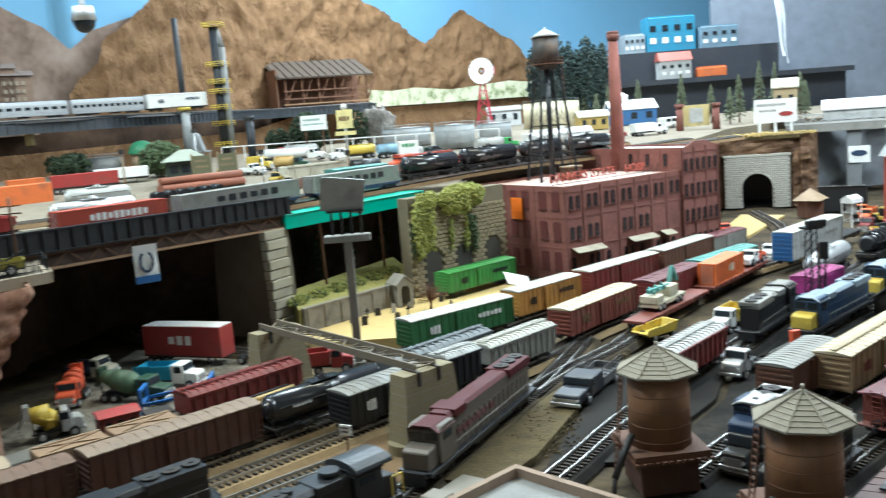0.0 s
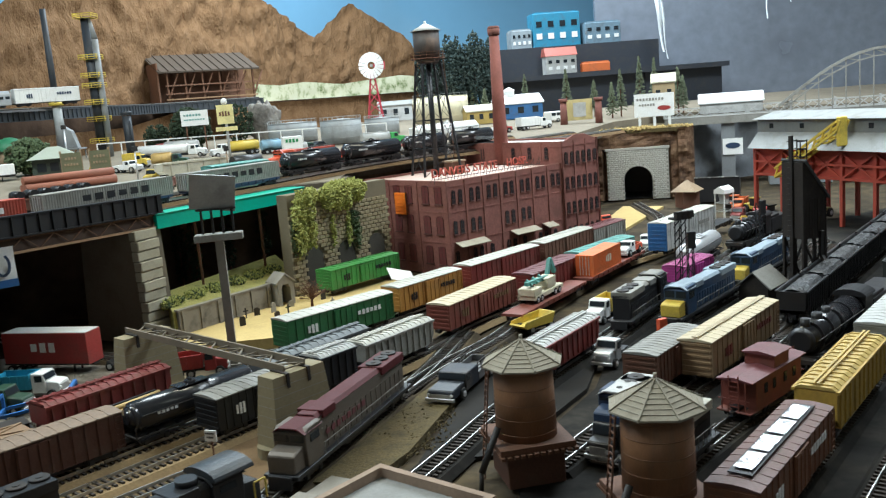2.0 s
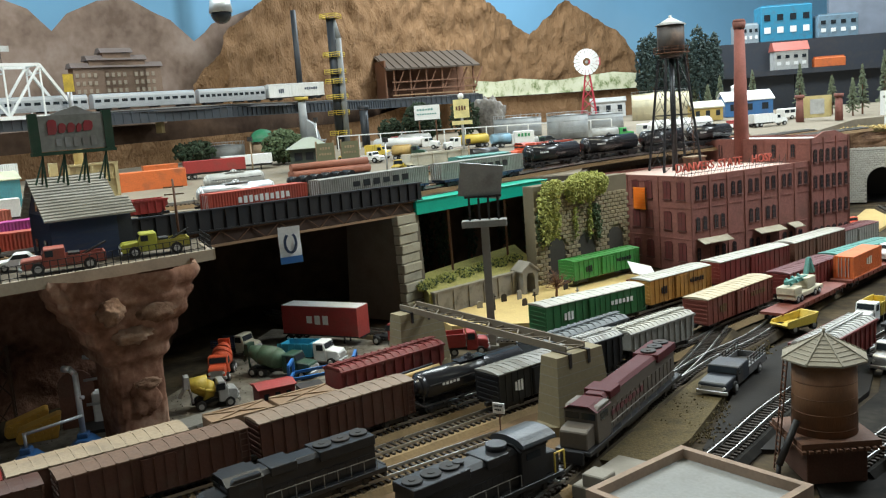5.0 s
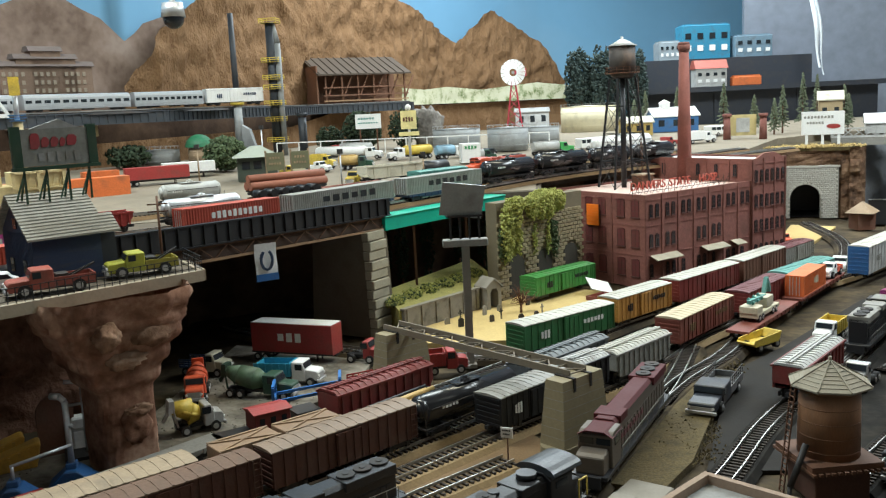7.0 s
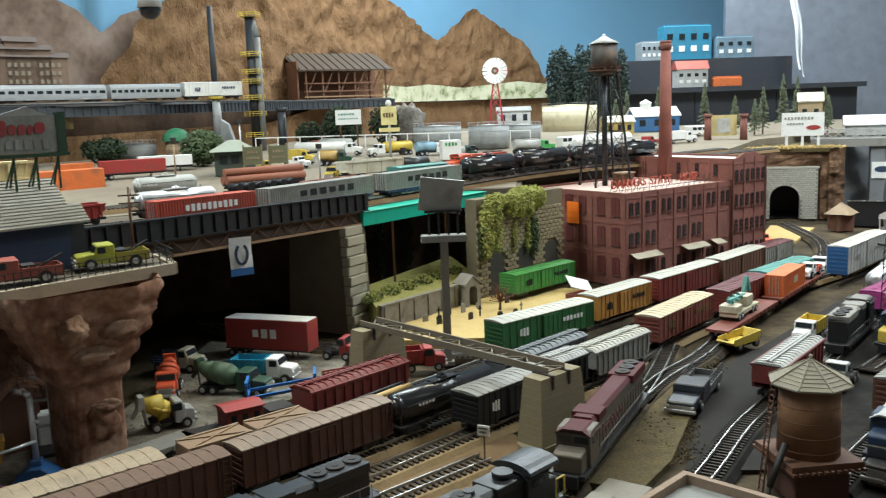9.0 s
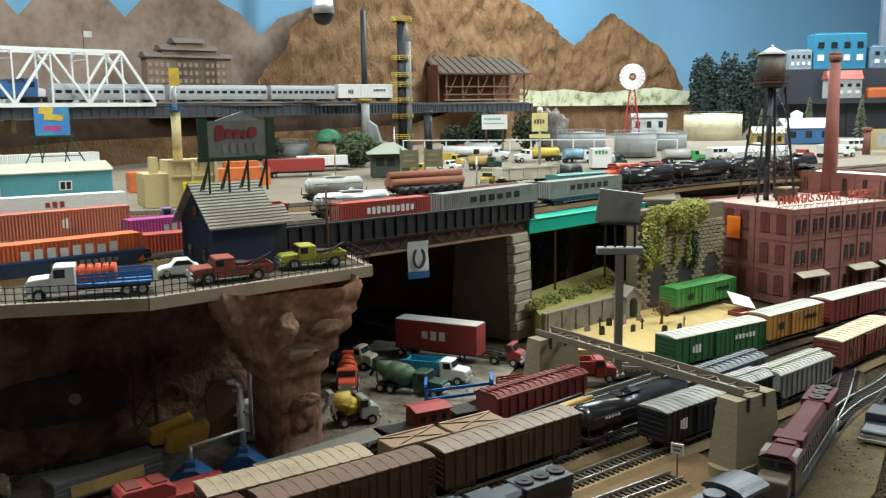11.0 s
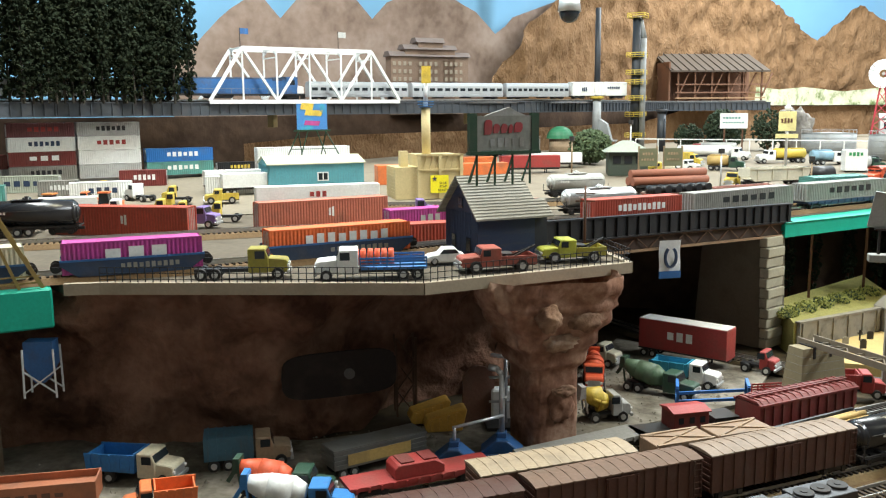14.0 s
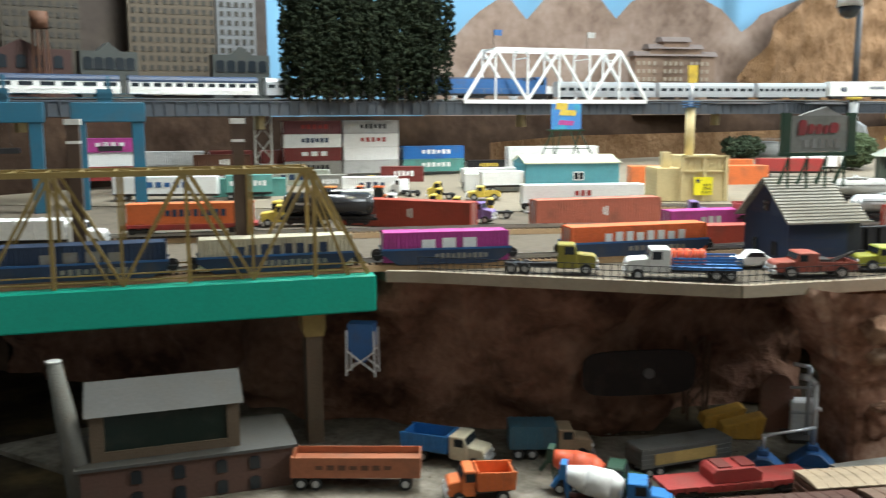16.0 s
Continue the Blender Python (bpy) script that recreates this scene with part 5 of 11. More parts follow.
for sy in (-1, 1):
    bm = B()
    for x in (-0.086, -0.074):
        beam(bm, (x, sy * 0.0165, 0.0255), (x, sy * 0.0165, 0.043), 0.0012)
    beam(bm, (-0.086, sy * 0.0165, 0.043), (-0.074, sy * 0.0165, 0.043), 0.0012)
    part("step_rail", bm, C_yel, sw, "yellow step handrail")
diesel((-0.205, 0.757), (-0.088, 0.891), M_black, M_black, M_black, "black diesel with three roof fans on the front track", h=0.058)

# ---- right part of the yard ----
hopper((0.335, 1.155), (0.425, 1.285), C_dkred, "dark red covered hopper with a grey roof", roof=C_ltgrey, h=0.056)
boxcar((0.447, 1.084), (0.528, 1.187), C_brown, C_grey, "brown boxcar with a grey roof", h=0.06)
boxcar((0.512, 1.107), (0.648, 1.270), paint(0.34, 0.22, 0.11), C_cream_roof, "tan boxcar with a cream ribbed roof and red lettering", letters=C_dkred, walk_mat=C_cream_roof, h=0.063)
caboose((0.515, 0.993), (0.608, 1.083), C_oxide, C_maroon, "oxide red caboose with a cupola and end ladders")
hopper((0.569, 0.931), (0.69, 1.083), paint(0.50, 0.31, 0.03), "mustard yellow covered hopper with a pale roof walk", roof=paint(0.55, 0.38, 0.08), h=0.062)
boxcar((0.437, 0.758), (0.556, 0.909), paint(0.22, 0.085, 0.04), paint(0.15, 0.065, 0.05), "oxide brown covered car with a foil roof walk", h=0.06, letters=M_white)
fo = thing("roof_hatch", "crumpled foil hatches over a dark slot in a car roof", "hatch", 0.4965, 0.8335, 0.0612, 51.8)
bm = B()
bx(bm, -0.078, 0.078, -0.009, 0.009, 0, 0.0012)
part("slot", bm, M_black, fo)
M_foil = mat("crumpled_foil", (0.75, 0.75, 0.76), 0.25, 0.9, bump=0.5)
for k in range(4):
    bm = B()
    bmesh.ops.create_grid(bm, x_segments=14, y_segments=8, size=1)
    for v in bm.verts:
        v.co = Vector((-0.0555 + 0.037 * k + v.co.x * 0.016, v.co.y * 0.007, 0.0026 + 0.0014 * noise.noise(v.co * 4 + Vector((k * 3, 0, 0)))))
    part("foil", bm, M_foil, fo)
boxcar((0.714, 1.12), (0.84, 1.275), C_grey, C_ltgrey, "grey boxcar with a ribbed pale roof")
steam_loco((0.63, 1.12), (0.86, 1.375), "black steam locomotive with a long silver boiler top")
for i in range(7):
    u = i * 0.093
    hopper((0.696 + 0.77 * u / 1.02 * 1.0, 1.304 + u), (0.696 + 0.755 * (u + 0.09), 1.304 + u + 0.09), M_black, "black open hopper car heaped with coal", load=M_coal, lift=0.006)
for i in range(4):
    u = i * 0.11
    hopper((0.90 + 0.8 * u, 1.43 + u), (0.90 + 0.8 * (u + 0.105), 1.43 + u + 0.105), paint(0.035, 0.04, 0.038), "black open hopper car with a thin layer of coal", load=M_coal, lift=0.003)
diesel((0.545, 1.34), (0.685, 1.512), C_loco, C_bluegrey, M_black, "blue diesel with a yellow cab front", nose=C_yel)
diesel((0.70, 1.531), (0.845, 1.71), C_loco, C_bluegrey, M_black, "blue and grey diesel farther along the yard", nose=C_yel)
diesel((0.575, 1.496), (0.478, 1.345), M_black, C_grey, M_black, "black switcher locomotive with grey trim")
tank_car((0.66, 1.68), (0.76, 1.83), M_silver, "silver tank car among the locomotives")
diesel((0.385, 0.955), (0.44, 1.03), C_navy, C_ltgrey, M_black, "dark blue switcher with a white roof", h=0.058)
boxcar((0.612, 1.568), (0.685, 1.652), C_pink, paint(0.36, 0.05, 0.2), "small magenta covered car", h=0.05)

# vehicles carried on flat cars and parked by the sidings
flat_car((0.338, 1.428), (0.468, 1.627), C_oxide, "brown flat car carrying a mobile crane")
flat_car((0.474, 1.636), (0.62, 1.859), C_oxide, "brown flat car carrying an orange trailer")
container((0.484, 1.651), (0.552, 1.756), 0.026, C_orange, "orange freight trailer on a flat car", 0.036, 0.03, C_cream, 3, "freight_container", "loads on flat cars", 0.2)
truck((0.614, 1.85), (0.572, 1.787), 0.026, "pickup", M_white, C_fire, "white and orange pickup on a flat car", group="loads on flat cars")
mc = thing("mobile_crane", "cream and teal mobile crane on a flat car", "crane", 0.395, 1.523, 0.026, 57, "loads on flat cars")
bm = B()
bx(bm, -0.05, 0.05, -0.014, 0.014, 0.006, 0.013)
bx(bm, -0.052, -0.026, -0.014, 0.014, 0.013, 0.024)
part("carrier", bm, C_cream, mc, bevel=0.0008)
bm = B()
bx(bm, 0.0, 0.03, -0.011, 0.011, 0.014, 0.03)
part("crane_cab", bm, C_cream, mc, bevel=0.0008)
bm = B()
beam(bm, (0.02, 0, 0.028), (-0.05, 0.0, 0.031), 0.006)
beam(bm, (0.03, 0.006, 0.02), (0.045, 0.006, 0.052), 0.006)
beam(bm, (0.045, 0.006, 0.052), (0.06, 0.006, 0.028), 0.006)
for k in (-0.04, -0.02, 0.0):
    beam(bm, (k, -0.005, 0.027), (k, 0.005, 0.035), 0.004)
part("boom", bm, C_teal, mc)
for xx in (-0.04, -0.027, 0.02, 0.035):
    axle(mc, xx, 0.0145, 0.0055, 0.005)
truck((0.290, 1.255), (0.232, 1.13), 0.0025, "pickup", paint(0.02, 0.025, 0.035, 0.35), paint(0.12, 0.12, 0.12), "dark pickup with a stake bed and chrome bumper", extra="stakes", w=0.036)
yd = thing("dump_truck", "yellow quarry dump truck parked by the siding", "truck", 0.372, 1.42, 0.0025, 40, "parked trucks")
yd.scale = (0.8, 0.8, 0.8)
bm = B()
prism(bm, [(-0.04, 0.012), (0.026, 0.012), (0.034, 0.03), (0.03, 0.03), (0.022, 0.0145), (-0.036, 0.0145), (-0.044, 0.02), (-0.047, 0.018)], -0.0185, 0.0185)
for s in (-1, 1):
    ya, yb = sorted((s * 0.0185, s * 0.017))
    prism(bm, [(-0.045, 0.018), (-0.036, 0.0146), (0.022, 0.0146), (0.03, 0.0296), (-0.02, 0.026), (-0.042, 0.024)], ya, yb)
split("dump_body", "side_panel", bm, C_yel, yd)
bm = B()
bx(bm, -0.03, 0.036, -0.012, 0.012, 0.006, 0.0118)
part("chassis", bm, M_black, yd)
for xx in (-0.024, 0.024):
    axle(yd, xx, 0.017, 0.008, 0.007)
truck((0.502, 1.492), (0.455, 1.42), 0.0015, "dump", M_white, C_yel, "white dump truck with a yellow bed among the tracks")
truck((0.47, 1.275), (0.43, 1.215), 0.0015, "tractor", M_silver, M_silver, "silver tractor unit with chrome hood", group="parked trucks")
truck((0.42, 1.0), (0.375, 0.94), 0.0015, "box", M_black, paint(0.40, 0.40, 0.37), "dark truck with a pale grey box body behind the water tanks")
diesel((0.385, 0.845), (0.475, 0.952), M_black, paint(0.5, 0.47, 0.38), M_black, "black diesel with a cream roof behind the water tanks", h=0.06)
truck((0.63, 2.36), (0.655, 2.30), 0.003, "pickup", C_fire, C_fire, "orange truck beside the tunnel path")
truck((0.93, 2.13), (0.90, 2.05), 0.0015, "dump", C_red, C_yel, "red truck with yellow bed near the gantry building")
truck((1.0, 2.25), (0.97, 2.17), 0.0015, "dump", C_red, C_red, "red dump truck near the gantry building")

truck((-0.125, 1.322), (-0.055, 1.338), 0.002, "dump", C_red, C_red, "red dump truck behind the stone gantry pier")

# ---- quarry trucks on the left ----
trailer((-0.39, 1.43), (-0.255, 1.395), 0.002, C_red, "red semi trailer with white lettering under the viaduct", h=0.046, w=0.034, marks=M_white, nmarks=3, frac=0.32, mh=0.3, roof=M_white)
truck((-0.24, 1.40), (-0.19, 1.388), 0.002, "tractor", C_red, C_red, "red tractor unit under the viaduct")
truck((-0.425, 1.27), (-0.405, 1.20), 0.002, "mixer", C_fire, C_fire, "orange concrete mixer truck on the gravel")
truck((-0.372, 1.245), (-0.275, 1.225), 0.002, "mixer", C_dkgreen, paint(0.09, 0.16, 0.09), "olive green concrete mixer truck")
truck((-0.388, 1.095), (-0.342, 1.127), 0.002, "mixer", C_ltgrey, C_yel, "yellow concrete mixer truck with a silver cab")
truck((-0.345, 1.30), (-0.255, 1.285), 0.002, "dump", M_white, C_cyan, "white truck with a pale blue dump body")
truck((-0.475, 1.35), (-0.405, 1.335), 0.002, "flat", C_cream, C_navy, "cream cab truck in the shade")
truck((-0.20, 1.235), (-0.14, 1.275), 0.002, "flat", M_white, C_red, "red and white flat truck by the gantry")
fr = thing("boat_trailer", "blue tubular trailer frame on the gravel", "trailer", -0.255, 1.20, 0.002, 12, "parked trucks")
bm = B()
for s in (-1, 1):
    beam(bm, (-0.04, s * 0.017, 0.012), (0.045, s * 0.017, 0.022), 0.0035)
    beam(bm, (-0.04, s * 0.017, 0.0), (-0.04, s * 0.017, 0.03), 0.0035)
    beam(bm, (0.045, s * 0.017, 0.0), (0.045, s * 0.017, 0.036), 0.0035)
for xx, zz in ((-0.04, 0.03), (0.045, 0.036), (-0.04, 0.012)):
    beam(bm, (xx, -0.017, zz), (xx, 0.017, zz), 0.0035)
part("frame", bm, paint(0.02, 0.16, 0.5), fr)
truck((-0.805, 0.725), (-0.715, 0.748), 0.002, "dump", C_cream, paint(0.02, 0.20, 0.55), "cream truck with a bright blue dump body", w=0.034)
truck((-0.715, 0.79), (-0.645, 0.845), 0.002, "box", C_tan, paint(0.04, 0.13, 0.19), "tan army truck with a dull blue body", w=0.034)
truck((-0.655, 0.70), (-0.70, 0.655), 0.002, "dump", C_orange, C_orange, "small orange dump truck on the gravel", w=0.032)
truck((-0.63, 0.742), (-0.545, 0.775), 0.002, "mixer", C_dkgreen, C_fire, "concrete mixer with an orange drum and green cab", w=0.03)
truck((-0.60, 0.715), (-0.51, 0.755), 0.002, "mixer", paint(0.02, 0.2, 0.55), M_white, "concrete mixer with a white drum and blue cab", w=0.03)
og = thing("dump_trailer", "long orange open-top trailer", "trailer", -0.795, 0.63, 0.002, 37, "parked trucks")
bm = B()
for s in (-1, 1):
    ya, yb = sorted((s * 0.017, s * 0.0155))
    bx(bm, -0.065, 0.065, ya, yb, 0.013, 0.034)
for k in (-1, 1):
    xa, xb = sorted((k * 0.065, k * 0.0635))
    bx(bm, xa, xb, -0.0155, 0.0155, 0.013, 0.034)
bx(bm, -0.0635, 0.0635, -0.0155, 0.0155, 0.013, 0.027)
split("trailer_bed", "side_panel", bm, paint(0.42, 0.13, 0.05), og)
bars(og, C_brown, 0, 0.024, 7, 0.08, 0.005, -0.0171)
for xx in (-0.055, -0.04, 0.05):
    axle(og, xx, 0.017, 0.0065, 0.006)
sv = thing("freight_trailer", "silver ribbed trailer with an amber panel", "trailer", -0.552, 0.868, 0.002, 58, "parked trucks")
bm = B()
bx(bm, -0.055, 0.055, -0.015, 0.015, 0.011, 0.032)
for zz in (0.014, 0.019, 0.024, 0.029):
    bx(bm, -0.0558, 0.0558, -0.0158, 0.0158, zz, zz + 0.002)
split("trailer_body", "rib", bm, mat("dull_aluminium", (0.17, 0.17, 0.16), 0.5, 0.4, dirt=0.5), sv)
bm = B()
bx(bm, -0.04, 0.035, 0.0159, 0.0164, 0.014, 0.026)
bx(bm, -0.04, 0.035, -0.0164, -0.0159, 0.014, 0.026)
part("panel", bm, C_gold, sv)
for xx in (-0.045, -0.032, 0.04):
    axle(sv, xx, 0.014, 0.0055, 0.006)
flat_car((-0.53, 0.765), (-0.425, 0.885), C_red, "red flat car beside the gravel")
rc = thing("winch_cab", "low red winch cab with a sloped lid on a flat car", "cab", -0.48, 0.822, 0.026, 48.8)
bm = B()
prism(bm, [(-0.026, 0), (0.026, 0), (0.026, 0.008), (0.016, 0.014), (-0.022, 0.014), (-0.026, 0.01)], -0.014, 0.014)
part("body", bm, C_red, rc, bevel=0.0008)
for k in (-0.012, 0.012):
    bm = B()
    bx(bm, k - 0.007, k + 0.007, -0.011, 0.011, 0.014, 0.0155)
    part("hatch", bm, C_dkred, rc)
for bx_, by_, brz in ((-0.562, 1.018, 38), (-0.532, 1.000, 34)):
    ye = thing("excavator_bucket", "amber ribbed steel bucket lying on the gravel", "bucket", bx_, by_, 0.002, brz, "amber buckets")
    bm = B()
    prism(bm, [(-0.022, 0.0), (0.020, 0.0), (0.026, 0.026), (0.022, 0.027), (-0.022, 0.015), (-0.025, 0.006)], -0.012, 0.012)
    part("shell", bm, paint(0.66, 0.36, 0.03), ye, bevel=0.001)
    for k in range(4):
        x0 = -0.018 + 0.010 * k
        bm = B()
        bx(bm, x0, x0 + 0.003, -0.0136, -0.0118, 0.001, 0.014 + 0.003 * k)
        part("rib", bm, paint(0.66, 0.36, 0.03), ye)
for dx, dy in ((-0.476, 0.906), (-0.439, 0.951)):
    bl = thing("blue_hopper", "blue cone-topped loading hopper beside the track", "hopper", dx, dy, 0.002, 20, "blue loading hoppers")
    bm = B()
    bx(bm, -0.023, 0.023, -0.015, 0.015, 0, 0.006)
    part("base", bm, C_blue, bl, bevel=0.0008)
    bm = B()
    prism(bm, [(-0.024, 0.006), (0.024, 0.006), (0.006, 0.021), (-0.006, 0.021)], -0.014, 0.014)
    part("cone", bm, C_blue, bl, bevel=0.0012)
    bm = B()
    bx(bm, -0.0055, 0.0055, -0.006, 0.006, 0.021, 0.027)
    part("neck", bm, C_blue, bl, bevel=0.0008)
    bm = B()
    if dx < -0.45:
        cy(bm, (0, 0, 0.027), (0, 0, 0.041), 0.0018, seg=8)
        cy(bm, (-0.0015, -0.0008, 0.041), (0.052, 0.028, 0.046), 0.0018, seg=8)
    else:
        cy(bm, (0, 0, 0.027), (0, 0, 0.092), 0.0032, seg=10)
        cy(bm, (0, 0, 0.092), (-0.006, 0.004, 0.097), 0.0032, seg=10)
        cy(bm, (-0.005, 0.003, 0.097), (-0.014, 0.008, 0.097), 0.0036, seg=10)
        cy(bm, (0, 0, 0.066), (0.006, -0.002, 0.066), 0.0022, seg=8)
    part("pipe", bm, M_silver, bl)

# pipework beside the loading hoppers
pw_ = thing("pipe_rack", "silver pipe loop with a small pump house by the hoppers", "pipework", -0.452, 1.05, 0.002, 30)
bm = B()
for xx in (-0.02, 0.02):
    cy(bm, (xx, 0, 0), (xx, 0, 0.085), 0.0024, seg=8)
    cy(bm, (xx, 0, 0.085), (xx - 0.018, 0, 0.088), 0.0024, seg=8)
cy(bm, (-0.04, 0, 0.03), (0.02, 0, 0.03), 0.0018, seg=8)
cy(bm, (-0.04, 0, 0.06), (0.02, 0, 0.06), 0.0018, seg=8)
part("pipe", bm, M_silver, pw_)
bm = B()
bx(bm, -0.035, 0.0, 0.012, 0.03, 0, 0.04)
part("pump_housing", bm, M_white, pw_, bevel=0.002)
bm = B()
bx(bm, -0.045, 0.03, -0.02, 0.032, -0.001, 0.004)
part("base_plate", bm, M_iron, pw_)

# loose stones on the gravel
pb = thing("pebble", "scattered grey pebbles on the gravel ground", "pebbles", 0, 0, 0, 0, kind="stuff")
rnd = random.Random(77)
bm = B()
for i in range(900):
    u, v = rnd.random(), rnd.random()
    if i % 2:
        c = Vector((-1.0 + 0.5 * u, 0.52 + 0.42 * u + 0.16 * (v - 0.3), 0.0025))
    else:
        c = Vector((-0.46 + 0.22 * u, 1.02 + 0.36 * v, 0.0025))
    s = rnd.uniform(0.0006, 0.0024) * (1 if rnd.random() < 0.9 else 1.8)
    a = rnd.uniform(0, 6.28)
    ps = [Vector((math.cos(a + k * 1.57) * s * rnd.uniform(0.7, 1.3), math.sin(a + k * 1.57) * s * rnd.uniform(0.7, 1.3), -0.0006)) for k in range(4)] + [Vector((0, 0, s * rnd.uniform(0.5, 0.9)))]
    vs = [bm.verts.new(c + p) for p in ps]
    for k in range(4):
        bm.faces.new((vs[k], vs[(k + 1) % 4], vs[4]))
tagged(part("stone", bm, M_gravel, pb), "", "", "", "stuff")

# ---- brick building ----
FX, FY, FA = 0.262, 1.865, 41.0
fac = thing("brick_warehouse", "long three-storey dusty red brick building with arched windows", "building", FX, FY, 0.0, FA)
FL, FW, FH = 0.335, 0.27, 0.186


def window_mesh(w, h, arch=True, pane=None):
    bm = B()
    pts = [(-w / 2, 0), (w / 2, 0), (w / 2, h * 0.86)] + ([(w * 0.25, h), (-w * 0.25, h)] if arch else [(w / 2, h), (-w / 2, h)]) + [(-w / 2, h * 0.86)]
    prism(bm, pts, -0.0012, 0.002)
    return mesh_of(bm, pane or M_glass)


def frame_mesh(w, h, material):
    bm = B()
    t = 0.0006
    for x in (-w / 2, 0, w / 2):
        bx(bm, x - t / 2, x + t / 2, -0.0018, -0.0010, 0, h * 0.95)
    for z in (0, h * 0.33, h * 0.66, h * 0.95):
        bx(bm, -w / 2, w / 2, -0.0018, -0.0010, z - t / 2, z + t / 2)
    bx(bm, -w / 2 - 0.0015, w / 2 + 0.0015, -0.0032, 0, -0.0022, -0.0004)
    return mesh_of(bm, material)


M_sill = mat("brick_sill", (0.10, 0.04, 0.034), 0.8)
W_me, F_me = window_mesh(0.0095, 0.026), frame_mesh(0.0095, 0.026, M_sill)
M_redpane = mat("boarded_red_pane", (0.13, 0.032, 0.03), 0.7)
W3_me, F3_me = window_mesh(0.038, 0.036, pane=M_redpane), frame_mesh(0.038, 0.036, M_sill)
W4_me, F4_me = window_mesh(0.02, 0.036, pane=M_redpane), frame_mesh(0.02, 0.036, M_sill)
W2_me = window_mesh(0.019, 0.027)


def brick_block(name, x0, x1, y0, y1, z1, bays_x, bays_y):
    """Brick shell with pilasters, string courses and a parapet."""
    bm = B()
    bx(bm, x0, x1, y0, y1, 0, z1 - 0.006)
    shell = part(name, bm, M_brick, fac)
    bm = B()
    bx(bm, -0.0022, 0.0022, -0.0022, 0.0005, 0, z1)
    pil = mesh_of(bm, M_brick)
    for i in range(bays_x + 1):
        shared("pilaster", pil, shell, x0 + (x1 - x0) * i / bays_x, y0, 0)
    for i in range(bays_y + 1):
        y = y0 + (y1 - y0) * i / bays_y
        shared("pilaster", pil, shell, x0, y, 0, 0, 0, -90)
        shared("pilaster", pil, shell, x1, y, 0, 0, 0, 90)
    for z in (z1 * 0.345, z1 * 0.665, z1 - 0.012):
        bm = B()
        bx(bm, x0, x1, y0 - 0.0012, y0, z, z + 0.002)
        part("string_course", bm, M_brick, shell)
        bm = B()
        bx(bm, x0 - 0.0012, x0, y0, y1, z, z + 0.002)
        part("string_course", bm, M_brick, shell)
    bm = B()
    t = 0.005
    for b in ((x0, x1, y0, y0 + t), (x0, x1, y1 - t, y1), (x0, x0 + t, y0 + t, y1 - t), (x1 - t, x1, y0 + t, y1 - t)):
        bx(bm, *b, z1 - 0.006, z1)
    part("parapet", bm, M_brick, shell)
    return shell


wall_a = brick_block("wall", 0, FL, 0, FW, FH, 7, 3)
for st in range(3):
    z = 0.022 + st * FH * 0.32
    for i in range(14):
        x = (i + 0.5) * FL / 14
        x += 0.003 if i % 2 == 0 else -0.003
        if st == 1 and i in (4, 5, 10, 11, 12, 13):
            continue
        if st == 0 and i % 4 == 1:
            continue
        w = shared("window", W_me, fac, x, 0, z)
        shared("window_frame", F_me, w)
    for i in range(3):
        y = (i + 0.5) * FW / 3
        for dy in ((-0.019, 0.019) if i < 2 else (0.0,)):
            w = shared("window", W4_me if i < 2 else W3_me, fac, 0, y + dy, z, 0, 0, -90)
            shared("window_frame", F4_me if i < 2 else F3_me, w)
bm = B()
bx(bm, 0.006, FL - 0.006, 0.006, FW - 0.006, FH - 0.0058, FH - 0.0045)
part("roof", bm, mat("pale_pink_roof", (0.60, 0.44, 0.38), 0.85, dirt=0.4, dirt_col=(0.4, 0.28, 0.24)), fac)
wall_b = brick_block("tower_block", FL - 0.002, FL + 0.115, -0.004, 0.30, 0.232, 3, 5)
bm = B()
bx(bm, FL + 0.004, FL + 0.109, 0.002, 0.294, 0.2262, 0.2275)
part("roof", bm, M_white, fac)
bm = B()
prism(bm, [(FL + 0.01, 0.232), (FL + 0.105, 0.232), (FL + 0.075, 0.243), (FL + 0.04, 0.243)], -0.004, 0.001)
part("gable", bm, M_brick, fac)
for st in range(4):
    for i in range(6):
        w = shared("window", W_me, fac, FL + (i + 0.5) * 0.115 / 6, -0.0045, 0.02 + st * 0.054)
        shared("window_frame", F_me, w)
for i in range(5):
    w = shared("window", W_me, fac, FL - 0.0025, 0.04 + i * 0.05, 0.194, 0, 0, -90)
    shared("window_frame", F_me, w)
for x0, x1 in ((0.012, 0.09), (0.165, 0.24), (0.262, 0.295)):
    bm = B()
    prism_x(bm, [(0, 0.066), (-0.02, 0.058), (-0.02, 0.0565), (0, 0.0645)], x0, x1)
    part("awning", bm, mat("weathered_board", (0.38, 0.34, 0.26), 0.8), fac)
sg = thing("orange_sign", "bright orange slatted sign on the brick front", "sign", *(Matrix.Translation((FX, FY, 0)) @ Matrix.Rotation(radians(FA), 4, "Z") @ Vector((-0.004, 0.138, 0.118))), FA)
bm = B()
for i in range(8):
    bx(bm, -0.003, 0.0, -0.017, 0.017, i * 0.0055, i * 0.0055 + 0.0045)
bx(bm, -0.001, 0.0008, -0.018, 0.018, -0.001, 0.0435)
part("slats", bm, mat("orange_sign_paint", (0.95, 0.22, 0.02), 0.5, dirt=0.05), sg)
bm = B()
for k in (-1, 1):
    beam(bm, (-0.001, k * 0.018, -0.002), (-0.001, k * 0.018, 0.045), 0.0014)
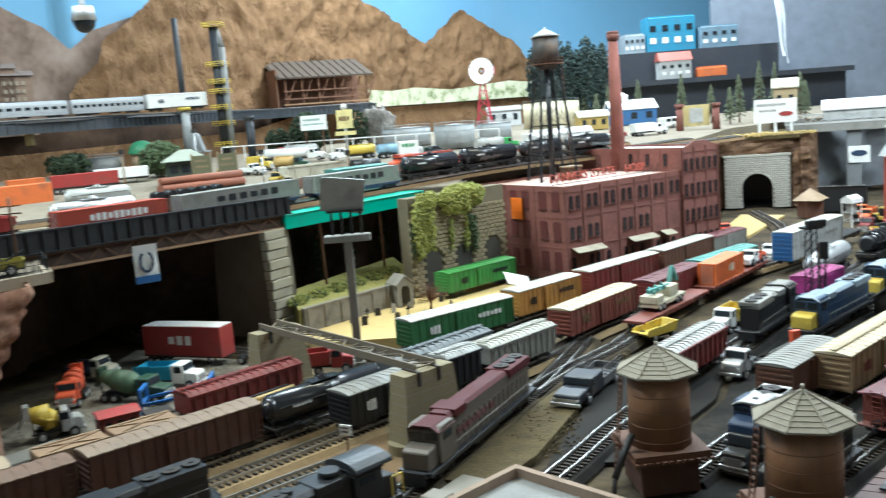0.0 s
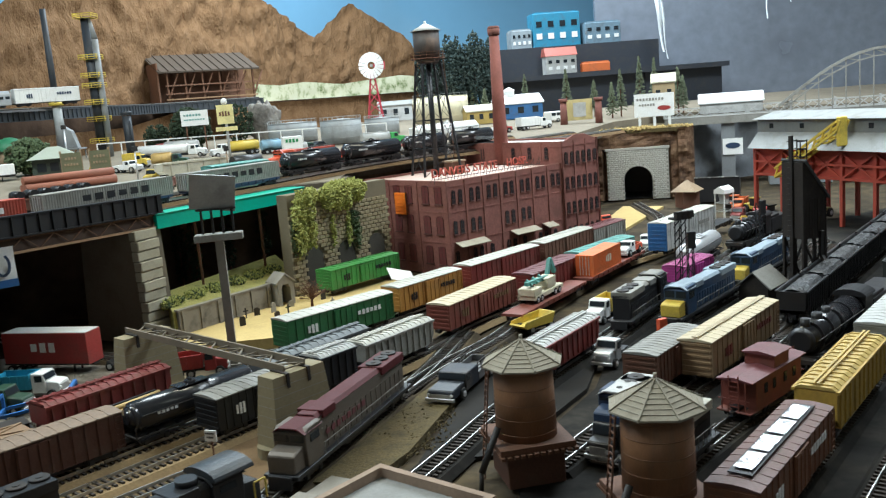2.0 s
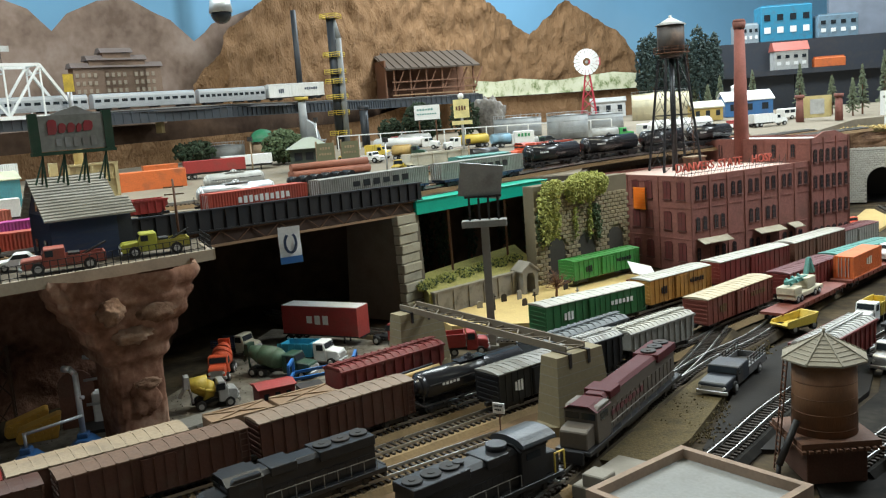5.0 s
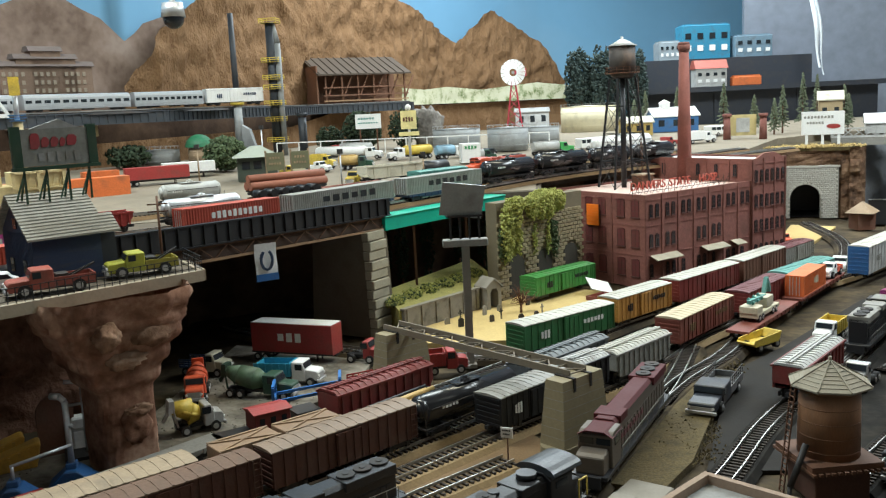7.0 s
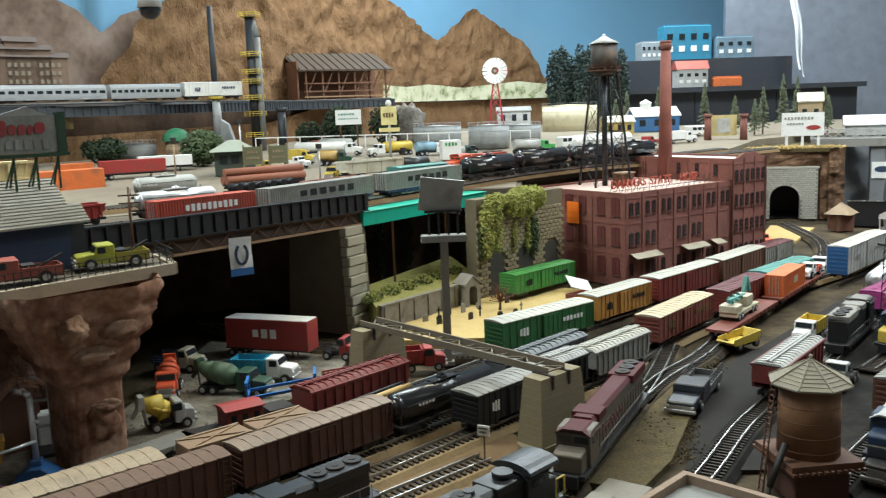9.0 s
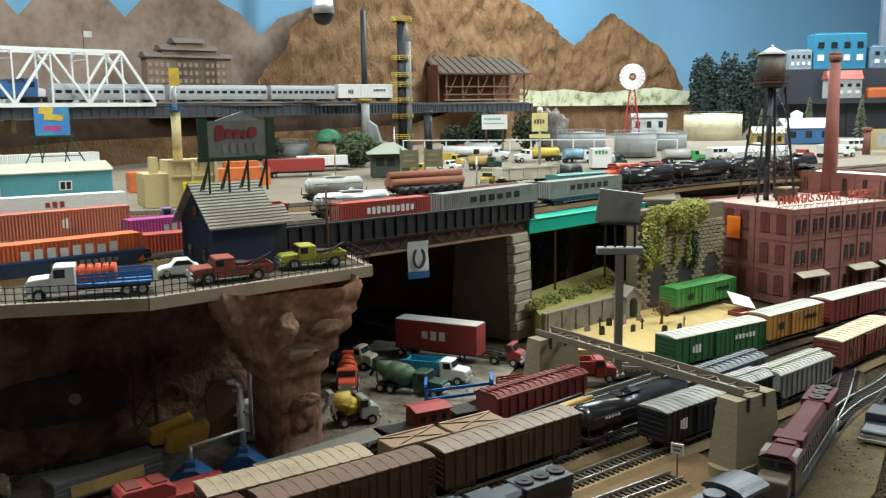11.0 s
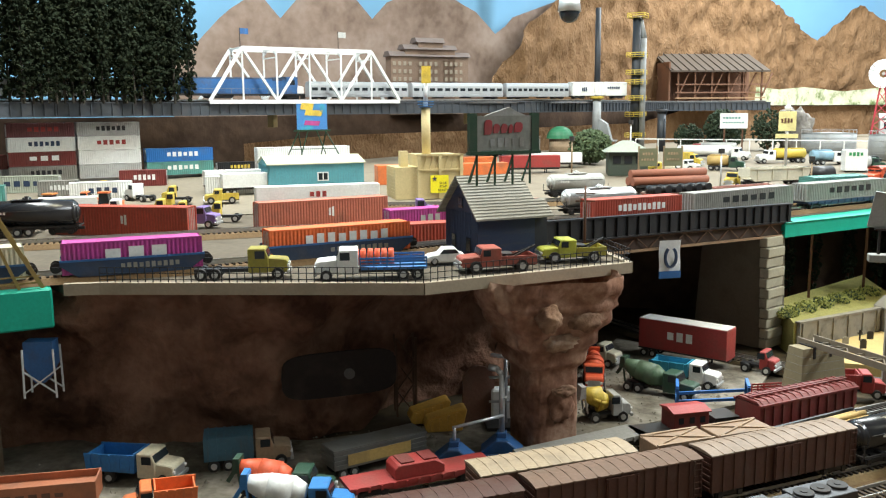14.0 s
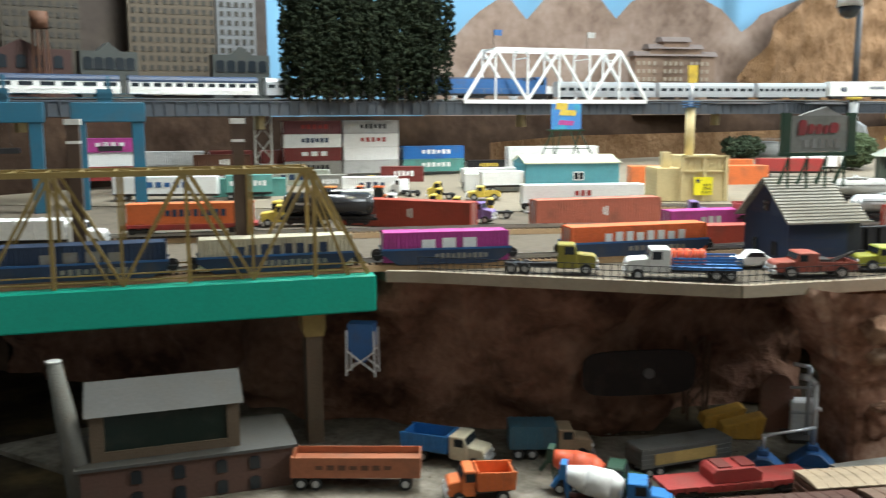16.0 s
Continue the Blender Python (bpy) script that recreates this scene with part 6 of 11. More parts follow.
part("frame", bm, M_iron, sg)
# rooftop letters on a frame
R = Matrix.Translation((FX, FY, 0)) @ Matrix.Rotation(radians(FA), 4, "Z")
rs = thing("rooftop_sign", "red rooftop letters on a thin frame along the parapet", "sign", *(R @ Vector((-0.02, 0.026, FH))), FA)
M_letter = mat("faded_red_letters", (0.45, 0.09, 0.06), 0.6)
for text, x in (("DANVERS", 0.058), ("STATE", 0.153), ("HOSP.", 0.245)):
    word(text, 0.0235, M_letter, rs, pose(x, 0, 0.015, 90, 0, 0), "word", 0.0012, 1.0)
bm = B()
beam(bm, (0.015, 0.002, 0.003), (0.315, 0.002, 0.003), 0.001)
for i in range(18):
    x = 0.015 + 0.30 * i / 17
    beam(bm, (x, 0.002, -0.005), (x, 0.002, 0.018), 0.0007)
    beam(bm, (x, 0.002, 0.014), (x, 0.014, -0.004), 0.0007)
part("sign_frame", bm, M_iron, rs)
# chimney
ch = thing("factory_chimney", "tall tapered brick factory chimney", "chimney", 0.398, 2.232, FH - 0.01, 0)
bm = B()
cy(bm, (0, 0, 0), (0, 0, 0.30), 0.0175, 0.011, seg=20)
part("shaft", bm, mat("chimney_brick", (0.24, 0.085, 0.065), 0.8, var=0.3, scale=30, dirt=0.4, dirt_col=(0.12, 0.05, 0.04)), ch)
bm = B()
cy(bm, (0, 0, 0.298), (0, 0, 0.312), 0.013, 0.0145, seg=20)
cy(bm, (0, 0, 0.312), (0, 0, 0.318), 0.0145, 0.012, seg=20)
part("crown", bm, M_brick, ch)
# rooftop hut
rh = thing("roof_hut", "small brown stair hut on the flat roof", "hut", *(R @ Vector((0.16, 0.15, FH - 0.0045))), FA)
bm = B()
bx(bm, -0.018, 0.018, -0.014, 0.014, 0, 0.026)
part("hut_wall", bm, M_wood, rh)
bm = B()
bx(bm, -0.02, 0.02, -0.016, 0.016, 0.026, 0.029)
part("hut_roof", bm, C_tan, rh)

# ---- water tower on the roof ----
wt = thing("water_tower", "black lattice water tower with a white conical roof", "water tower", 0.245, 2.09, FH - 0.0045, 20)
zt = 0.235
for k in range(4):
    bm = B()
    a = radians(45 + 90 * k)
    beam(bm, (0.059 * math.cos(a), 0.059 * math.sin(a), 0), (0.029 * math.cos(a), 0.029 * math.sin(a), zt), 0.0042)
    part("leg", bm, M_black, wt)
for j in range(4):
    z0, z1 = zt * j / 4, zt * (j + 1) / 4
    r0, r1 = 0.059 - 0.03 * j / 4, 0.059 - 0.03 * (j + 1) / 4
    bm = B()
    for k in range(4):
        a, b = radians(45 + 90 * k), radians(135 + 90 * k)
        beam(bm, (r1 * math.cos(a), r1 * math.sin(a), z1), (r1 * math.cos(b), r1 * math.sin(b), z1), 0.0016)
        beam(bm, (r0 * math.cos(a), r0 * math.sin(a), z0), (r1 * math.cos(b), r1 * math.sin(b), z1), 0.0009)
        beam(bm, (r0 * math.cos(b), r0 * math.sin(b), z0), (r1 * math.cos(a), r1 * math.sin(a), z1), 0.0009)
    split("brace", "brace", bm, M_black, wt)
bm = B()
cy(bm, (0, 0, 0), (0, 0, zt), 0.006, seg=10)
part("riser_pipe", bm, M_black, wt)
bm = B()
cy(bm, (0, 0, zt + 0.012), (0, 0, zt + 0.068), 0.028, seg=28)
cy(bm, (0, 0, zt + 0.0), (0, 0, zt + 0.012), 0.02, 0.028, seg=28)
part("tank", bm, mat("rusty_black_tank", (0.07, 0.06, 0.055), 0.6, dirt=0.6, dirt_col=(0.25, 0.16, 0.11)), wt)
bm = B()
cy(bm, (0, 0, zt + 0.068), (0, 0, zt + 0.084), 0.033, 0.002, seg=12)
cy(bm, (0, 0, zt + 0.083), (0, 0, zt + 0.088), 0.003, seg=8)
part("tank_roof", bm, M_white, wt)
bm = B()
cy(bm, (0, 0, zt + 0.010), (0, 0, zt + 0.012), 0.0365, seg=28)
for k in range(16):
    a = 2 * math.pi * k / 16
    beam(bm, (0.0355 * math.cos(a), 0.0355 * math.sin(a), zt + 0.012), (0.0355 * math.cos(a), 0.0355 * math.sin(a), zt + 0.024), 0.0009)
for zz in (0.018, 0.024):
    for k in range(16):
        a, b = 2 * math.pi * k / 16, 2 * math.pi * (k + 1) / 16
        beam(bm, (0.0355 * math.cos(a), 0.0355 * math.sin(a), zt + zz), (0.0355 * math.cos(b), 0.0355 * math.sin(b), zt + zz), 0.0008)
part("walkway", bm, M_wood, wt)
bm = B()
for s in (-1, 1):
    beam(bm, (0.046 + 0.0, s * 0.003, 0), (0.034, s * 0.003, zt + 0.02), 0.001)
for i in range(30):
    u = i / 30
    beam(bm, (0.046 - 0.012 * u, -0.003, u * zt), (0.046 - 0.012 * u, 0.003, u * zt), 0.0008)
part("ladder", bm, M_wood, wt)

# ---- wooden water tanks in front ----
M_tank = mat("brown_tank_wood", (0.19, 0.09, 0.04), 0.55, var=0.25, scale=40, stretch=(3, 3, 0.6), dirt=0.3)
M_hoop = mat("brown_hoop", (0.15, 0.072, 0.034), 0.6)
M_troof = mat("grey_shingle", (0.30, 0.27, 0.21), 0.85, var=0.2, scale=50, dirt=0.3)
for tx, ty in ((0.311, 0.933), (0.397, 0.80)):
    tk = thing("water_tank", "round brown water tank with an octagonal grey roof", "water tank", tx, ty, 0.0015, 12, "water tanks")
    bm = B()
    cy(bm, (0, 0, 0.040), (0, 0, 0.108), 0.0275, 0.0265, seg=32)
    part("tank", bm, M_tank, tk)
    for j in range(5):
        bm = B()
        z = 0.046 + j * 0.0135
        cy(bm, (0, 0, z), (0, 0, z + 0.0007), 0.0277 - 0.0147 * (z - 0.04), seg=32)
        part("hoop", bm, M_hoop, tk)
    bm = B()
    n = 8
    apex = bm.verts.new((0, 0, 0.127))
    ring = [bm.verts.new((0.037 * math.cos(2 * math.pi * k / n), 0.037 * math.sin(2 * math.pi * k / n), 0.107)) for k in range(n)]
    low = [bm.verts.new((0.037 * math.cos(2 * math.pi * k / n), 0.037 * math.sin(2 * math.pi * k / n), 0.1055)) for k in range(n)]
    for k in range(n):
        bm.faces.new((ring[k], ring[(k + 1) % n], apex))
        bm.faces.new((low[k], low[(k + 1) % n], ring[(k + 1) % n], ring[k]))
    bm.faces.new(low[::-1])
    for k in range(n):
        a = 2 * math.pi * k / n
        beam(bm, (0.037 * math.cos(a), 0.037 * math.sin(a), 0.1075), (0, 0, 0.1275), 0.0012)
        for j in range(1, 8):
            u = j / 8
            b = 2 * math.pi * (k + 1) / n
            r = 0.037 * (1 - u)
            z = 0.107 + 0.02 * u + 0.0002
            beam(bm, (r * math.cos(a), r * math.sin(a), z), (r * math.cos(b), r * math.sin(b), z), 0.0007)
    cy(bm, (0, 0, 0.126), (0, 0, 0.131), 0.0015, seg=8)
    part("tank_roof", bm, M_troof, tk)
    bm = B()
    bx(bm, -0.034, 0.034, -0.034, 0.034, 0.035, 0.040)
    for i in range(12):
        x = -0.036 + 0.072 * (i + 0.5) / 12
        bx(bm, x - 0.0018, x + 0.0018, -0.038, 0.038, 0.0325, 0.035)
    split("platform", "joist", bm, M_wood, tk)
    bm = B()
    bx(bm, -0.026, 0.026, -0.026, 0.026, 0, 0.0325)
    part("base_house", bm, mat("dark_boards", (0.075, 0.033, 0.02), 0.75, var=0.3, scale=60), tk, bevel=0.0008)
    bm = B()
    for s in (-1, 1):
        beam(bm, (-0.04, s * 0.004 + 0.01, 0.0), (-0.029, s * 0.004 + 0.01, 0.108), 0.0012)
    for i in range(20):
        u = i / 20
        beam(bm, (-0.04 + 0.011 * u, 0.006, 0.108 * u), (-0.04 + 0.011 * u, 0.014, 0.108 * u), 0.001)
    part("ladder", bm, M_wood, tk)
    bm = B()
    cy(bm, (-0.03, -0.015, 0.055), (-0.05, -0.025, 0.02), 0.003, seg=10)
    cy(bm, (-0.05, -0.025, 0.02), (-0.052, -0.026, 0.0), 0.002, seg=8)
    part("spout", bm, M_iron, tk)

# ---- gantry over the tracks: two tapered piers and a lattice bridge ----
gt = thing("track_gantry", "tan stone-block gantry with a lattice bridge across the tracks", "gantry", 0, 0, 0, 0)


def gantry_pier(cx, cy_, rz, h):
    bm = B()
    m = pose(cx, cy_, 0, 0, 0, rz)
    n = 1
    for j in range(n):
        z0, z1 = 0.012 + (h - 0.012) * j / n, 0.012 + (h - 0.012) * (j + 1) / n - 0.0002
        a0, a1 = 0.018 - 0.006 * (z0 / h), 0.018 - 0.006 * (z1 / h)
        b0, b1 = 0.040 - 0.007 * (z0 / h), 0.040 - 0.007 * (z1 / h)
        vs = []
        for z, a, b in ((z0, a0, b0), (z1, a1, b1)):
            vs.append([bm.verts.new(m @ Vector((x, y, z))) for x, y in ((-a, -b), (a, -b), (a, b), (-a, b))])
        for k in range(4):
            bm.faces.new((vs[0][k], vs[0][(k + 1) % 4], vs[1][(k + 1) % 4], vs[1][k]))
        bm.faces.new(vs[1])
        bm.faces.new(vs[0][::-1])
    pr = part("pier", bm, M_gantry, gt)
    for k in range(1, 7):
        z = 0.012 + (h - 0.012) * k / 7
        a, b = 0.0181 - 0.006 * (z / h), 0.0401 - 0.007 * (z / h)
        bm = B()
        bx(bm, -a, a, -b, b, z - 0.0003, z + 0.0003, m)
        part("course_joint", bm, MATS["concrete_grey"], pr)
    bm = B()
    pts = [(0.02 * math.cos(a), (0.028 if math.sin(a) >= 0 else -0.028) + 0.02 * math.sin(a)) for a in (2 * math.pi * k / 24 for k in range(24))]
    slab(bm, pts, 0, 0.012)
    for v in bm.verts:
        v.co = m @ v.co
    part("pier_base", bm, M_gantry, pr)
    bm = B()
    for k in (-0.015, 0.012):
        bx(bm, -0.0136, 0.0136, k - 0.0018, k + 0.0018, h - 0.014, h + 0.0012, m)
    part("bearing_slot", bm, M_iron, pr)
    return pr


gantry_pier(0.084, 1.052, -42, 0.083)
gantry_pier(-0.137, 1.262, -42, 0.083)
bm = B()
g0, g1 = Vector((0.088, 1.05, 0.086)), Vector((-0.15, 1.275, 0.086))
nn = Vector((-(g1 - g0).y, (g1 - g0).x, 0)).normalized() * 0.013
for s in (-1, 1):
    beam(bm, g0 + nn * s, g1 + nn * s, 0.0022, 0.008)
K = 12
for i in range(K):
    a, b = g0.lerp(g1, i / K), g0.lerp(g1, (i + 1) / K)
    s = 1 if i % 2 else -1
    beam(bm, a + nn * s, b - nn * s, 0.0016)
    beam(bm, a + nn, a - nn, 0.0014)
part("lattice_bridge", bm, mat("grey_brown_plastic", (0.17, 0.14, 0.10), 0.7), gt)
bm = B()
m = look(g0.lerp(g1, 0.35) - nn.normalized() * 0.0148, g0.lerp(g1, 0.35) - nn.normalized() * 0.1)
bx(bm, -0.014, 0.014, -0.0022, 0.0022, 0, 0.0006, m)
part("name_plate", bm, M_gantry, gt)

# small white track sign
ts = thing("track_sign", "small white notice board on a thin post between the tracks", "sign", 0.012, 0.992, 0.0, -20)
bm = B()
beam(bm, (0, 0, 0), (0, 0, 0.045), 0.0012)
part("post", bm, M_wood, ts)
bm = B()
bx(bm, -0.0065, 0.0065, -0.002, -0.0008, 0.035, 0.046)
part("board", bm, M_white, ts)
bars(ts, M_black, 0, 0.043, 5, 0.010, 0.0018, -0.0021)
bars(ts, M_black, 0, 0.039, 4, 0.008, 0.0018, -0.0021)

# near flat-roofed building
nb = thing("flat_roof_building", "low building with a grey roof inside a tan parapet", "building", 0.192, 0.775, 0.0, -40)
bm = B()
bx(bm, -0.055, 0.055, -0.055, 0.055, 0, 0.046)
for b in ((-0.058, 0.058, 0.052, 0.058), (-0.058, 0.058, -0.058, -0.052), (-0.058, -0.052, -0.052, 0.052), (0.052, 0.058, -0.052, 0.052)):
    bx(bm, *b, 0.040, 0.0555)
part("wall", bm, mat("tan_parapet", (0.30, 0.215, 0.155), 0.8, dirt=0.4), nb)
bm = B()
bx(bm, -0.052, 0.052, -0.052, 0.052, 0.046, 0.0475)
part("roof", bm, mat("grey_felt", (0.27, 0.27, 0.26), 0.9), nb)
pv = thing("loading_dock", "low grey concrete platform with a small block", "platform", 0.135, 0.905, 0.0, 60)
bm = B()
bx(bm, -0.05, 0.03, -0.022, 0.022, 0, 0.012)
part("slab", bm, M_concrete, pv, bevel=0.001)
bm = B()
bx(bm, -0.048, -0.028, -0.01, 0.012, 0.012, 0.024)
part("block", bm, M_concrete, pv, bevel=0.001)

# ---- girder viaduct at the deck edge ----
G0, G1 = Vector((-0.475, 1.12)), Vector((-0.197, 1.59))
gx, gy, gl, ga = between(G0, G1)
gv = thing("girder_viaduct", "black plate girder viaduct with a rusty lattice below", "bridge", gx, gy, 0, ga)


def lean(bm):
    """The girder climbs a little towards the rim."""
    for v in bm.verts:
        v.co.z += 0.011 * (0.5 - v.co.x / gl)
    return bm


bm = B()
bx(bm, -gl / 2, gl / 2, -0.002, 0.002, 0.198, 0.228)
part("web_plate", lean(bm), M_black, gv)
for zz in (0.198, 0.226):
    bm = B()
    bx(bm, -gl / 2, gl / 2, -0.005, 0.005, zz, zz + 0.002)
    part("flange", lean(bm), M_black, gv)
for i in range(26):
    x = -gl / 2 + gl * (i + 0.5) / 26
    bm = B()
    bx(bm, x - 0.0008, x + 0.0008, -0.005, -0.002, 0.200, 0.226)
    part("rib", lean(bm), M_black, gv)
M_rust = mat("rusty_lattice", (0.11, 0.055, 0.03), 0.8, dirt=0.4)
bm = B()
bx(bm, -gl / 2, gl / 2, 0.003, 0.005, 0.179, 0.198)
part("back_panel", lean(bm), mat("rusty_panel", (0.05, 0.028, 0.018), 0.85, dirt=0.4), gv)
for zz, w in ((0.177, 0.0035), (0.196, 0.002)):
    bm = B()
    beam(bm, (-gl / 2, 0, zz), (gl / 2, 0, zz), 0.003, w)
    part("chord", lean(bm), mat("tan_chord", (0.26, 0.16, 0.09), 0.8, dirt=0.4) if zz < 0.18 else M_rust, gv)
for i in range(22):
    x0, x1 = -gl / 2 + gl * i / 22, -gl / 2 + gl * (i + 1) / 22
    bm = B()
    beam(bm, (x0, 0, 0.178 if i % 2 else 0.196), (x1, 0, 0.196 if i % 2 else 0.178), 0.0013)
    part("lattice_bar", lean(bm), M_rust, gv)
bm = B()
bx(bm, -gl / 2, gl / 2, 0.006, 0.11, 0.186, 0.2)
part("deck_slab", bm, M_iron, gv)
E0, E1 = (-0.205, 1.575), (-0.012, 1.865)
ex, ey, el, ea = between(E0, E1)
gg = thing("green_girder", "turquoise plate girder carrying the deck track", "bridge", ex, ey, 0, ea)
bm = B()
bx(bm, -el / 2, el / 2, -0.004, 0.004, 0.174, 0.197)
bx(bm, -el / 2, el / 2, -0.007, 0.05, 0.197, 0.1985)
part("plate_girder", bm, M_green, gg, bevel=0.0006)
for t in (0.25, 0.68):
    st = thing("strut", "thin slanting timber strut under the green girder", "strut", E0[0] + (E1[0] - E0[0]) * t, E0[1] + (E1[1] - E0[1]) * t, 0, ea, "struts under the girder")
    bm = B()
    beam(bm, (0, 0.01, 0.174), (0.012, 0.02, 0.03), 0.004)
    part("timber", bm, M_wood, st)

# banner under the viaduct
bn = thing("banner", "small white banner with a blue horseshoe emblem", "banner", -0.336, 1.335, 0.141, ga - 20)
bm = B()
bmesh.ops.create_grid(bm, x_segments=8, y_segments=12, size=1)
for v in bm.verts:
    v.co = Vector((v.co.x * 0.0165, 0.0012 * math.sin(v.co.y * 4), 0.027 + v.co.y * 0.027))
part("cloth", bm, M_white, bn)
bm = B()
bx(bm, -0.0168, 0.0168, -0.0022, 0.0, 0.0, 0.010)
part("hem", bm, C_blue, bn)
bm = B()
for k in range(14):
    a0, a1 = radians(120 + 300 * k / 14), radians(120 + 300 * (k + 1) / 14)
    beam(bm, (0.0085 * math.cos(a0), -0.003, 0.030 + 0.014 * math.sin(a0)), (0.0085 * math.cos(a1), -0.003, 0.030 + 0.014 * math.sin(a1)), 0.0032)
part("emblem", bm, C_navy, bn)

# ---- concrete pier with stone quoins ----
pr = thing("viaduct_pier", "tall dark concrete pier with pale stone quoins on its edge", "pier", -0.222, 1.53, 0, -25)
bm = B()
vs = []
for z, a in ((0.0, 0.0), (0.179, 0.012)):
    vs.append([bm.verts.new(p) for p in ((-0.13 + a, 0, z), (0.0 - a * 0.6, 0, z), (0.0 - a * 0.6, 0.06, z), (-0.13 + a, 0.06, z))])
for k in range(4):
    bm.faces.new((vs[0][k], vs[0][(k + 1) % 4], vs[1][(k + 1) % 4], vs[1][k]))
bm.faces.new(vs[1])
bm.faces.new(vs[0][::-1])
body = part("pier_body", bm, mat("dark_concrete", (0.135, 0.11, 0.078), 0.9, dirt=0.5, dirt_col=(0.08, 0.065, 0.045)), pr)
bm = B()
bx(bm, -0.008, 0.008, -0.003, 0.045, 0, 0.0148)
soften(bm, 0.0012)
Q_me = mesh_of(bm, mat("pale_quoin", (0.36, 0.33, 0.25), 0.9, dirt=0.35))
for i in range(11):
    u = i / 11
    q = shared("stone", Q_me, pr, 0.0 - 0.0072 * u + (0.0012 if i % 2 else -0.0008), 0, 0.002 + i * 0.0161)
    q.scale = (1.0 if i % 2 else 0.85, 1, 1)

M_rustmast = mat("rusty_mast", (0.09, 0.05, 0.03), 0.8)

# ---- rock pillar and overhang ----


def lump(name, centre, radii, material, parent, seed, rough=0.35, freq=2.2, sub=4, flat=0.0):
    bm = B()
    bmesh.ops.create_icosphere(bm, subdivisions=sub, radius=1)
    for v in bm.verts:
        n = v.co.normalized()
        d = 1 + rough * noise.fractal(n * freq + Vector((seed * 7.3, seed * 3.1, 0)), 1.0, 2.0, 4)
        v.co = Vector((n.x * radii[0] * d, n.y * radii[1] * d, n.z * radii[2] * d)) + Vector(centre)
    for f in bm.faces:
        f.smooth = True
    return part(name, bm, material, parent)


rp = thing("rock_pillar", "carved red rock pillar holding up the deck corner", "rock", -0.42, 1.004, 0, 51)
bm = B()
RINGS = 52
grid = []
for j in range(RINGS + 1):
    u = j / RINGS
    z = -0.003 + 0.2 * u
    w = min(1, max(0, (z - 0.092) / 0.09))
    step = 0.35 * w + 0.65 * (math.floor(w * 4) + min(1, (w * 4 % 1) * 3)) / 4
    hx_, hy_ = 0.031 + 0.050 * step, 0.030 + 0.036 * step
    ox, oy = 0.012 - 0.008 * w, -0.004 * w
    row = []
    for k in range(72):
        a = 2 * math.pi * k / 72
        ca, sa = math.cos(a), math.sin(a)
        e = 0.36 + 0.25 * w
        q = Vector((ca, sa, z * 9))
        lobes = noise.fractal(q * 1.4 + Vector((3.1, 0, 1.7)), 1.0, 2.0, 3)
        fine = noise.fractal(q * 6.0, 1.0, 2.0, 3)
        d = 1 + (0.04 + 0.10 * w) * lobes + (0.03 + 0.045 * w) * fine
        d -= 0.04 * w * max(0, math.sin(z * 190 + 2 * lobes)) ** 3
        if ca < 0:
            d *= 1 - 0.16 * w
        row.append(bm.verts.new((ox + hx_ * d * math.copysign(abs(ca) ** e, ca), oy + hy_ * d * math.copysign(abs(sa) ** e, sa), z)))
    grid.append(row)
for a, b in zip(grid, grid[1:]):
    for k in range(72):
        f = bm.faces.new((a[k], a[(k + 1) % 72], b[(k + 1) % 72], b[k]))
        f.smooth = True
M_pillar = rock_mat("carved_pillar_rock", (0.10, 0.045, 0.027), (0.25, 0.13, 0.085), (0.48, 0.31, 0.22), 22, 0.6, 0.004)
part("rock_column", bm, M_pillar, rp)
# paler copy of the pillar rock paints light on the capital and ledges
M_lit_rock = rock_mat("lit_rock", (0.14, 0.07, 0.045), (0.28, 0.17, 0.11), (0.46, 0.33, 0.24), 26, 0.8, 0.006)
lump("boulder", (-0.020, -0.060, 0.160), (0.014, 0.012, 0.013), M_lit_rock, rp, 3, 0.3, 1.6)
lump("boulder", (0.030, -0.056, 0.152), (0.020, 0.010, 0.012), M_lit_rock, rp, 14, 0.5, 2.2, 3)
lump("boulder", (0.004, -0.046, 0.128), (0.022, 0.009, 0.009), M_lit_rock, rp, 16, 0.5, 2.2, 3)
lump("boulder", (0.016, -0.030, 0.052), (0.016, 0.007, 0.020), M_pillar, rp, 8, 0.3, 1.6)
lump("boulder", (0.018, -0.033, 0.068), (0.014, 0.006, 0.007), M_lit_rock, rp, 5, 0.35, 2.0)
lt = thing("lattice_tower", "dark steel lattice mast in the shade below the deck", "mast", -0.600, 1.03, 0.002, 35)
for sx in (-1, 1):
    for sy in (-1, 1):
        bm = B()
        beam(bm, (sx * 0.012, sy * 0.012, 0), (sx * 0.012, sy * 0.012, 0.1), 0.0025)
        part("leg", bm, M_rustmast, lt)
for j in range(3):
    for k in range(4):
        a, b = radians(45 + 90 * k), radians(135 + 90 * k)
        r = 0.012 * math.sqrt(2)
        z0, z1 = 0.1 * j / 3, 0.1 * (j + 1) / 3
        bm = B()
        beam(bm, (r * math.cos(a), r * math.sin(a), z0 if j % 2 else z1), (r * math.cos(b), r * math.sin(b), z1 if j % 2 else z0), 0.0016)
        part("brace", bm, M_rustmast, lt)
tn = thing("tunnel_door", "round-topped tan board closing a tunnel mouth", "door", -0.505, 1.04, 0.002, 40)
bm = B()
prism(bm, [(-0.02, 0), (0.02, 0)] + [(0.02 * math.cos(a), 0.05 + 0.02 * math.sin(a)) for a in (math.pi * k / 10 for k in range(11))], -0.002, 0.002)
